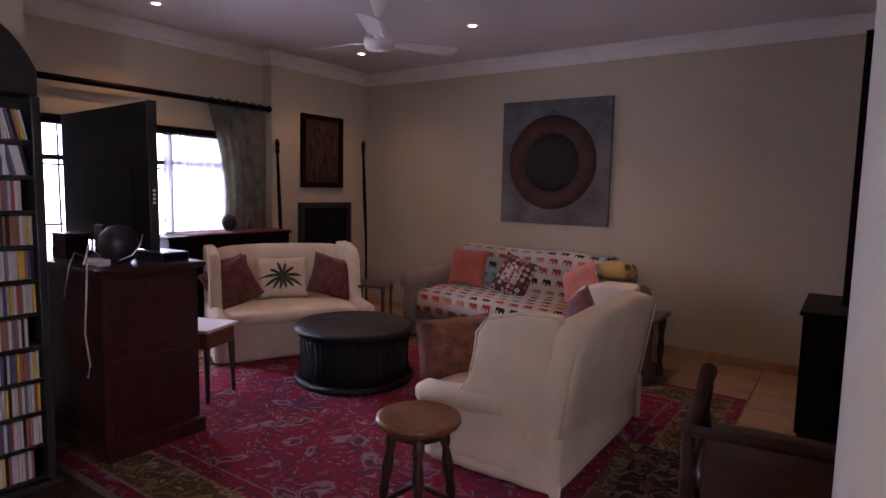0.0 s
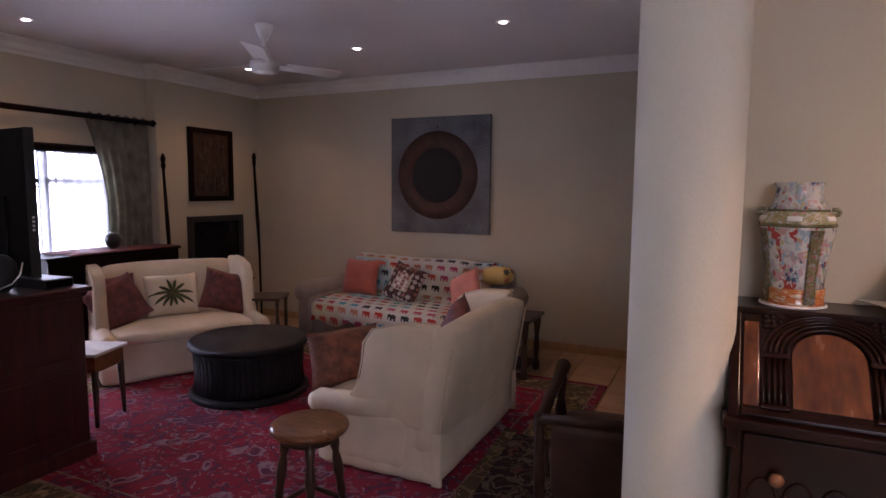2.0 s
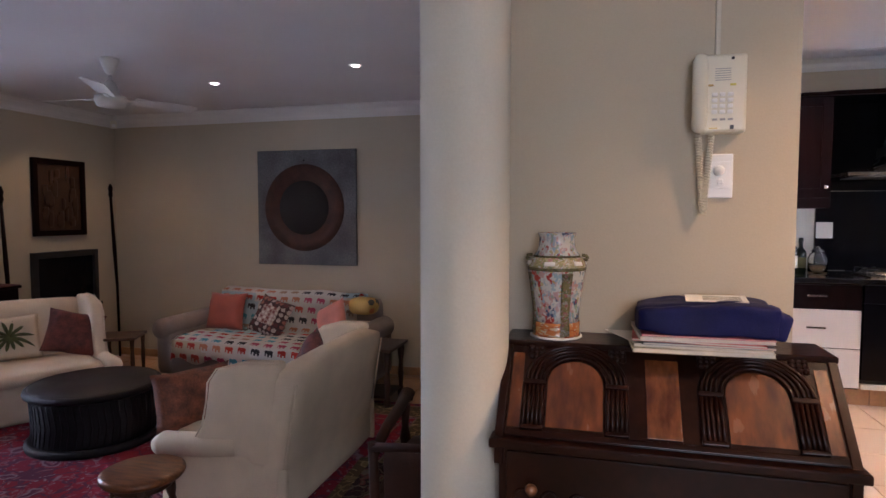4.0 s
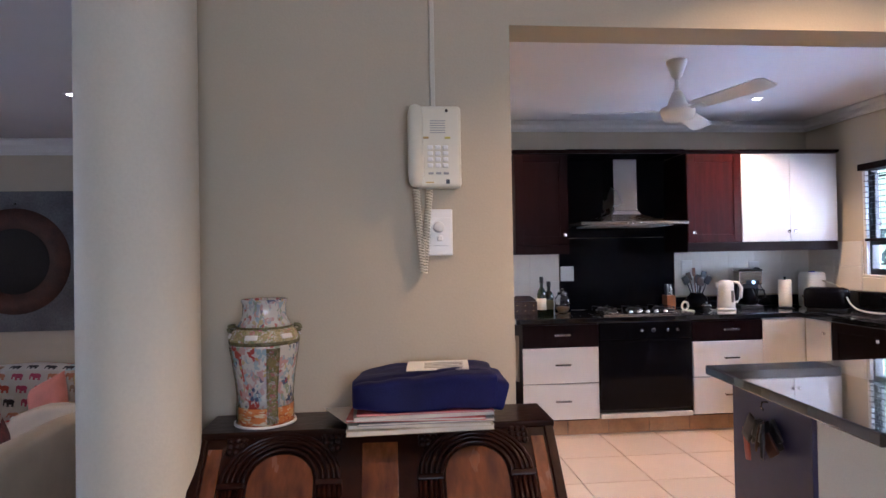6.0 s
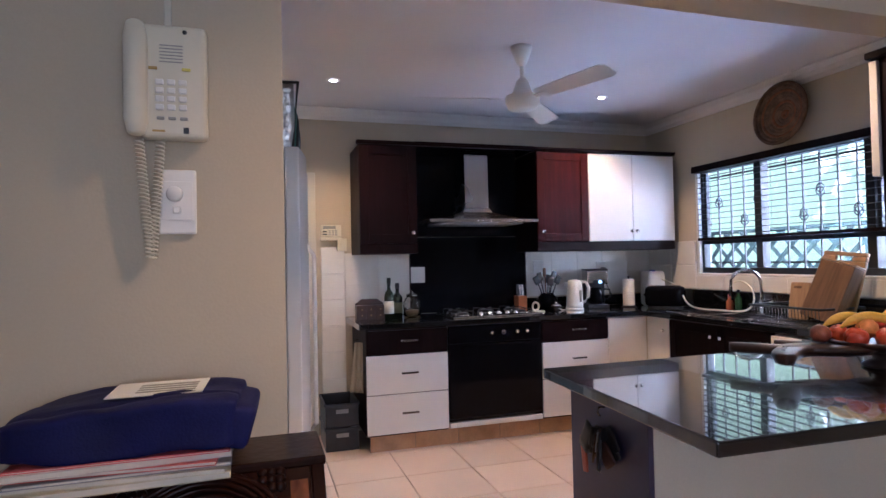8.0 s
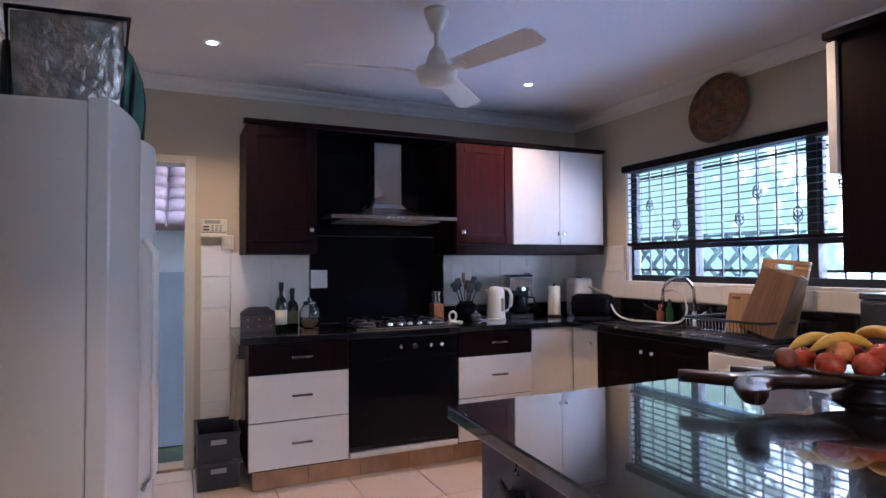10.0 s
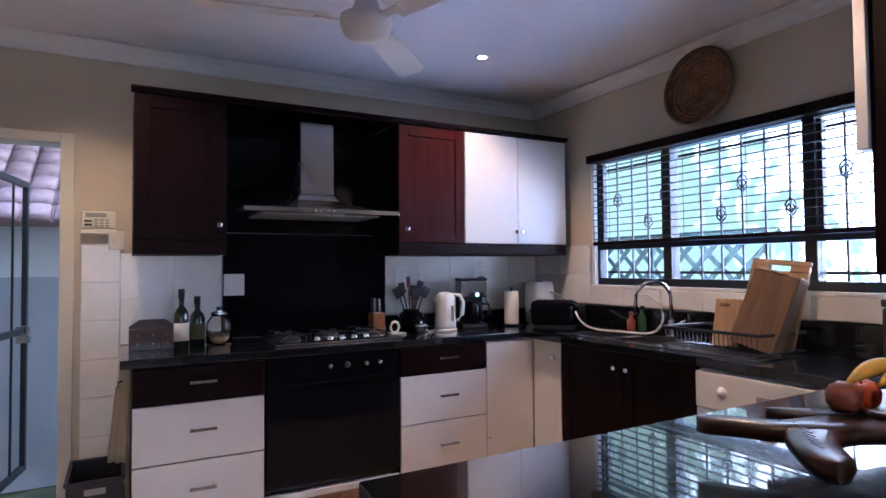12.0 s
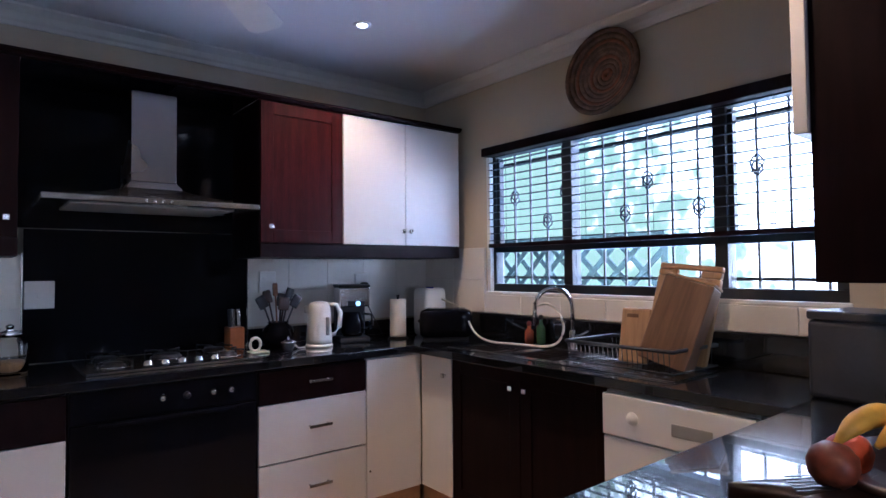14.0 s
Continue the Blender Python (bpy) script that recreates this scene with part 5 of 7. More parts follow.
DARKGLASS = mat("dark_bottle_glass", (0.012, 0.022, 0.008), 0.08, var=0.1, bump=0, spec=0.6)
bottle("dark green wine bottle with a white label", pose(2.175, 5.06, T), 0.315, 0.037, DARKGLASS, PAPER)
bottle("shorter olive green wine bottle", pose(2.265, 5.17, T), 0.27, 0.040, DARKGLASS, mat("olive_label", (0.20, 0.17, 0.08), 0.6), "bottles")
jr = thing("glass_jar", "clear glass jar with lid, part filled with rusks", "jar", pose(2.375, 5.14, T))
p = part("glass_body", lathe([(0.062, 0), (0.068, 0.01), (0.068, 0.12), (0.05, 0.15), (0.042, 0.155), (0.042, 0.165), (0.040, 0.165), (0.040, 0.154), (0.064, 0.12), (0.064, 0.012), (0.02, 0.008)], 28), GLASS, jr)
part("stopper", lathe([(0.040, 0.166), (0.046, 0.170), (0.040, 0.182), (0.012, 0.188), (0.016, 0.205), (0.006, 0.212)], 20), GLASS, jr, "glass stopper")
part("contents", lathe([(0.058, 0.010), (0.060, 0.045), (0.03, 0.052)], 16), BOARD, jr, "brown rusks")

kb = thing("knife_block", "small orange-brown knife block with dark handles", "knife block", pose(3.375, 5.28, T))
part("block", box(-0.04, 0.04, -0.05, 0.05, 0, 0.125, 0.006), mat("orange_block", (0.42, 0.13, 0.03), 0.4, var=0.15, scale=6), kb)
for i in range(3):
    part("knife_handle", moved(box(-0.009, 0.009, -0.012, 0.012, 0, 0.10, 0.004), pose(-0.022 + i * 0.022, 0.01 * (i % 2), 0.122, -8, 0, 0)), STEEL if i else BLACK, kb)
pot = thing("utensil_pot", "round black pot full of kitchen utensils", "pot", pose(3.61, 5.24, T))
part("pot_body", lathe([(0.05, 0), (0.085, 0.03), (0.095, 0.07), (0.08, 0.11), (0.055, 0.13), (0.06, 0.14), (0.052, 0.14), (0.05, 0.125), (0.02, 0.05)], 28), BLACKGLASS, pot)
for i, (dx, dy, ln, head, mm) in enumerate(((-0.09, 0.01, 0.17, 0.028, BLACK), (-0.05, 0.03, 0.20, 0.024, DARKOAK), (-0.01, 0.02, 0.24, 0.015, OAK), (0.03, 0.03, 0.18, 0.026, BLACK), (0.07, 0.01, 0.21, 0.024, BLACK), (0.10, -0.01, 0.17, 0.026, BLACK), (0.02, -0.03, 0.16, 0.032, DARKOAK))):
    ut = part("utensil", tube([(dx * 0.2, dy * 0.2, 0.06), (dx * 0.9, dy * 0.9, 0.06 + ln)], 0.005, 6), mm, pot)
    part("utensil_head", moved(soft_box(-head, head, -0.006, 0.006, -0.035, 0.04, 0.006, 0, 0), pose(dx, dy, 0.08 + ln, 0, math.degrees(math.atan2(dx, ln)), 0)), mm, ut)
sr = thing("spoon_rest", "white and green ring-handled spoon rest", "spoon rest", pose(3.41, 5.06, T))
part("ring", moved(tube([(0.028 * math.cos(a), 0, 0.045 + 0.034 * math.sin(a)) for a in [k * math.pi / 10 for k in range(20)]], 0.008, 8, True), pose(0, 0, 0, 0, 0, 0)), PAPER, sr)
part("dish", box(-0.04, 0.06, -0.05, 0.03, 0.0, 0.012, 0.005), mat("pale_green_glaze", (0.56, 0.62, 0.46), 0.2), sr)
sb = thing("sugar_bowl", "small steel bowl with lid", "bowl", pose(3.56, 4.99, T))
part("bowl_body", lathe([(0.022, 0), (0.03, 0.02), (0.042, 0.05), (0.043, 0.052), (0.038, 0.05), (0.02, 0.012)], 24), CHROME, sb)
part("lid", lathe([(0.043, 0.052), (0.03, 0.060), (0.006, 0.064), (0.009, 0.078), (0.003, 0.082)], 20), CHROME, sb)
kt = thing("kettle", "white plastic electric kettle with a water window", "kettle", pose(3.775, 5.06, T, 0, 0, -25))
part("base", lathe([(0.075, 0), (0.078, 0.012), (0.07, 0.02)], 28), WHITEPL, kt)
part("jug", lathe([(0.070, 0.021), (0.071, 0.05), (0.062, 0.20), (0.058, 0.235), (0.045, 0.25), (0.012, 0.258)], 32), WHITEPL, kt)
part("spout", moved(soft_box(-0.085, -0.04, -0.02, 0.02, 0.19, 0.235, 0.012, 0, 0), pose(0, 0, 0)), WHITEPL, kt)
part("handle", tube([(0.045, 0, 0.235), (0.095, 0, 0.235), (0.118, 0, 0.19), (0.112, 0, 0.11), (0.085, 0, 0.07), (0.062, 0, 0.065)], [0.013, 0.013, 0.014, 0.014, 0.012, 0.011], 10), WHITEPL, kt)
part("window", box(0.035, 0.055, -0.062, -0.048, 0.07, 0.17, 0.004), GREYPL, kt, "grey water level window")
part("lead", tube([(-0.07, -0.02, 0.006), (-0.11, -0.05, 0.005), (-0.15, -0.02, 0.03), (-0.17, 0.02, 0.035)], 0.004, 6), WHITEPL, kt)
cm = thing("coffee_maker", "black and steel filter coffee maker with a lit clock", "coffee maker", pose(4.06, 5.20, T, 0, 0, -18))
part("base", box(-0.09, 0.09, -0.12, 0.10, 0, 0.03, 0.006), BLACK, cm)
part("tower", box(-0.09, 0.09, 0.02, 0.10, 0.03, 0.33, 0.008), BLACK, cm)
hd = part("head", box(-0.092, 0.092, -0.10, 0.10, 0.21, 0.325, 0.008), SATIN, cm)
part("lid", box(-0.094, 0.094, -0.104, 0.102, 0.326, 0.342, 0.005), BLACK, cm)
part("display", box(-0.04, 0.06, -0.1025, -0.1005, 0.215, 0.245), BLACK, hd)
part("lit_button", moved(lathe([(0.015, 0), (0.013, 0.004)], 16), pose(0.02, -0.1025, 0.23, 90)), glow("clock_light", (0.55, 0.8, 1.0), 2.5), hd, "glowing pale blue button")
part("carafe", lathe([(0.055, 0.032), (0.068, 0.06), (0.068, 0.12), (0.05, 0.16), (0.05, 0.175)], 24, (0, -0.035, 0)), BLACKGLASS, cm, "dark glass carafe")
part("carafe_handle", tube([(0.06, -0.05, 0.165), (0.11, -0.07, 0.16), (0.115, -0.075, 0.10), (0.07, -0.055, 0.07)], 0.008, 8), BLACK, cm)
kr = thing("kitchen_roll", "roll of white kitchen paper on a dark stand", "kitchen roll", pose(4.335, 5.10, T))
part("stand", lathe([(0.065, 0), (0.065, 0.008), (0.01, 0.012), (0.008, 0.26), (0.012, 0.272)], 24), DARKMETAL, kr)
part("paper_roll", lathe([(0.018, 0.014), (0.050, 0.014), (0.051, 0.03), (0.050, 0.245), (0.018, 0.245)], 28), PAPER, kr)
ts = thing("toaster", "glossy black two-slot toaster", "toaster", pose(4.56, 4.90, T, 0, 0, -40))
part("shell", soft_box(-0.16, 0.16, -0.09, 0.09, 0.01, 0.185, 0.035, 0.004, 0.0, 7), BLACKGLASS, ts)
part("foot_plate", box(-0.14, 0.14, -0.08, 0.08, 0, 0.014, 0.003), BLACK, ts)
for y in (-0.03, 0.03):
    part("slot", box(-0.12, 0.12, y - 0.012, y + 0.012, 0.183, 0.1885, 0.002), STEEL, ts)
part("lever", box(-0.175, -0.155, -0.012, 0.012, 0.10, 0.12, 0.004), CHROME, ts)
wd = thing("water_filter_box", "white countertop water filter with a blue light", "water filter", pose(4.60, 5.12, T))
part("case", soft_box(-0.085, 0.085, -0.08, 0.08, 0.0, 0.31, 0.03, 0, 0), WHITEPL, wd)
part("blue_lens", box(-0.05, -0.01, -0.06, -0.02, 0.305, 0.316, 0.004), mat("blue_lens", (0.02, 0.03, 0.35), 0.2), wd, "blue lens")
for lbl, dx, cc, hh in (("orange dish soap bottle beside the tap", 0.0, (0.34, 0.10, 0.05), 0.10), ("dark green washing-up liquid bottle", -0.09, (0.03, 0.08, 0.03), 0.14)):
    sbt = thing("soap_bottle", lbl, "bottle", pose(4.735, 4.36 + dx, 0.9305), "soap bottles")
    part("bottle_body", lathe([(0.024, 0), (0.027, 0.008), (0.026, hh * 0.7), (0.012, hh * 0.82), (0.011, hh)], 20), mat("soap_%d" % int(-dx * 100), cc, 0.2, var=0.1), sbt)
    part("cap", lathe([(0.013, hh), (0.012, hh + 0.02), (0.004, hh + 0.026)], 14), BLACK if dx else CORAL, sbt)

# dish rack with boards
rk = thing("dish_rack", "black wire dish rack on the drainer", "dish rack", pose(4.52, 3.52, 0.934))
for z, r in ((0.095, 0.008), (0.01, 0.004)):
    part("rail", tube([(-0.17, -0.27, z), (0.17, -0.27, z), (0.17, 0.25, z), (-0.17, 0.25, z)], r, 8, True), DARKMETAL, rk)
for k in range(22):
    y = -0.25 + k * 0.0235
    part("wire", tube([(-0.165, y, 0.095), (-0.16, y, 0.012), (0.16, y, 0.012), (0.165, y, 0.095)], 0.0025, 5), DARKMETAL if k < 9 else CHROME, rk)
cb = thing("chopping_board", "large pale bamboo chopping board with a slot handle", "chopping board", pose(4.60, 3.41, 0.955, 5, 14, 0), "chopping boards")
part("board", join(box(-0.012, 0.012, -0.16, 0.13, 0.0, 0.37, 0.006), box(-0.012, 0.012, -0.16, -0.07, 0.37, 0.40, 0.006), box(-0.012, 0.012, 0.04, 0.13, 0.37, 0.40, 0.006), box(-0.012, 0.012, -0.16, 0.13, 0.4005, 0.425, 0.006)), BOARD, cb)
wb = thing("wooden_bread_box", "narrow brown wooden box propped in the dish rack", "box", pose(4.47, 3.36, 0.953, 16, 14, 14), "chopping boards")
part("box_body", box(-0.06, 0.06, -0.10, 0.10, 0.0, 0.36, 0.006), BOARDB, wb)
part("top_edge", box(-0.062, 0.062, -0.102, 0.102, 0.361, 0.372, 0.003), BOARD, wb)
cb2 = thing("chopping_board", "small bamboo board with a finger hole", "chopping board", pose(4.43, 3.475, 0.955, 0, 10, 0), "chopping boards")
part("board", box(-0.009, 0.009, -0.065, 0.075, 0.0, 0.23, 0.008), BOARD, cb2)
part("finger_hole", box(-0.012, -0.0085, -0.01, 0.045, 0.19, 0.206, 0.002), BOARDB, cb2)


# ---- things on the breakfast bar and by the units ----
CARVED = mat("carved_teak", (0.026, 0.010, 0.006), 0.36, var=0.3, scale=8, bump=0.08, bscale=40, coat=0.35)
PX, PY, PH = 3.36, 2.20, 0.090


def limb(points, z0, z1, label=""):
    """A carved arm with rounded edges, swept along a bent line of (x, y, half width)."""
    line = smooth(points, 4)
    bm = bmesh.new()
    rings = []
    for i, p in enumerate(line):
        d = (line[min(len(line) - 1, i + 1)] - line[max(0, i - 1)]).to_2d().normalized()
        w, zm = max(0.003, p.z), (z0 + z1) / 2
        lift = 0.003 * math.sin(p.x * 25) + 0.002 * math.sin(p.y * 31)
        rings.append([bm.verts.new((p.x - d.y * w * a, p.y + d.x * w * a, z + lift)) for a, z in
                      ((-1, zm), (-0.96, z1 - 0.008), (-0.82, z1 - 0.001), (0, z1), (0.82, z1 - 0.001), (0.96, z1 - 0.008), (1, zm), (0.72, z0), (-0.72, z0))])
    for a, b in zip(rings, rings[1:]):
        for k in range(9):
            bm.faces.new((a[k], a[(k + 1) % 9], b[(k + 1) % 9], b[k])).smooth = True
    bm.faces.new(rings[0])
    bm.faces.new(rings[-1][::-1])
    bmesh.ops.recalc_face_normals(bm, faces=list(bm.faces))
    return bm


fb = thing("fruit_platter", "carved dark wooden platter with branching arms", "platter", pose(PX, PY, T))
OVAL = pose(0.168, 0.045, 0, 0, 0, -25) @ Matrix.Diagonal((1.16, 0.86, 1, 1))
part("foot", moved(lathe([(0.10, 0.0), (0.105, 0.010), (0.07, 0.030), (0.075, 0.055), (0.13, 0.066)], 32), OVAL), CARVED, fb)
part("dish", moved(lathe([(0.02, 0.060), (0.15, 0.064), (0.20, 0.084), (0.212, 0.100), (0.204, 0.105), (0.14, 0.088), (0.02, 0.080)], 44), OVAL), CARVED, fb)
part("arm", limb([(0.02, 0.07, 0.085), (-0.12, 0.115, 0.070), (-0.20, 0.145, 0.056), (-0.26, 0.185, 0.036), (-0.305, 0.245, 0.030), (-0.340, 0.295, 0.026), (-0.351, 0.311, 0.018), (-0.357, 0.320, 0.004)], 0.058, 0.0935), CARVED, fb, "long carved arm")
part("arm", limb([(-0.10, 0.115, 0.062), (-0.22, 0.135, 0.054), (-0.30, 0.105, 0.046), (-0.37, 0.050, 0.042), (-0.410, 0.010, 0.036), (-0.424, -0.005, 0.026), (-0.433, -0.014, 0.004)], 0.055, 0.0925), CARVED, fb, "short blunt carved arm")
part("arm", limb([(0.05, 0.11, 0.070), (-0.06, 0.185, 0.052), (-0.13, 0.240, 0.022), (-0.18, 0.275, 0.003)], 0.064, 0.0905), CARVED, fb, "pointed ribbed arm")
for k in range(6):
    part("notch", moved(box(-0.016, 0.016, -0.002, 0.002, 0, 0.0012), pose(-0.275 - k * 0.019, 0.135 - k * 0.016, 0.0950, 0, 0, 65)), BLACK, fb)
for k in range(5):
    part("notch", moved(box(-0.008, 0.008, -0.0015, 0.0015, 0, 0.0012), pose(-0.255 - k * 0.014, 0.165 + k * 0.022, 0.0962, 0, 0, 20)), BLACK, fb)
for k in range(6):
    part("groove", moved(box(-0.055, 0.055, -0.0016, 0.0016, 0, 0.0012), pose(-0.085 + k * 0.010, 0.185 + k * 0.008 - 0.02, 0.0922, 0, 0, 147)), BLACK, fb)
APPLE = mat("red_apple_skin", (0.42, 0.045, 0.025), 0.28, var=0.3, scale=9, bump=0.02, second=(0.36, 0.07, 0.025), coat=0.2)
ORNG = mat("nectarine_skin", (0.60, 0.10, 0.03), 0.4, var=0.08, bump=0.15, bscale=180)
BAN = mat("banana_skin", (0.72, 0.46, 0.05), 0.45, var=0.14, scale=18, bump=0.03)
PEACH = mat("peach_skin", (0.62, 0.16, 0.05), 0.6, var=0.3, scale=8, second=(0.70, 0.36, 0.10))
PLUM = mat("plum_skin", (0.20, 0.055, 0.03), 0.4, var=0.3, scale=8)


def on_dish(u, v):
    """A place on the platter: along and across the oval, from the mango at its end."""
    return PX - 0.06 + 0.90 * u + 0.43 * v, PY + 0.17 - 0.43 * u + 0.90 * v


for k, (u, v, z, r, m_, nm) in enumerate(((0.0, 0.0, 0.034, 0.037, PLUM, "mango"), (0.085, -0.085, 0.030, 0.041, APPLE, "apple"), (0.185, -0.10, 0.030, 0.041, APPLE, "apple"), (0.15, -0.03, 0.058, 0.038, PEACH, "peach"), (0.255, -0.055, 0.045, 0.044, APPLE, "apple"),
                                     (0.285, -0.135, 0.028, 0.034, ORNG, "nectarine"), (0.235, 0.055, 0.045, 0.038, APPLE, "apple"), (0.34, 0.02, 0.045, 0.040, APPLE, "apple"), (0.09, 0.055, 0.028, 0.036, ORNG, "nectarine"), (0.365, -0.07, 0.045, 0.040, PLUM, "mango"))):
    x, y = on_dish(u, v)
    f = thing(nm, "ripe %s %s lying on the platter" % ("red" if nm == "apple" else "round", nm), nm, pose(x, y, T + PH + z, 25 * math.sin(k * 7), 25 * math.cos(k * 5), k * 50), "fruit on the platter")
    part("flesh", lathe([(0.006, -r * 0.86), (r * 0.45, -r * 0.92), (r * 0.85, -r * 0.55), (r, 0.0), (r * 0.88, r * 0.5), (r * 0.5, r * 0.85), (r * 0.18, r * 0.82), (0.003, r * 0.68)], 26), m_, f)
    part("stalk", tube([(0, 0, r * 0.66), (0.003, 0, r * 0.95), (0.008, 0, r * 1.1)], 0.0022, 5), DARKOAK, f)
for k, (u, v, z, a, tilt) in enumerate(((0.115, 0.02, 0.078, -18, 4), (0.165, -0.025, 0.082, -30, 0), (0.275, 0.0, 0.100, 75, 10), (0.31, -0.07, 0.088, 40, -12))):
    x, y = on_dish(u, v)
    f = thing("banana", "ripe yellow banana on top of the fruit", "banana", pose(x, y, T + PH + z, 0, tilt, a), "fruit on the platter")
    pts = [(-0.10 + 0.20 * i / 12, 0, 0.020 - 0.042 * (2 * i / 12 - 1) ** 2) for i in range(13)]
    part("peel", tube(pts, [0.005, 0.010, 0.015, 0.0175, 0.0185, 0.019, 0.019, 0.0185, 0.018, 0.016, 0.012, 0.008, 0.005], 10), BAN, f)
    part("tip", tube([(0.099, 0, -0.0215), (0.116, 0, -0.028)], 0.005, 6), DARKOAK, f)
tn = thing("storage_tin", "tall grey metal storage tin with a lid", "tin", pose(4.52, 2.66, T, 0, 0, -10))
part("tin_body", box(-0.13, 0.13, -0.13, 0.13, 0, 0.255, 0.018, 3), TIN, tn)
part("lid", box(-0.1302, 0.1302, -0.1302, 0.1302, 0.2555, 0.285, 0.008, 3), TIN, tn)
bj = thing("ginger_jar", "blue and white patterned ceramic jar", "jar", pose(4.32, 2.50, T))
part("jar_body", lathe([(0.05, 0), (0.065, 0.02), (0.072, 0.06), (0.06, 0.10), (0.045, 0.115), (0.045, 0.125)], 26), motif_mat("blue_white_glaze", (0.05, 0.06, 0.12), [(0.30, 0.34, 0.42), (0.02, 0.03, 0.10), (0.40, 0.42, 0.46)], (0.035, 0.035, 0.03), 0.35, 0.12, 0.3, 0, "xyz"), bj)
part("lid", lathe([(0.048, 0.126), (0.03, 0.14), (0.008, 0.15)], 20), BLACKGLASS, bj)

# bunch hanging on the bar's end panel
hb = thing("hanging_bunch", "dark bunch of cloth and leather tags hung on the panel", "ornament", pose(2.372, 2.43, 0.68))
part("hook", tube([(0.003, 0, 0.16), (-0.02, 0, 0.16), (-0.025, 0, 0.14), (-0.015, 0, 0.13)], 0.004, 6), STEEL, hb)
rng = random.Random(9)
for k in range(16):
    a = rng.uniform(-1.1, 1.1)
    ln = rng.uniform(0.06, 0.12)
    yy = math.sin(a) * ln * 0.8
    p = part("tag", moved(soft_box(-0.006, 0.006, -0.030, 0.030, -ln, 0, 0.006, 0, 0.006, 3), pose(-0.015 - 0.003 * k % 0.03, yy * 0.5, 0.10 - rng.uniform(0, 0.06), math.degrees(a) * 0.6, rng.uniform(-6, 14), rng.uniform(-40, 40))), BLACK if k % 4 else LEATHER, hb)
part("red_tag", moved(soft_box(-0.004, 0.004, -0.016, 0.016, -0.13, 0, 0.006, 0, 0.003, 3), pose(-0.03, 0.10, 0.04, -8)), CORAL, hb, "dull red tag")

# towel and crate at the end of the units
tl = thing("tea_towel", "striped tea towel hanging on the cabinet side", "towel", pose(1.895, 4.875, 0.79, 0, 0, 55))
bm = bmesh.new()
g = [[bm.verts.new((-0.012 - 0.012 * math.sin(i * 1.4), -0.05 + 0.10 * i / 10 * (0.6 + 0.4 * j / 8), -0.36 * j / 8)) for j in range(9)] for i in range(11)]
for i in range(10):
    for j in range(8):
        f = bm.faces.new((g[i][j], g[i + 1][j], g[i + 1][j + 1], g[i][j + 1]))
        f.smooth = True
bmesh.ops.solidify(bm, geom=list(bm.faces), thickness=0.006)
part("cloth", bm, motif_mat("towel_stripes", (0.60, 0.52, 0.38), [(0.10, 0.08, 0.07), (0.45, 0.33, 0.16)], (0.5, 0.045, 0.5), 0.30, 0.9, 0.1, 0.2, "xy"), tl)
part("hook", tube([(0.008, 0, 0.02), (-0.02, 0, 0.02), (-0.02, 0, 0.0)], 0.004, 6), STEEL, tl)
for k in range(2):
    ck = thing("plastic_crate", "black plastic crate on the floor by the cabinet", "crate", pose(1.79, 5.14, 0.0005 + k * 0.172), "stacked crates")
    part("crate_body", join(box(-0.12, 0.12, -0.19, 0.19, 0, 0.01), box(-0.12, -0.112, -0.19, 0.19, 0.01, 0.165), box(0.112, 0.12, -0.19, 0.19, 0.01, 0.165), box(-0.112, 0.112, -0.19, -0.182, 0.01, 0.165), box(-0.112, 0.112, 0.182, 0.19, 0.01, 0.165)), BLACK, ck)
    part("rim", join(box(-0.128, 0.128, -0.198, -0.19, 0.15, 0.170, 0.002), box(-0.128, 0.128, 0.19, 0.198, 0.15, 0.170, 0.002), box(-0.128, -0.12, -0.19, 0.19, 0.15, 0.170, 0.002), box(0.12, 0.128, -0.19, 0.19, 0.15, 0.170, 0.002)), BLACK, ck)
    part("grip", box(-0.045, 0.045, -0.2005, -0.1985, 0.10, 0.13, 0.001), GREYPL, ck)


# ---- lounge: seating ----
def cushion(label, m, w, h, t, material, group="", motif=None):
    th = thing("cushion", label, "cushion", m, group)
    bm = bmesh.new()
    n = 12
    grid = {}
    for s in (1, -1):
        for i in range(n + 1):
            for j in range(n + 1):
                u, v = 2 * i / n - 1, 2 * j / n - 1
                edge = i in (0, n) or j in (0, n)
                if edge and s == -1:
                    grid[s, i, j] = grid[1, i, j]
                    continue
                k = max(0, (1 - u ** 4) * (1 - v ** 4)) ** 0.55
                pin = 1 - 0.07 * (1 - u * u) * abs(v) ** 3
                pin2 = 1 - 0.07 * (1 - v * v) * abs(u) ** 3
                p = Vector((u * w / 2 * pin2, s * t / 2 * k, h / 2 + v * h / 2 * pin))
                p += noise.noise_vector(p * 9 + Vector(m.translation)) * 0.008
                grid[s, i, j] = bm.verts.new(p)
    for s in (1, -1):
        for i in range(n):
            for j in range(n):
                q = [grid[s, i, j], grid[s, i + 1, j], grid[s, i + 1, j + 1], grid[s, i, j + 1]]
                f = bm.faces.new(q if s == -1 else q[::-1])
                f.smooth = True
    part("cover", bm, material, th)
    return th


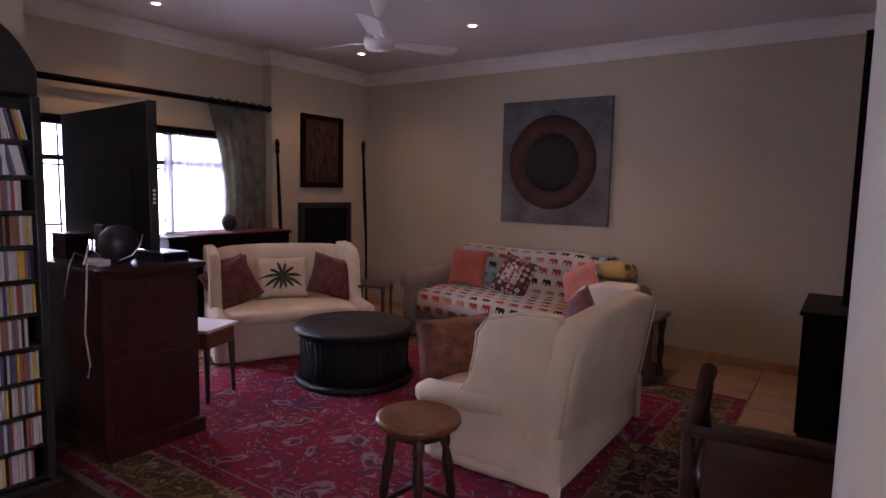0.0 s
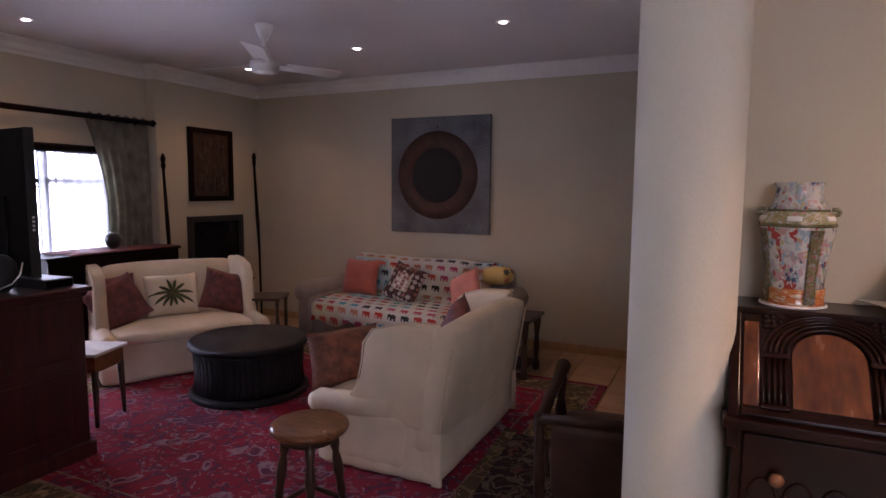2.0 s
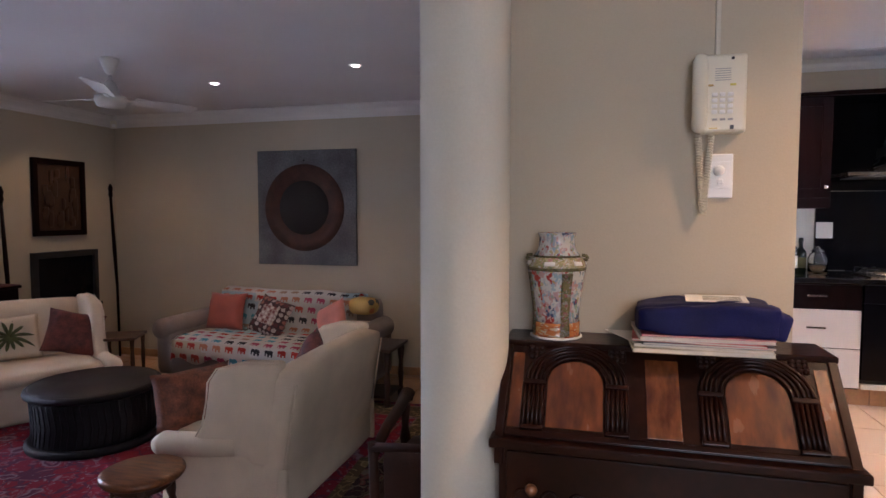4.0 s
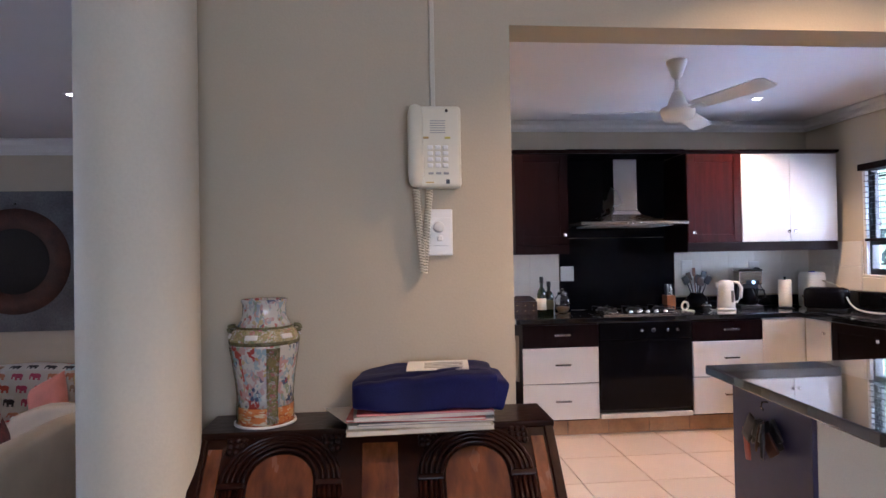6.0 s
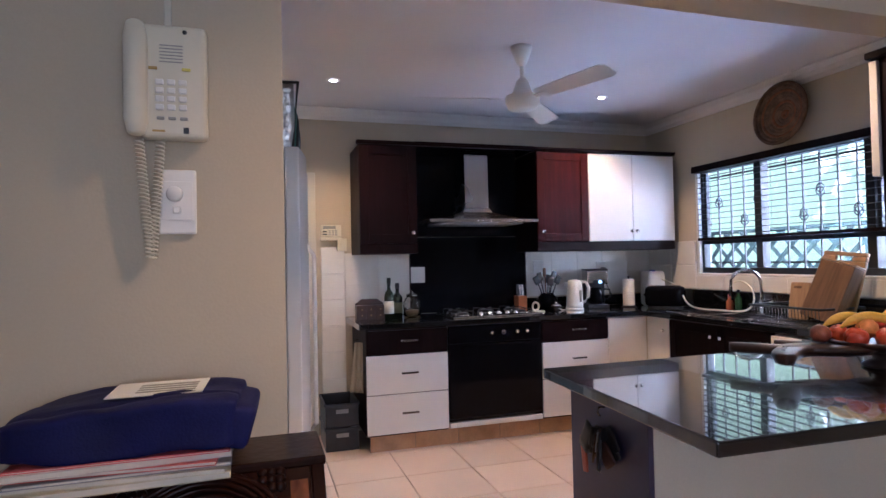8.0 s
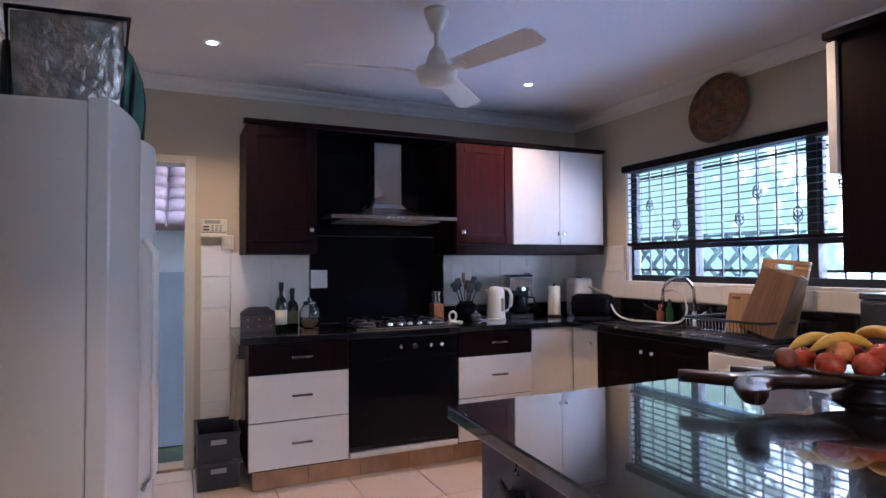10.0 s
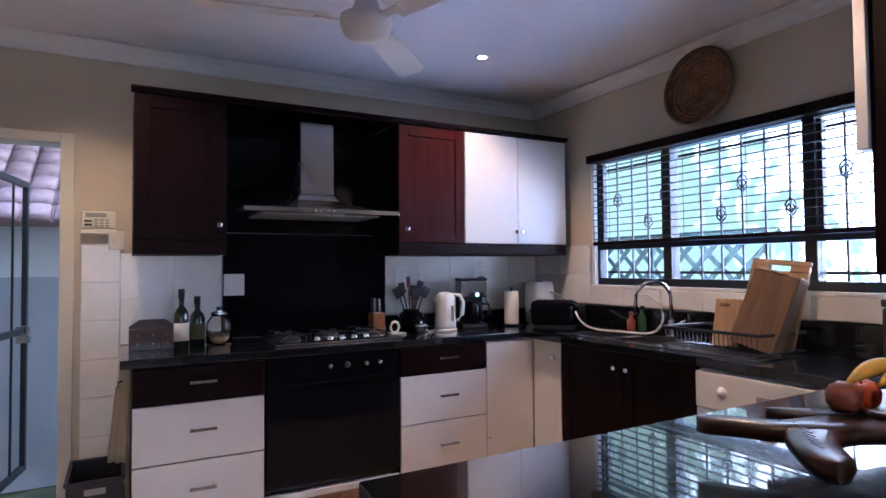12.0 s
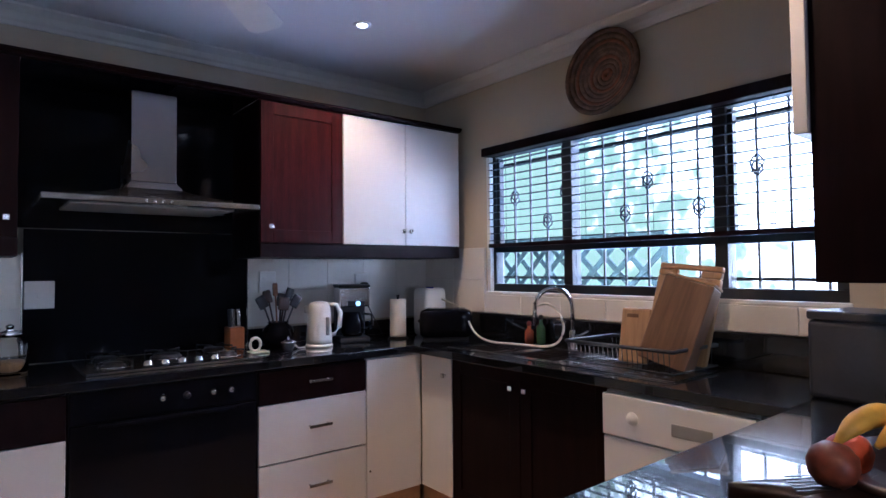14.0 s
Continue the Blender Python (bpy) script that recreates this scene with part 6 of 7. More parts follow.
def wing_loveseat(label, m, w, cover, hb=0.79):
    """A slipcovered wing-back two-seater facing -y, floor at 0."""
    t = thing("loveseat", label, "sofa", m)
    d = 0.76
    # skirted base with box pleats at the corners
    bm = soft_box(-w / 2 + 0.03, w / 2 - 0.03, -d / 2 + 0.02, d / 2 - 0.05, 0.015, 0.36, 0.03, 0, 0.008, 9)
    for v in bm.verts:
        f = max(0, 1 - v.co.z / 0.34)
        v.co.x *= 1 + 0.035 * f
        v.co.y *= 1 + 0.05 * f
        a = math.atan2(v.co.y, v.co.x) * 26
        v.co.x += 0.006 * f * math.sin(a)
        v.co.y += 0.006 * f * math.cos(a)
    part("skirt", bm, cover, t)
    part("seat_cushion", soft_box(-w / 2 + 0.13, w / 2 - 0.13, -d / 2 + 0.0, d / 2 - 0.20, 0.29, 0.40, 0.05, 0.02, 0.008, 8), cover, t)
    back = soft_box(-w / 2 + 0.02, w / 2 - 0.02, -0.075, 0.075, 0.0, hb - 0.14, 0.055, 0.01, 0.007, 9)
    for v in back.verts:
        z = v.co.z / (hb - 0.14)
        v.co.z += 0.025 * math.cos(v.co.x / (w / 2) * 1.4) * z
    b = part("back", moved(back, pose(0, d / 2 - 0.115, 0.14, -9, 0, 0)), cover, t)
    part("back_skirt", soft_box(-w / 2 + 0.02, w / 2 - 0.02, d / 2 - 0.13, d / 2 - 0.02, 0.015, 0.30, 0.03, 0, 0.006), cover, t)
    for s in (-1, 1):
        x = s * (w / 2 - 0.065)
        out = [(0.30, 0.28), (-0.20, 0.30), (-0.17, 0.38), (-0.115, 0.47), (-0.085, 0.60), (-0.075, hb - 0.09), (-0.02, hb - 0.015), (0.14, hb + 0.03), (0.34, hb + 0.035)]
        wing = prism(out, 0.095, "x", x - 0.0475)
        bmesh.ops.bevel(wing, geom=list(wing.edges), offset=0.03, segments=3, affect="EDGES", profile=0.6)
        for v in wing.verts:
            v.co += noise.noise_vector(v.co * 6) * 0.006
        for f in wing.faces:
            f.smooth = True
        wg = part("wing", wing, cover, t)
        part("piping", tube([(x + s * 0.040, a, c) for a, c in out[1:]], 0.005, 6), cover, wg)
        arm = join(soft_box(x - 0.055, x + 0.055, -d / 2 + 0.03, d / 2 - 0.18, 0.05, 0.355, 0.045, 0, 0.006, 7),
                   moved(tube([(0, -d / 2 - 0.035, -0.02), (0, -d / 2 + 0.01, -0.005), (0, -0.10, 0.01), (0, d / 2 - 0.30, 0.03)], [0.050, 0.066, 0.066, 0.060], 16), Matrix.Translation((x + s * 0.008, 0, 0.345))))
        part("arm", arm, cover, t)
    part("piping", tube([(-w / 2 + 0.14, -d / 2 + 0.005, 0.345), (0, -d / 2 - 0.015, 0.345), (w / 2 - 0.14, -d / 2 + 0.005, 0.345)], 0.005, 6), cover, t)
    for s in (-1, 1):
        x = s * (w / 2 - 0.036)
        part("piping", tube([(x, 0.338 + 0.156 * h, 0.14 + h) for h in (0.14, 0.3, 0.45, 0.58)], 0.006, 6), cover, b, "corded seam")
        part("pleat", soft_box(x - 0.012, x + 0.018, d / 2 - 0.062, d / 2 - 0.006, 0.012, 0.285, 0.010, 0, 0.004, 4), cover, t, "box pleat at the corner")
    return t


wing_loveseat("cream slipcovered wing-back loveseat seen from behind", pose(-1.13, 3.19, FL, 0, 0, -90), 1.25, LINEN)
wing_loveseat("white slipcovered wing-back loveseat below the window", pose(-3.66, 3.55, FL, 0, 0, 63), 1.28, LINENW, 0.83)
cushion("rust brown brocade cushion on the cream loveseat", pose(-1.47, 2.85, FL + 0.35, -12, 0, 62), 0.46, 0.34, 0.16, RUST, "loveseat cushions")
cushion("maroon patterned cushion leaning in the cream loveseat corner", pose(-1.08, 3.30, FL + 0.47, -18, 38, -60), 0.38, 0.38, 0.13, MAROON, "loveseat cushions")
LV = pose(-3.66, 3.55, FL, 0, 0, 63)
cushion("maroon brocade cushion on the white loveseat", LV @ pose(-0.36, -0.04, 0.40, -18, -24, 12), 0.40, 0.38, 0.12, MAROON, "white loveseat cushions")
cushion("maroon brocade cushion tucked behind another one", LV @ pose(-0.42, 0.10, 0.42, -14, -6, 6), 0.36, 0.36, 0.10, MAROON, "white loveseat cushions")
cushion("dusky red brocade cushion leaning on the loveseat arm", LV @ pose(0.36, -0.02, 0.41, -16, 16, -12), 0.42, 0.36, 0.12, MAROON, "white loveseat cushions")
pc = cushion("white cushion printed with a green palm", LV @ pose(-0.02, 0.05, 0.41, -16, 0, 0), 0.44, 0.36, 0.10, LINENW, "white loveseat cushions")
PALM = mat("palm_green_print", (0.09, 0.11, 0.035), 0.85, var=0.3, scale=20, bump=0.1)
for k, (a, ln) in enumerate(((15, 0.19), (45, 0.18), (75, 0.15), (105, 0.15), (140, 0.18), (165, 0.20), (-15, 0.18), (-40, 0.15), (195, 0.18), (222, 0.15), (255, 0.13), (285, 0.13))):
    n = 8
    pts = []
    for i in range(n + 1):
        r = ln * i / n
        pts.append((r * math.cos(radians(a)), -0.056 + 0.030 * (i / n) ** 2, 0.19 + r * math.sin(radians(a)) - 0.35 * r * r / ln * abs(math.cos(radians(a)))))
    part("palm_frond", tube(pts, [0.004 + 0.010 * math.sin(math.pi * min(1, (i + 0.6) / (n + 0.6))) for i in range(n + 1)], 6), PALM, pc)

def animal_mat(name, grounds, colours, cell):
    """Printed cloth: rows of small elephants, each of one colour, on panels of differing ground."""
    m = bpy.data.materials.new(name)
    m.use_nodes = True
    nt = m.node_tree
    L = nt.links.new
    bs = nt.nodes["Principled BSDF"]

    def calc(op, a, b=None):
        n = nt.nodes.new("ShaderNodeMath")
        n.operation = op
        for k, v in enumerate((a, b)):
            if v is None:
                continue
            if isinstance(v, (int, float)):
                n.inputs[k].default_value = v
            else:
                L(v, n.inputs[k])
        return n.outputs[0]

    tc, sx = nt.nodes.new("ShaderNodeTexCoord"), nt.nodes.new("ShaderNodeSeparateXYZ")
    L(tc.outputs["Object"], sx.inputs[0])
    gx = calc("DIVIDE", sx.outputs[0], cell[0])
    gz = calc("DIVIDE", calc("ADD", sx.outputs[1], sx.outputs[2]), cell[1])
    row = calc("FLOOR", gz)
    gx = calc("ADD", gx, calc("MULTIPLY", row, 0.37))
    x, z = [calc("MULTIPLY", calc("SUBTRACT", calc("FRACT", g), 0.5), 1.22) for g in (gx, gz)]

    def pick(u, v, cs):
        c, w, r = nt.nodes.new("ShaderNodeCombineXYZ"), nt.nodes.new("ShaderNodeTexWhiteNoise"), nt.nodes.new("ShaderNodeValToRGB")
        L(u, c.inputs[0])
        L(v, c.inputs[1])
        L(c.outputs[0], w.inputs["Vector"])
        r.color_ramp.interpolation = "CONSTANT"
        while len(r.color_ramp.elements) < len(cs):
            r.color_ramp.elements.new(0.5)
        for i, q in enumerate(cs):
            r.color_ramp.elements[i].position, r.color_ramp.elements[i].color = i / len(cs), (*q, 1)
        L(w.outputs["Value"], r.inputs[0])
        return r.outputs[0]

    def oval(cx, cz, rx, rz):
        a, b = calc("DIVIDE", calc("SUBTRACT", x, cx), rx), calc("DIVIDE", calc("SUBTRACT", z, cz), rz)
        return calc("SUBTRACT", calc("ADD", calc("MULTIPLY", a, a), calc("MULTIPLY", b, b)), 1.0)

    def slab(cx, cz, hx, hz):
        a, b = calc("DIVIDE", calc("ABSOLUTE", calc("SUBTRACT", x, cx)), hx), calc("DIVIDE", calc("ABSOLUTE", calc("SUBTRACT", z, cz)), hz)
        return calc("SUBTRACT", calc("MAXIMUM", a, b), 1.0)

    shape = oval(0.04, 0.06, 0.30, 0.24)
    for piece in (oval(-0.28, 0.14, 0.15, 0.18), slab(-0.38, -0.08, 0.05, 0.22), slab(-0.10, -0.20, 0.075, 0.18), slab(0.22, -0.20, 0.075, 0.18)):
        shape = calc("MINIMUM", shape, piece)
    inside = calc("LESS_THAN", shape, 0.0)
    mix = nt.nodes.new("ShaderNodeMix")
    mix.data_type = "RGBA"
    L(inside, mix.inputs[0])
    L(pick(calc("FLOOR", calc("MULTIPLY", gx, 0.27)), calc("FLOOR", calc("MULTIPLY", row, 0.34)), grounds), mix.inputs[6])
    L(pick(calc("FLOOR", calc("MULTIPLY", gx, 0.5)), row, colours), mix.inputs[7])
    L(mix.outputs[2], bs.inputs["Base Color"])
    bs.inputs["Roughness"].default_value = 0.9
    nb, bp = nt.nodes.new("ShaderNodeTexNoise"), nt.nodes.new("ShaderNodeBump")
    nb.inputs["Scale"].default_value = 160
    L(tc.outputs["Object"], nb.inputs["Vector"])
    bp.inputs["Strength"].default_value, bp.inputs["Distance"].default_value = 0.15, 0.01
    L(nb.outputs["Fac"], bp.inputs["Height"])
    L(bp.outputs[0], bs.inputs["Normal"])
    return m


# three-seat sofa with a printed throw
THROW = animal_mat("animal_print_throw", [(0.80, 0.76, 0.69), (0.84, 0.82, 0.78), (0.74, 0.64, 0.50), (0.82, 0.78, 0.72), (0.60, 0.74, 0.78)],
                   [(0.62, 0.07, 0.05), (0.05, 0.05, 0.06), (0.14, 0.46, 0.56), (0.66, 0.30, 0.18), (0.58, 0.10, 0.18), (0.50, 0.36, 0.26), (0.64, 0.12, 0.08)], (0.135, 0.115))
S = pose(-2.13, 4.83, FL, 0, 0, -5)
sf = thing("sofa", "taupe three-seat sofa draped with a printed throw", "sofa", S)
part("base", soft_box(-0.90, 0.90, -0.40, 0.38, 0.10, 0.30, 0.03, 0, 0.005, 7), TAUPE, sf)
part("back", moved(soft_box(-0.88, 0.88, -0.11, 0.11, 0, 0.56, 0.07, 0.01, 0.006, 8), pose(0, 0.30, 0.24, -8)), TAUPE, sf)
for x0, x1 in ((-0.80, -0.005), (0.005, 0.80)):
    part("seat_cushion", soft_box(x0, x1, -0.44, 0.22, 0.29, 0.44, 0.05, 0.015, 0.006, 7), TAUPE, sf)
for s in (-1, 1):
    part("arm", join(soft_box(s * 0.93 - 0.09, s * 0.93 + 0.09, -0.42, 0.36, 0.10, 0.50, 0.05, 0, 0.005, 6), moved(tube([(0, -0.45, 0), (0, -0.40, 0), (0, 0.34, 0.02)], [0.075, 0.098, 0.092], 16), Matrix.Translation((s * 0.945, 0, 0.52)))), TAUPE, sf)
    for y in (-0.36, 0.32):
        part("leg", lathe([(0.02, 0), (0.028, 0.03), (0.03, 0.10)], 12, (s * 0.85, y, 0)), DARKOAK, sf)
prof = [(0.47, 0.45), (0.46, 0.70), (0.42, 0.815), (0.33, 0.835), (0.24, 0.80), (0.20, 0.70), (0.165, 0.50), (0.12, 0.462), (-0.10, 0.465), (-0.36, 0.462), (-0.46, 0.43), (-0.475, 0.34), (-0.47, 0.27)]
th = bmesh.new()
NX = 36
gr = []
for i in range(NX + 1):
    x = -0.80 + 1.52 * i / NX
    row = []
    for k, (y, z) in enumerate(prof):
        sag = 0.03 * math.sin(i * 0.7) * (k >= 10) * (k - 9) / 3
        p = Vector((x + 0.02 * math.sin(k * 1.3), y, z + sag))
        p += noise.noise_vector(p * 4.5) * 0.014
        row.append(th.verts.new(p))
    gr.append(row)
for i in range(NX):
    for k in range(len(prof) - 1):
        f = th.faces.new((gr[i][k], gr[i][k + 1], gr[i + 1][k + 1], gr[i + 1][k]))
        f.smooth = True
bmesh.ops.solidify(th, geom=list(th.faces), thickness=0.008)
tw = thing("throw_blanket", "white throw printed with red, black and blue animals", "blanket", S)
part("cloth", th, THROW, tw)
cushion("plain coral cushion on the sofa", S @ pose(-0.62, 0.02, 0.46, -18, 0, 6), 0.40, 0.36, 0.13, CORAL, "sofa cushions")
EMB = motif_mat("embroidered_square", (0.06, 0.028, 0.028), [(0.45, 0.38, 0.34), (0.10, 0.03, 0.03), (0.30, 0.12, 0.09)], (0.05, 0.5, 0.05), 0.40, 0.85, 0.3, 0.2, "xz")
ec = cushion("dark embroidered cushion with a pale centre square", S @ pose(-0.10, -0.08, 0.46, -26, 14, -6), 0.38, 0.36, 0.12, EMB, "sofa cushions")
part("pale_square", soft_box(-0.085, 0.085, -0.072, -0.050, 0.10, 0.27, 0.008, 0, 0.003), motif_mat("pale_embroidery", (0.40, 0.30, 0.27), [(0.60, 0.54, 0.46), (0.20, 0.07, 0.06)], (0.035, 0.4, 0.035), 0.4, 0.85, 0.3, 0.2, "xz"), ec)
cushion("pink satin cushion at the end of the sofa", S @ pose(0.60, -0.02, 0.46, -20, -26, -14), 0.36, 0.34, 0.12, PINK, "sofa cushions")
yc = thing("folded_cloth", "folded yellow patterned cloth on the sofa arm", "cloth", S @ pose(0.80, 0.20, 0.665, 0, 0, -12))
part("cloth", soft_box(-0.13, 0.13, -0.09, 0.09, 0.0, 0.15, 0.06, 0.0, 0.012, 6), motif_mat("yellow_print", (0.60, 0.40, 0.12), [(0.55, 0.20, 0.08), (0.65, 0.50, 0.20), (0.12, 0.12, 0.10)], (0.08, 0.08, 0.08), 0.36, 0.9, 0.3, 0.2, "xyz"), yc)
et = thing("end_table", "dark turned-leg wooden end table behind the loveseat", "table", pose(-1.07, 4.60, FL))
part("tabletop", box(-0.22, 0.22, -0.22, 0.22, 0.46, 0.485, 0.006), DARKOAK, et)
for sx in (-1, 1):
    for sy in (-1, 1):
        part("leg", lathe([(0.028, 0), (0.03, 0.05), (0.016, 0.10), (0.026, 0.20), (0.018, 0.30), (0.03, 0.40), (0.03, 0.459)], 14, (sx * 0.17, sy * 0.17, 0)), DARKOAK, et)
part("stretcher", box(-0.17, 0.17, -0.17, 0.17, 0.07, 0.09, 0.004), DARKOAK, et)

lt_ = thing("lamp_table", "small dark wooden side table between the two sofas", "table", pose(-3.30, 4.22, FL, 0, 0, 25))
part("tabletop", box(-0.17, 0.17, -0.17, 0.17, 0.49, 0.515, 0.006), DARKOAK, lt_)
for sx in (-1, 1):
    for sy in (-1, 1):
        part("leg", lathe([(0.012, 0), (0.016, 0.06), (0.012, 0.14), (0.018, 0.30), (0.014, 0.40), (0.020, 0.489)], 12, (sx * 0.14, sy * 0.14, 0)), DARKOAK, lt_)

# drum coffee table
dt = thing("drum_table", "round dark woven drum coffee table with a leather top", "coffee table", pose(-2.65, 3.306, FL))
part("drum", lathe([(0.385, 0.03), (0.378, 0.10), (0.378, 0.30), (0.388, 0.372)], 56), WICKER, dt)
for a in range(56):
    part("weave_rib", tube([(0.381 * math.cos(a * 0.1122), 0.381 * math.sin(a * 0.1122), 0.045), (0.376 * math.cos(a * 0.1122 + 0.06), 0.376 * math.sin(a * 0.1122 + 0.06), 0.19), (0.384 * math.cos(a * 0.1122), 0.384 * math.sin(a * 0.1122), 0.365)], 0.006, 5), WICKER, dt)
part("bottom_ring", tube([(0.395 * math.cos(k * math.pi / 32), 0.395 * math.sin(k * math.pi / 32), 0.030) for k in range(64)], 0.030, 10, True), WICKER, dt)
part("top_ring", tube([(0.397 * math.cos(k * math.pi / 32), 0.397 * math.sin(k * math.pi / 32), 0.380) for k in range(64)], 0.027, 10, True), WICKER, dt)
part("top", lathe([(0.40, 0.382), (0.40, 0.402), (0.385, 0.410), (0.01, 0.412)], 56), TOPHIDE, dt, "dark leather top")

# round stool
st = thing("stool", "round oak stool with turned legs", "stool", pose(-1.155, 2.08, FL))
part("seat", lathe([(0.130, 0.430), (0.163, 0.436), (0.172, 0.450), (0.170, 0.463), (0.155, 0.470), (0.01, 0.468)], 44), OAK, st)
part("apron", lathe([(0.118, 0.395), (0.120, 0.400), (0.120, 0.429)], 36), DARKOAK, st)
for k in range(4):
    a = radians(38 + 90 * k)
    c, s_ = math.cos(a), math.sin(a)
    zz = [0.0, 0.02, 0.05, 0.09, 0.12, 0.15, 0.20, 0.25, 0.30, 0.33, 0.36, 0.42]
    rr = [0.013, 0.018, 0.015, 0.020, 0.014, 0.021, 0.017, 0.024, 0.020, 0.014, 0.022, 0.024]
    part("leg", tube([(c * (0.155 - 0.055 * z / 0.42), s_ * (0.155 - 0.055 * z / 0.42), z) for z in zz], rr, 12), DARKOAK, st)
for k in range(4):
    a, b = radians(38 + 90 * k), radians(128 + 90 * k)
    part("stretcher", tube([(0.141 * math.cos(a), 0.141 * math.sin(a), 0.105), (0.12 * math.cos((a + b) / 2) * 0.84, 0.12 * math.sin((a + b) / 2) * 0.84, 0.105), (0.141 * math.cos(b), 0.141 * math.sin(b), 0.105)], [0.009, 0.013, 0.009], 8), DARKOAK, st)

CHAIRWOOD = mat("red_brown_chair_wood", (0.045, 0.017, 0.010), 0.55, var=0.25, scale=9, bump=0.06, bscale=50, spec=0.2)
# wooden armchair with its back to the passage
ac = thing("armchair", "dark wooden armchair with scrolled arms and leather back", "armchair", pose(0.08, 2.70, FL, 0, 0, 5))
part("back_panel", moved(soft_box(-0.26, 0.26, -0.025, 0.025, 0.0, 0.34, 0.02, 0.0, 0.002), pose(0, -0.30, 0.22, 6)), LEATHER, ac, "brown leather back")
part("seat", soft_box(-0.28, 0.28, -0.28, 0.30, 0.30, 0.40, 0.04, 0.015, 0.004), LEATHER, ac)
for s in (-1, 1):
    x = s * 0.31
    part("back_post", tube([(x, -0.30, 0.0), (x, -0.29, 0.30), (x, -0.33, 0.58)], [0.020, 0.024, 0.020], 10), CHAIRWOOD, ac)
    part("front_leg", lathe([(0.018, 0), (0.026, 0.05), (0.018, 0.09), (0.028, 0.18), (0.020, 0.28), (0.030, 0.38), (0.018, 0.44), (0.028, 0.55)], 14, (x, 0.28, 0)), CHAIRWOOD, ac)
    part("arm", tube([(x, -0.31, 0.52), (x, -0.10, 0.565), (x, 0.15, 0.575), (x, 0.32, 0.60), (x, 0.365, 0.585), (x, 0.36, 0.55)], [0.022, 0.026, 0.028, 0.036, 0.034, 0.024], 12), CHAIRWOOD, ac)
    part("side_rail", box(x - 0.015, x + 0.015, -0.28, 0.27, 0.27, 0.32, 0.005), CHAIRWOOD, ac)
part("top_rail", tube([(-0.31, -0.33, 0.56), (0, -0.345, 0.58), (0.31, -0.33, 0.56)], 0.020, 10), CHAIRWOOD, ac)
part("front_rail", box(-0.29, 0.29, 0.265, 0.295, 0.27, 0.32, 0.005), CHAIRWOOD, ac)

# tall dark cabinet in the corner
dc = thing("corner_dresser", "dark wooden dresser with a tall set-back upper part", "dresser", pose(0.03, 3.97, FL))
part("lower_body", box(0.0, 0.58, 0.0, 0.75, 0.06, 0.72, 0.005), MAHOG, dc)
part("lower_top", box(-0.015, 0.58, -0.015, 0.76, 0.721, 0.745, 0.006), MAHOG, dc)
part("upper_body", box(0.17, 0.58, 0.33, 0.75, 0.746, 2.28, 0.005), MAHOG, dc)
part("plinth", box(0.015, 0.57, 0.01, 0.74, 0.0, 0.059), MAHOG, dc)
for k in range(2):
    part("drawer_front", box(0.03, 0.56, -0.012, -0.001, 0.10 + k * 0.31, 0.39 + k * 0.31, 0.004), MAHOG, dc)

# ---- television corner ----
tc_ = thing("tv_cabinet", "tall dark mahogany cabinet under the television", "cabinet", pose(-3.90, 1.60, FL))
part("body", box(0.0, 1.22, 0.0, 0.50, 0.09, 0.915, 0.003), TVWOOD, tc_)
part("plinth", box(-0.015, 1.255, -0.015, 0.515, 0.0, 0.089, 0.006), TVWOOD, tc_)
part("top", box(-0.03, 1.265, -0.03, 0.53, 0.928, 0.955, 0.008), TVWOOD, tc_)
part("moulding", box(-0.012, 1.243, -0.012, 0.515, 0.9155, 0.9275, 0.004), TVWOOD, tc_)
for z0, z1 in ((0.13, 0.50), (0.52, 0.89)):
    part("side_panel", join(box(1.2205, 1.226, 0.03, 0.08, z0, z1, 0.001), box(1.2205, 1.226, 0.42, 0.47, z0, z1, 0.001), box(1.2205, 1.226, 0.08, 0.42, z1 - 0.05, z1, 0.001), box(1.2205, 1.226, 0.08, 0.42, z0, z0 + 0.05, 0.001)), TVWOOD, tc_)
ZT = FL + 0.955
tv = thing("television", "large black flat television seen from behind", "television", pose(-3.46, 1.99, ZT, 0, 0, -4))
part("stand_foot", prism([(0.26 * math.cos(a), 0.13 * math.sin(a)) for a in [k * math.pi / 14 for k in range(28)]], 0.018, "z", 0, 0.004), BLACKGLASS, tv)
part("stand_neck", box(-0.06, 0.06, -0.03, 0.03, 0.018, 0.16, 0.006), BLACK, tv)
TVBLACK = mat("matt_black_casing", (0.006, 0.006, 0.007), 0.65, var=0.15, scale=9, bump=0.02, spec=0.2)
part("panel", box(-0.60, 0.62, 0.0, 0.035, 0.05, 0.84, 0.008), TVBLACK, tv)
part("back_cover", box(-0.40, 0.40, -0.014, -0.0005, 0.10, 0.48, 0.005), TVBLACK, tv)
part("bezel", box(0.621, 0.630, -0.012, 0.037, 0.05, 0.84, 0.003), BLACK, tv)
for k in range(4):
    part("port", box(0.6305, 0.6325, 0.005, 0.018, 0.30 + k * 0.022, 0.312 + k * 0.022), WHITEPL, tv)
sp_ = thing("round_speaker", "small round black speaker behind the television", "speaker", pose(-2.86, 1.78, ZT))
part("shell", lathe([(0.05, 0), (0.08, 0.03), (0.095, 0.09), (0.085, 0.15), (0.05, 0.185), (0.01, 0.195)], 28), BLACK, sp_)
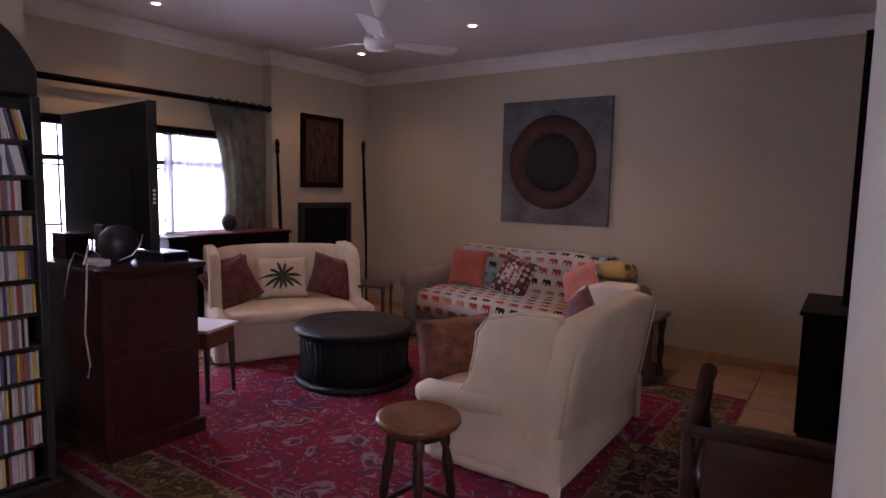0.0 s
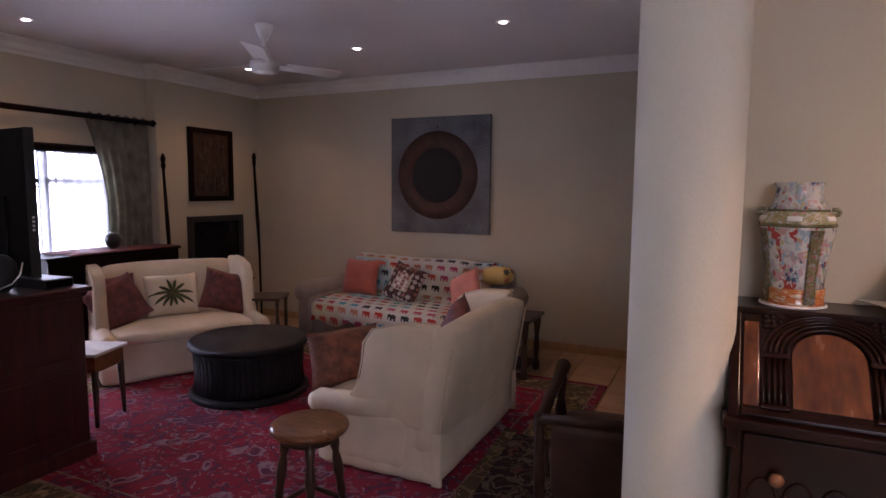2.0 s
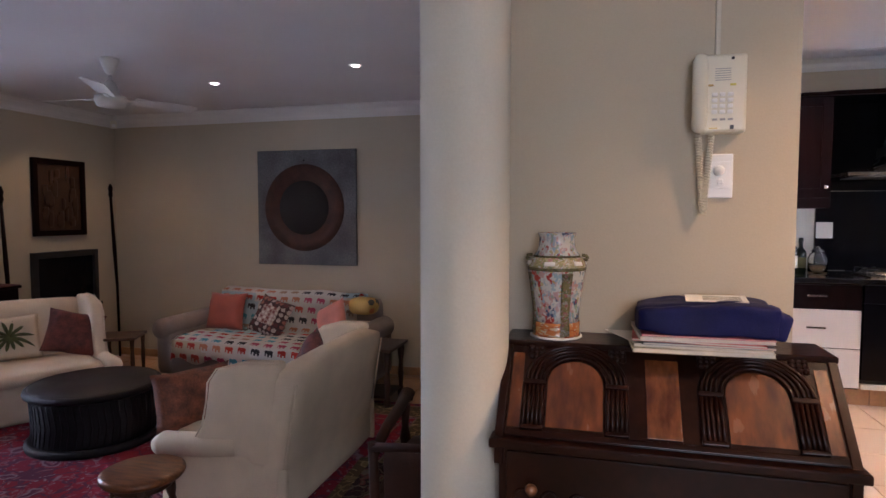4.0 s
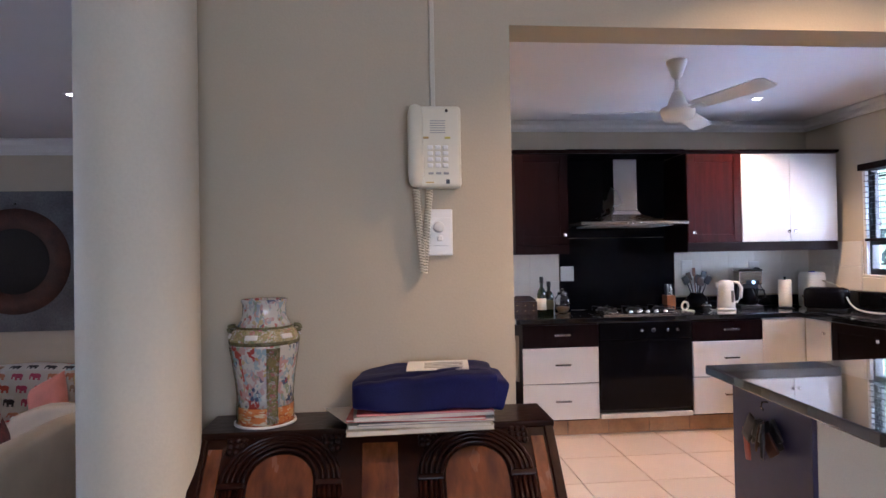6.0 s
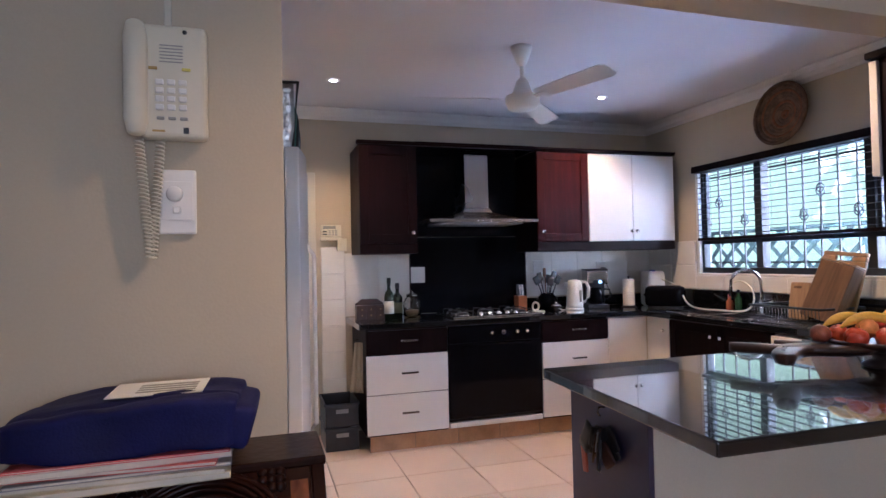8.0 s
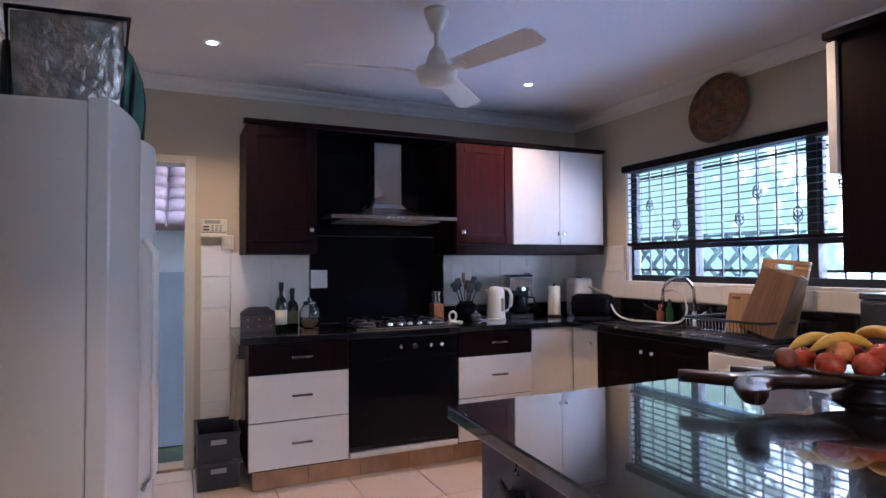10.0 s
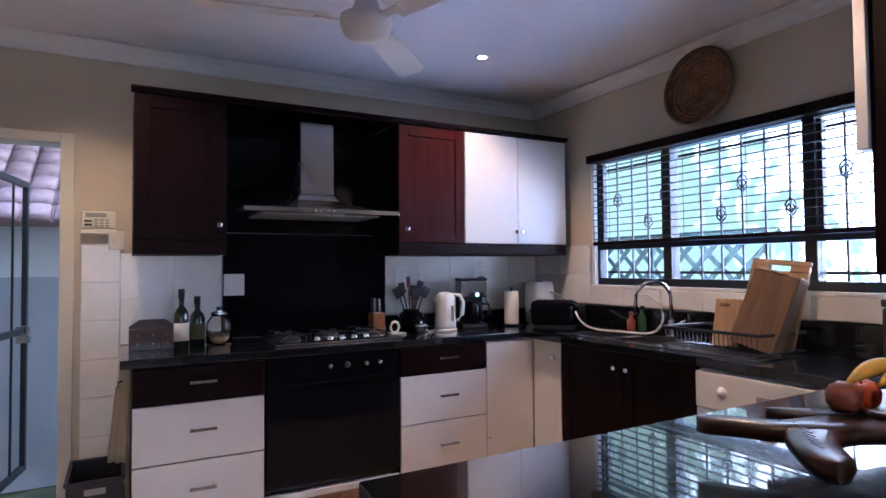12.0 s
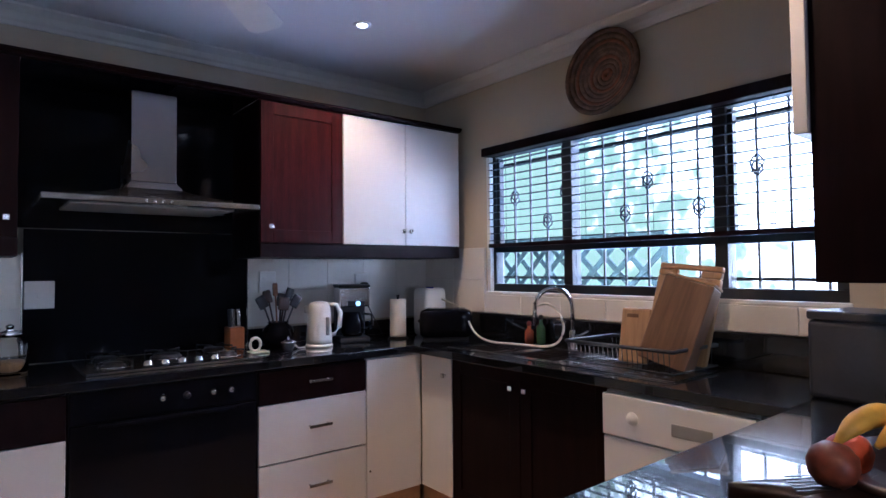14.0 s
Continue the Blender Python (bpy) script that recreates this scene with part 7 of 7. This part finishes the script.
part("cable", tube([(0.06, -0.03, 0.02), (0.13, 0.0, 0.05), (0.15, 0.03, 0.10), (0.12, 0.06, 0.15)], 0.004, 6), WHITEPL, sp_)
bx2 = thing("set_top_box", "low black set-top box under the television", "set-top box", pose(-2.86, 1.98, ZT, 0, 0, 3))
part("case", box(-0.10, 0.15, -0.07, 0.09, 0.0, 0.05, 0.005), BLACK, bx2)
part("front_panel", box(0.1505, 0.153, -0.06, 0.08, 0.008, 0.042), BLACKGLASS, bx2)
wx = thing("adapter_box", "small white plastic adapter box", "adapter", pose(-2.82, 1.66, ZT))
part("case", box(-0.06, 0.06, -0.03, 0.03, 0.0, 0.035, 0.006), WHITEPL, wx)
cbx = thing("wooden_trinket_box", "small reddish wooden box by the window", "box", pose(-3.25, 1.72, ZT))
part("case", box(-0.08, 0.08, -0.06, 0.06, 0, 0.12, 0.006), REDWOOD, cbx)
part("lid", box(-0.085, 0.085, -0.065, 0.065, 0.121, 0.135, 0.005), REDWOOD, cbx)
cn = 0
for pts in ([(-2.80, 1.64, ZT + 0.01), (-2.74, 1.57, ZT + 0.03), (-2.70, 1.545, ZT - 0.10), (-2.72, 1.54, ZT - 0.30), (-2.69, 1.545, ZT - 0.45), (-2.73, 1.55, ZT - 0.52)],
            [(-3.0, 1.70, ZT + 0.02), (-2.93, 1.60, ZT + 0.06), (-2.88, 1.55, ZT + 0.0), (-2.90, 1.53, ZT - 0.15)], [(-2.98, 1.74, ZT + 0.03), (-2.92, 1.66, ZT + 0.09), (-2.86, 1.62, ZT + 0.04), (-2.84, 1.6, ZT + 0.01)]):
    cv = thing("cable", "thin pale cable trailing behind the cabinet", "cable", None, "television cables")
    part("flex", tube(pts, 0.0045, 6), WHITEPL if cn != 1 else GREYPL, cv)
    cn += 1

# rack of discs against the wall end
ct = thing("disc_tower", "tall black disc rack with a rounded crest", "shelf", pose(-2.765, 1.20, FL, 0, 0, 90))
for x0, x1 in ((-0.19, -0.165), (0.145, 0.18)):
    part("upright", box(x0, x1, -0.09, 0.09, 0, 1.72, 0.004), BLACK, ct)
part("back_board", box(-0.165, 0.145, 0.08, 0.09, 0.03, 1.72), BLACK, ct)
part("crest", prism([(-0.19 + 0.37 * i / 12, 1.721 + 0.30 * math.sin(math.pi * (0.08 + 0.84 * i / 12)) ** 0.7) for i in range(13)] + [(0.18, 1.721), (-0.19, 1.721)][::1], 0.16, "y", -0.08, 0.01), BLACK, ct)
part("foot", box(-0.21, 0.20, -0.11, 0.10, 0.0, 0.03, 0.006), BLACK, ct)
CD = bpy.data.materials.new("disc_spine")
CD.use_nodes = True
nt = CD.node_tree
oi, rp = nt.nodes.new("ShaderNodeObjectInfo"), nt.nodes.new("ShaderNodeValToRGB")
rp.color_ramp.interpolation = "CONSTANT"
pal = [(0.50, 0.50, 0.50), (0.10, 0.12, 0.20), (0.55, 0.52, 0.46), (0.03, 0.03, 0.035), (0.40, 0.10, 0.08), (0.60, 0.60, 0.62), (0.18, 0.20, 0.24), (0.60, 0.42, 0.06), (0.45, 0.47, 0.52), (0.30, 0.16, 0.12)]
while len(rp.color_ramp.elements) < len(pal):
    rp.color_ramp.elements.new(0.5)
for i, c in enumerate(pal):
    rp.color_ramp.elements[i].position, rp.color_ramp.elements[i].color = i / len(pal), (*c, 1)
nt.links.new(oi.outputs["Random"], rp.inputs[0])
nt.links.new(rp.outputs[0], nt.nodes["Principled BSDF"].inputs["Base Color"])
nt.nodes["Principled BSDF"].inputs["Roughness"].default_value = 0.25
first = None
for r in range(11):
    zs = 0.055 + r * 0.148
    part("shelf", box(-0.164, 0.144, -0.085, 0.079, zs - 0.018, zs - 0.002, 0.002), BLACK, ct)
    n = 24 if r % 4 else 21
    for k in range(n):
        tilt = 0 if r not in (9, 10) or k < n - 7 else -12
        m_ = pose(-2.765, 1.20, FL, 0, 0, 90) @ pose(-0.157 + k * 0.0121, -0.075 - random.random() * 0.006, zs, 0, tilt, 0)
        if first is None:
            first = tagged(obj("disc_case", box(0.0008, 0.0112, 0, 0.12, 0.0, 0.124, 0.0008, 1), CD), "slim plastic disc case standing in the rack", "disc case", "discs in the rack")
            first.matrix_world = m_
        else:
            copy_thing(first, m_)

# low white table, sideboard, wall pieces
bn = thing("side_table", "low pale-topped side table with dark tapered legs", "table", pose(-3.20, 2.42, FL, 0, 0, 20))
part("tabletop", box(-0.20, 0.20, -0.16, 0.16, 0.455, 0.475, 0.004), WHITE, bn, "pale painted top")
part("apron", box(-0.18, 0.18, -0.14, 0.14, 0.35, 0.454, 0.003), OAK, bn)
for sx in (-1, 1):
    for sy in (-1, 1):
        part("leg", tube([(sx * 0.175, sy * 0.135, 0), (sx * 0.165, sy * 0.125, 0.36)], [0.012, 0.022], 8), DARKOAK, bn)
sd = thing("sideboard", "dark sideboard with a red runner behind the loveseat", "sideboard", pose(-4.36, 3.42, FL, 0, 0, 0))
part("body", box(-0.19, 0.19, -0.60, 0.60, 0.0, 0.92, 0.004), MAHOG, sd)
part("top", box(-0.205, 0.205, -0.62, 0.62, 0.921, 0.945, 0.005), MAHOG, sd)
rn = thing("table_runner", "dusky red woven runner on the sideboard", "runner", pose(-4.36, 3.42, FL + 0.946))
part("cloth", soft_box(-0.21, 0.212, -0.42, 0.60, 0.0, 0.010, 0.003, 0, 0.001), MAROON, rn)
hd_ = thing("dark_ball_ornament", "round dark ornament on the sideboard", "ornament", pose(-4.36, 3.50, FL + 0.957))
part("ball", lathe([(0.03, 0), (0.055, 0.03), (0.068, 0.075), (0.055, 0.12), (0.02, 0.142)], 22), BLACK, hd_)

pt = thing("circle_painting", "large grey canvas with a rust ring and black disc", "painting", pose(-2.107, 5.417, 1.443))
part("canvas", box(-0.54, 0.54, -0.035, 0.0, -0.575, 0.575, 0.003), mat("grey_canvas", (0.155, 0.16, 0.165), 0.75, var=0.35, scale=3.5, bump=0.3, bscale=60, second=(0.075, 0.072, 0.078)), pt)
RUSTRING = mat("rust_paint", (0.075, 0.030, 0.02), 0.75, var=0.25, scale=9, bump=0.3, bscale=70)
part("rust_ring", moved(lathe([(0.435, 0), (0.435, 0.004), (0.27, 0.0045), (0.27, 0)], 64), pose(-0.02, -0.0355, 0.0, 90)), RUSTRING, pt, "rust brown painted ring")
part("black_disc", moved(lathe([(0.272, 0.0), (0.270, 0.006), (0.01, 0.0065)], 56), pose(-0.02, -0.0357, 0.0, 90)), mat("black_paint", (0.010, 0.008, 0.010), 0.7, var=0.2, scale=8, bump=0.2), pt, "matt black painted disc")
part("nail_head", moved(lathe([(0.012, 0), (0.010, 0.003)], 10), pose(-0.02, -0.0355, 0.47, 90)), DARKMETAL, pt)

mk = thing("wall_carving", "dark carved wooden relief panel in a frame", "wall panel", pose(-4.448, 4.70, 1.54, 0, 0, 90))
for x0, x1, z0, z1 in ((-0.295, -0.24, -0.375, 0.375), (0.24, 0.295, -0.375, 0.375), (-0.24, 0.24, 0.32, 0.375), (-0.24, 0.24, -0.375, -0.32)):
    part("frame_bar", box(x0, x1, -0.035, 0, z0, z1, 0.006), MAHOG, mk)
part("ground_board", box(-0.24, 0.24, -0.014, 0, -0.32, 0.32), DARKOAK, mk)
rng = random.Random(4)
for k in range(26):
    x, z = rng.uniform(-0.18, 0.18), rng.uniform(-0.27, 0.27)
    part("relief", soft_box(x - rng.uniform(0.015, 0.04), x + rng.uniform(0.015, 0.04), -0.028, -0.012, z - rng.uniform(0.03, 0.09), z + rng.uniform(0.03, 0.09), 0.010, 0, 0.003, 3), DARKOAK, mk)
fp = thing("fireplace", "black steel built-in fireplace box in the chimney breast", "fireplace", pose(-4.449, 4.74, 0.48, 0, 0, 90))
for x0, x1, z0, z1 in ((-0.37, -0.32, -0.66, 0.53), (0.32, 0.37, -0.66, 0.53), (-0.32, 0.32, 0.47, 0.53)):
    part("surround", box(x0, x1, -0.05, 0, z0, z1, 0.004), BLACK, fp)
part("firebox", box(-0.32, 0.32, -0.02, 0, -0.66, 0.47), BLACKGLASS, fp)
part("hearth_shelf", box(-0.36, 0.36, -0.10, -0.051, -0.05, -0.02, 0.003), BLACK, fp)
for y, x, z1 in ((4.085, -4.38, 1.66), (5.33, -4.40, 1.75)):
    sr_ = thing("carved_staff", "tall dark carved wooden staff leaning on the wall", "staff", pose(x, y, FL), "carved staffs")
    H = z1 - FL
    part("shaft", tube([(0.03, 0, 0), (0.02, 0, H * 0.4), (0, 0, H * 0.6), (-0.03, 0, H * 0.9)], [0.012, 0.014, 0.020, 0.013], 8), MAHOG, sr_)
    part("head", lathe([(0.014, 0), (0.024, 0.03), (0.018, 0.07), (0.026, 0.10), (0.010, 0.15)], 12, (-0.03, 0, H * 0.9)), MAHOG, sr_)

ms = thing("alarm_sensor", "small ivory alarm sensor high in the lounge corner", "sensor", pose(-4.40, 5.37, 2.31, 0, 0, 45))
part("case", prism([(-0.03, 0.0), (0.03, 0.0), (0.032, 0.07), (0.018, 0.085), (-0.018, 0.085), (-0.032, 0.07)], 0.04, "y", -0.02, 0.005), CREAMPL, ms)
part("lens", soft_box(-0.02, 0.02, -0.026, -0.0205, 0.012, 0.045, 0.003, 0, 0, 3), WHITEPL, ms, "domed white lens")

# ---- lounge window ----
w2 = solid("window_2", join(box(WX - 0.10, WX - 0.03, 1.95, 3.68, 1.59, 1.66, 0.004), box(WX - 0.10, WX - 0.03, 1.95, 3.68, 0.02, 0.09, 0.004), box(WX - 0.10, WX - 0.03, 1.95, 2.02, 0.09, 1.59, 0.004), box(WX - 0.10, WX - 0.03, 3.61, 3.68, 0.09, 1.59, 0.004)),
           MAHOG, "tall dark timber lounge window", "window")
for y in (2.52, 3.10):
    part("mullion", box(WX - 0.095, WX - 0.035, y - 0.03, y + 0.03, 0.09, 1.59, 0.004), DARKMETAL, w2)
part("transom", box(WX - 0.09, WX - 0.04, 2.02, 3.61, 1.33, 1.37, 0.003), DARKMETAL, w2)
for a, b in ((2.02, 2.49), (2.55, 3.07), (3.13, 3.61)):
    p = part("pane", box(WX - 0.068, WX - 0.064, a, b, 0.09, 1.59), GLASS, w2)
    p.visible_shadow = False
lb = thing("burglar_bars", "dark steel burglar bars outside the lounge window", "burglar bars")
for k in range(15):
    part("bar", box(WX - 0.137, WX - 0.123, 2.05 + k * 0.108, 2.063 + k * 0.108, 0.03, 1.65), DARKMETAL, lb)
for z in (0.25, 0.85, 1.30):
    part("cross_bar", box(WX - 0.145, WX - 0.136, 1.97, 3.66, z - 0.008, z + 0.008), DARKMETAL, lb)
rd = thing("curtain_rod", "long dark wooden curtain rod", "curtain rod")
part("pole", tube([(WX + 0.09, 1.62, 1.905), (WX + 0.09, 4.02, 1.905)], 0.024, 14), MAHOG, rd)
part("finial", moved(lathe([(0.024, 0), (0.034, 0.02), (0.030, 0.05), (0.01, 0.07)], 16), pose(WX + 0.09, 4.02, 1.905, -90)), MAHOG, rd)
for y in (2.0, 3.0, 3.92):
    part("bracket", box(WX, WX + 0.09, y - 0.012, y + 0.012, 1.89, 1.92, 0.003), MAHOG, rd)
bb = thing("blind_head", "dark rolled blind along the window top", "blind")
part("roll", tube([(WX + 0.02, 1.93, 1.62), (WX + 0.02, 3.70, 1.62)], 0.035, 12), MAHOG, bb)


def drape(label, y0, y1, x, z0, z1, material, pinch, name="curtain"):
    t = thing(name, label, "curtain")
    bm = bmesh.new()
    n, mz = 60, 14
    g = []
    for i in range(n + 1):
        f = i / n
        row = []
        for j in range(mz + 1):
            h = j / mz
            z = z0 + (z1 - z0) * h
            wdt = 1 - pinch * math.sin(math.pi * min(1, (1 - h) * 1.25)) * 0.55
            y = y1 - (y1 - y0) * (1 - f) * wdt
            row.append(bm.verts.new((x + 0.028 * math.sin(f * 38 + 0.7 * math.sin(h * 3)) * (0.5 + 0.5 * (1 - h)), y, z)))
        g.append(row)
    for i in range(n):
        for j in range(mz):
            q = bm.faces.new((g[i][j], g[i + 1][j], g[i + 1][j + 1], g[i][j + 1]))
            q.smooth = True
    bmesh.ops.solidify(bm, geom=list(bm.faces), thickness=0.003)
    part("cloth", bm, material, t)
    for k in range(7):
        yy = y0 + (y1 - y0) * (k + 0.5) / 7
        part("curtain_ring", tube([(x + 0.034 * math.cos(a), yy, 1.905 + 0.034 * math.sin(a)) for a in [q * math.pi / 8 for q in range(16)]], 0.004, 5, True), MAHOG, t)
    return t


drape("sage green patterned curtain drawn to one side", 3.38, 3.98, WX + 0.09, FL + 0.02, 1.88, CURTAIN, 0.5)
sc = thing("sheer_curtain", "white sheer curtain hanging over the window", "curtain")
bm = bmesh.new()
g = [[bm.verts.new((WX + 0.012 + 0.012 * math.sin(i * 0.9), 3.02 + 0.60 * i / 50, 0.02 + 1.56 * j / 4)) for j in range(5)] for i in range(51)]
for i in range(50):
    for j in range(4):
        f = bm.faces.new((g[i][j], g[i + 1][j], g[i + 1][j + 1], g[i][j + 1]))
        f.smooth = True
part("cloth", bm, SHEER, sc)


# ---- rug ----
def rug_mat(name, ground, a, b, c, scale):
    """Wool pile with scrolling vine outlines, blossoms and worn patches."""
    m = bpy.data.materials.new(name)
    m.use_nodes = True
    nt = m.node_tree
    L = nt.links.new
    bs = nt.nodes["Principled BSDF"]
    tc = nt.nodes.new("ShaderNodeTexCoord")
    nz = nt.nodes.new("ShaderNodeTexNoise")
    nz.inputs["Scale"].default_value, nz.inputs["Detail"].default_value = scale * 0.9, 2
    L(tc.outputs["Object"], nz.inputs["Vector"])
    mx = nt.nodes.new("ShaderNodeVectorMath")
    mx.operation = "MULTIPLY_ADD"
    mx.inputs[1].default_value = (0.26, 0.26, 0)
    L(nz.outputs["Color"], mx.inputs[0])
    L(tc.outputs["Object"], mx.inputs[2])

    def layer(kind, sc, lo, hi, prev, colour, feature=None):
        v = nt.nodes.new("ShaderNodeTexVoronoi")
        v.inputs["Scale"].default_value = sc
        if feature:
            v.feature = feature
        L(mx.outputs[0], v.inputs["Vector"])
        r = nt.nodes.new("ShaderNodeMapRange")
        r.inputs[1].default_value, r.inputs[2].default_value = lo, hi
        L(v.outputs["Distance"], r.inputs[0])
        k = nt.nodes.new("ShaderNodeMix")
        k.data_type = "RGBA"
        L(r.outputs[0], k.inputs[0])
        if isinstance(prev, tuple):
            k.inputs[6].default_value = (*prev, 1)
        else:
            L(prev, k.inputs[6])
        k.inputs[7].default_value = (*colour, 1)
        return k.outputs[2]

    o = layer("vine", scale, 0.07, 0.03, ground, a, "DISTANCE_TO_EDGE")
    o = layer("bloom", scale * 0.75, 0.34, 0.27, o, b)
    o = layer("petal", scale * 0.75, 0.25, 0.20, o, a)
    o = layer("heart", scale * 0.75, 0.13, 0.08, o, c)
    o = layer("leaf", scale * 2.3, 0.32, 0.22, o, c)
    o = layer("vein", scale * 2.3, 0.17, 0.10, o, ground)
    o = layer("bud", scale * 3.6, 0.24, 0.16, o, b)
    big = nt.nodes.new("ShaderNodeTexNoise")
    big.inputs["Scale"].default_value, big.inputs["Detail"].default_value = 1.6, 4
    L(tc.outputs["Object"], big.inputs["Vector"])
    mr = nt.nodes.new("ShaderNodeMapRange")
    mr.inputs[3].default_value, mr.inputs[4].default_value = 0.7, 1.25
    L(big.outputs["Fac"], mr.inputs[0])
    sc_ = nt.nodes.new("ShaderNodeVectorMath")
    sc_.operation = "SCALE"
    L(o, sc_.inputs[0])
    L(mr.outputs[0], sc_.inputs[3])
    L(sc_.outputs[0], bs.inputs["Base Color"])
    bs.inputs["Roughness"].default_value, bs.inputs["Specular IOR Level"].default_value = 0.95, 0.15
    pile = nt.nodes.new("ShaderNodeTexNoise")
    pile.inputs["Scale"].default_value = 260
    L(tc.outputs["Object"], pile.inputs["Vector"])
    bp = nt.nodes.new("ShaderNodeBump")
    bp.inputs["Strength"].default_value, bp.inputs["Distance"].default_value = 0.35, 0.01
    L(pile.outputs["Fac"], bp.inputs["Height"])
    L(bp.outputs[0], bs.inputs["Normal"])
    return m


RUGRED = rug_mat("rug_red_field", (0.225, 0.017, 0.038), (0.105, 0.028, 0.060), (0.27, 0.19, 0.22), (0.25, 0.095, 0.12), 7.0)
RUGBORD = rug_mat("rug_olive_border", (0.10, 0.070, 0.04), (0.22, 0.16, 0.08), (0.36, 0.27, 0.14), (0.05, 0.05, 0.03), 8)
RUGDARK = rug_mat("rug_dark_border", (0.030, 0.018, 0.024), (0.16, 0.13, 0.10), (0.15, 0.05, 0.05), (0.10, 0.09, 0.06), 9)
RUGEDGE = mat("rug_edge_stripe", (0.28, 0.19, 0.13), 0.95, var=0.3, scale=30, bump=0.3, bscale=200)
rug = thing("persian_rug", "large red floral wool rug with an olive border", "rug", pose(-2.10, 3.02, FL, 0, 0, 0))
RX, RY = 1.82, 1.54


def frame_band(o, i, z, name, material):
    for x0, x1, y0, y1 in ((-RX + o, RX - o, -RY + o, -RY + i), (-RX + o, RX - o, RY - i, RY - o), (-RX + o, -RX + i, -RY + i, RY - i), (RX - i, RX - o, -RY + i, RY - i)):
        part(name, box(x0, x1, y0, y1, 0.001, z), material, rug)


frame_band(0.0, 0.06, 0.010, "edge_band", RUGRED)
frame_band(0.06, 0.075, 0.011, "stripe", RUGEDGE)
frame_band(0.075, 0.30, 0.010, "main_border", RUGBORD)
frame_band(0.30, 0.315, 0.011, "stripe", RUGEDGE)
frame_band(0.315, 0.40, 0.010, "inner_border", RUGRED)
frame_band(0.40, 0.41, 0.011, "stripe", RUGEDGE)
part("field", box(-RX + 0.41, RX - 0.41, -RY + 0.41, RY - 0.41, 0.001, 0.010), RUGRED, rug)
r2 = thing("small_dark_rug", "small dark patterned rug behind the loveseat", "rug", pose(-0.36, 2.45, FL + 0.012, 0, 0, 3))
part("field", box(-0.22, 0.22, -0.95, 0.95, 0.0, 0.006), RUGDARK, r2)
for s in (-1, 1):
    part("border", box(s * 0.26 - 0.04, s * 0.26 + 0.04, -1.0, 1.0, 0.0, 0.006), RUGBORD, r2)

# ---- outside ----
solid("ground", join(box(-60, -4.75, -60, 60, -0.45, -0.40), box(4.98, 60, -60, 60, -0.45, -0.40), box(-4.75, 4.98, 5.6, 60, -0.45, -0.21), box(-4.75, 4.98, -60, -2.4, -0.45, -0.40)), GRASS, "grassy ground round the house", "ground")
solid("garden_backdrop", box(9.0, 9.1, -8, 16, -0.4, 9), GARDEN, "glowing far garden backdrop beyond the kitchen window", "backdrop")
solid("street_backdrop", box(-8.6, -8.5, -6, 12, -0.4, 8), STREET, "glowing far street backdrop beyond the lounge window", "backdrop")
# unseen glowing panel, added behind the passage opening
solid("passage_backdrop", box(-6, 8, -7.1, -7.0, -0.4, 8), STREET, "glowing backdrop added beyond the unseen passage opening", "backdrop")
lt = thing("lattice_fence", "diagonal timber lattice fence in the garden", "fence", pose(6.5, 7.15, -0.4))
for y in (-2.6, -1.4, -0.2, 1.0, 2.2):
    part("post", box(-0.03, 0.03, y - 0.03, y + 0.03, 0, 2.0, 0.004), LATTICE, lt)
for z in (1.40, 2.03):
    part("rail", box(-0.02, 0.02, -2.6, 2.2, z - 0.02, z + 0.02, 0.003), LATTICE, lt)
for k in range(19):
    for s in (-1, 1):
        part("lath", moved(box(-0.006, 0.006, -0.42, 0.42, -0.024, 0.024), pose(s * 0.008, -2.4 + k * 0.25, 1.72, 45 * s)), LATTICE, lt)


# ---- laid floor tiles ----
def tiles(parent, x0, x1, y0, y1, s, z, material, skip=None):
    base = None
    nx, ny = math.ceil((x1 - x0) / s), math.ceil((y1 - y0) / s)
    for i in range(nx):
        for j in range(ny):
            a, b = x0 + i * s, y0 + j * s
            w, h = min(s, x1 - a), min(s, y1 - b)
            if w < 0.03 or h < 0.03:
                continue
            full = w > s - 1e-6 and h > s - 1e-6
            if full and base is not None:
                o = base.copy()
                scene.collection.objects.link(o)
                o.location = (a, b, z)
            else:
                o = part("tile", box(0.003, w - 0.003, 0.003, h - 0.003, -0.012, 0, 0.003, 1), material, parent)
                o.location = (a, b, z)
                if full:
                    base = o


DARKTILE = mat("dark_timber_floor", (0.055, 0.026, 0.016), 0.45, var=0.3, scale=6, bump=0.05, rand=0.2)
fk = bpy.data.objects["floor_kitchen"]
fl_ = bpy.data.objects["floor_lounge"]
tiles(fk, 0.752, 4.30, 2.05, 5.42, 0.45, 0.0, TILE)
tiles(fk, 0.22, 4.80, 1.452, 2.05, 0.45, 0.0, TILE)
tiles(fk, -1.196, 4.79, -2.19, 1.39, 0.45, 0.0, TILE)
tiles(fl_, -2.84, -1.26, -0.6, 1.45, 0.33, FL, DARKTILE)
tiles(fl_, -0.6, 0.62, 1.46, 5.41, 0.33, FL, TERRA)
tiles(fl_, -4.44, -0.6, 4.30, 5.41, 0.33, FL, TERRA)
tiles(fl_, -4.56, -3.78, 1.56, 4.0, 0.33, FL, TERRA)
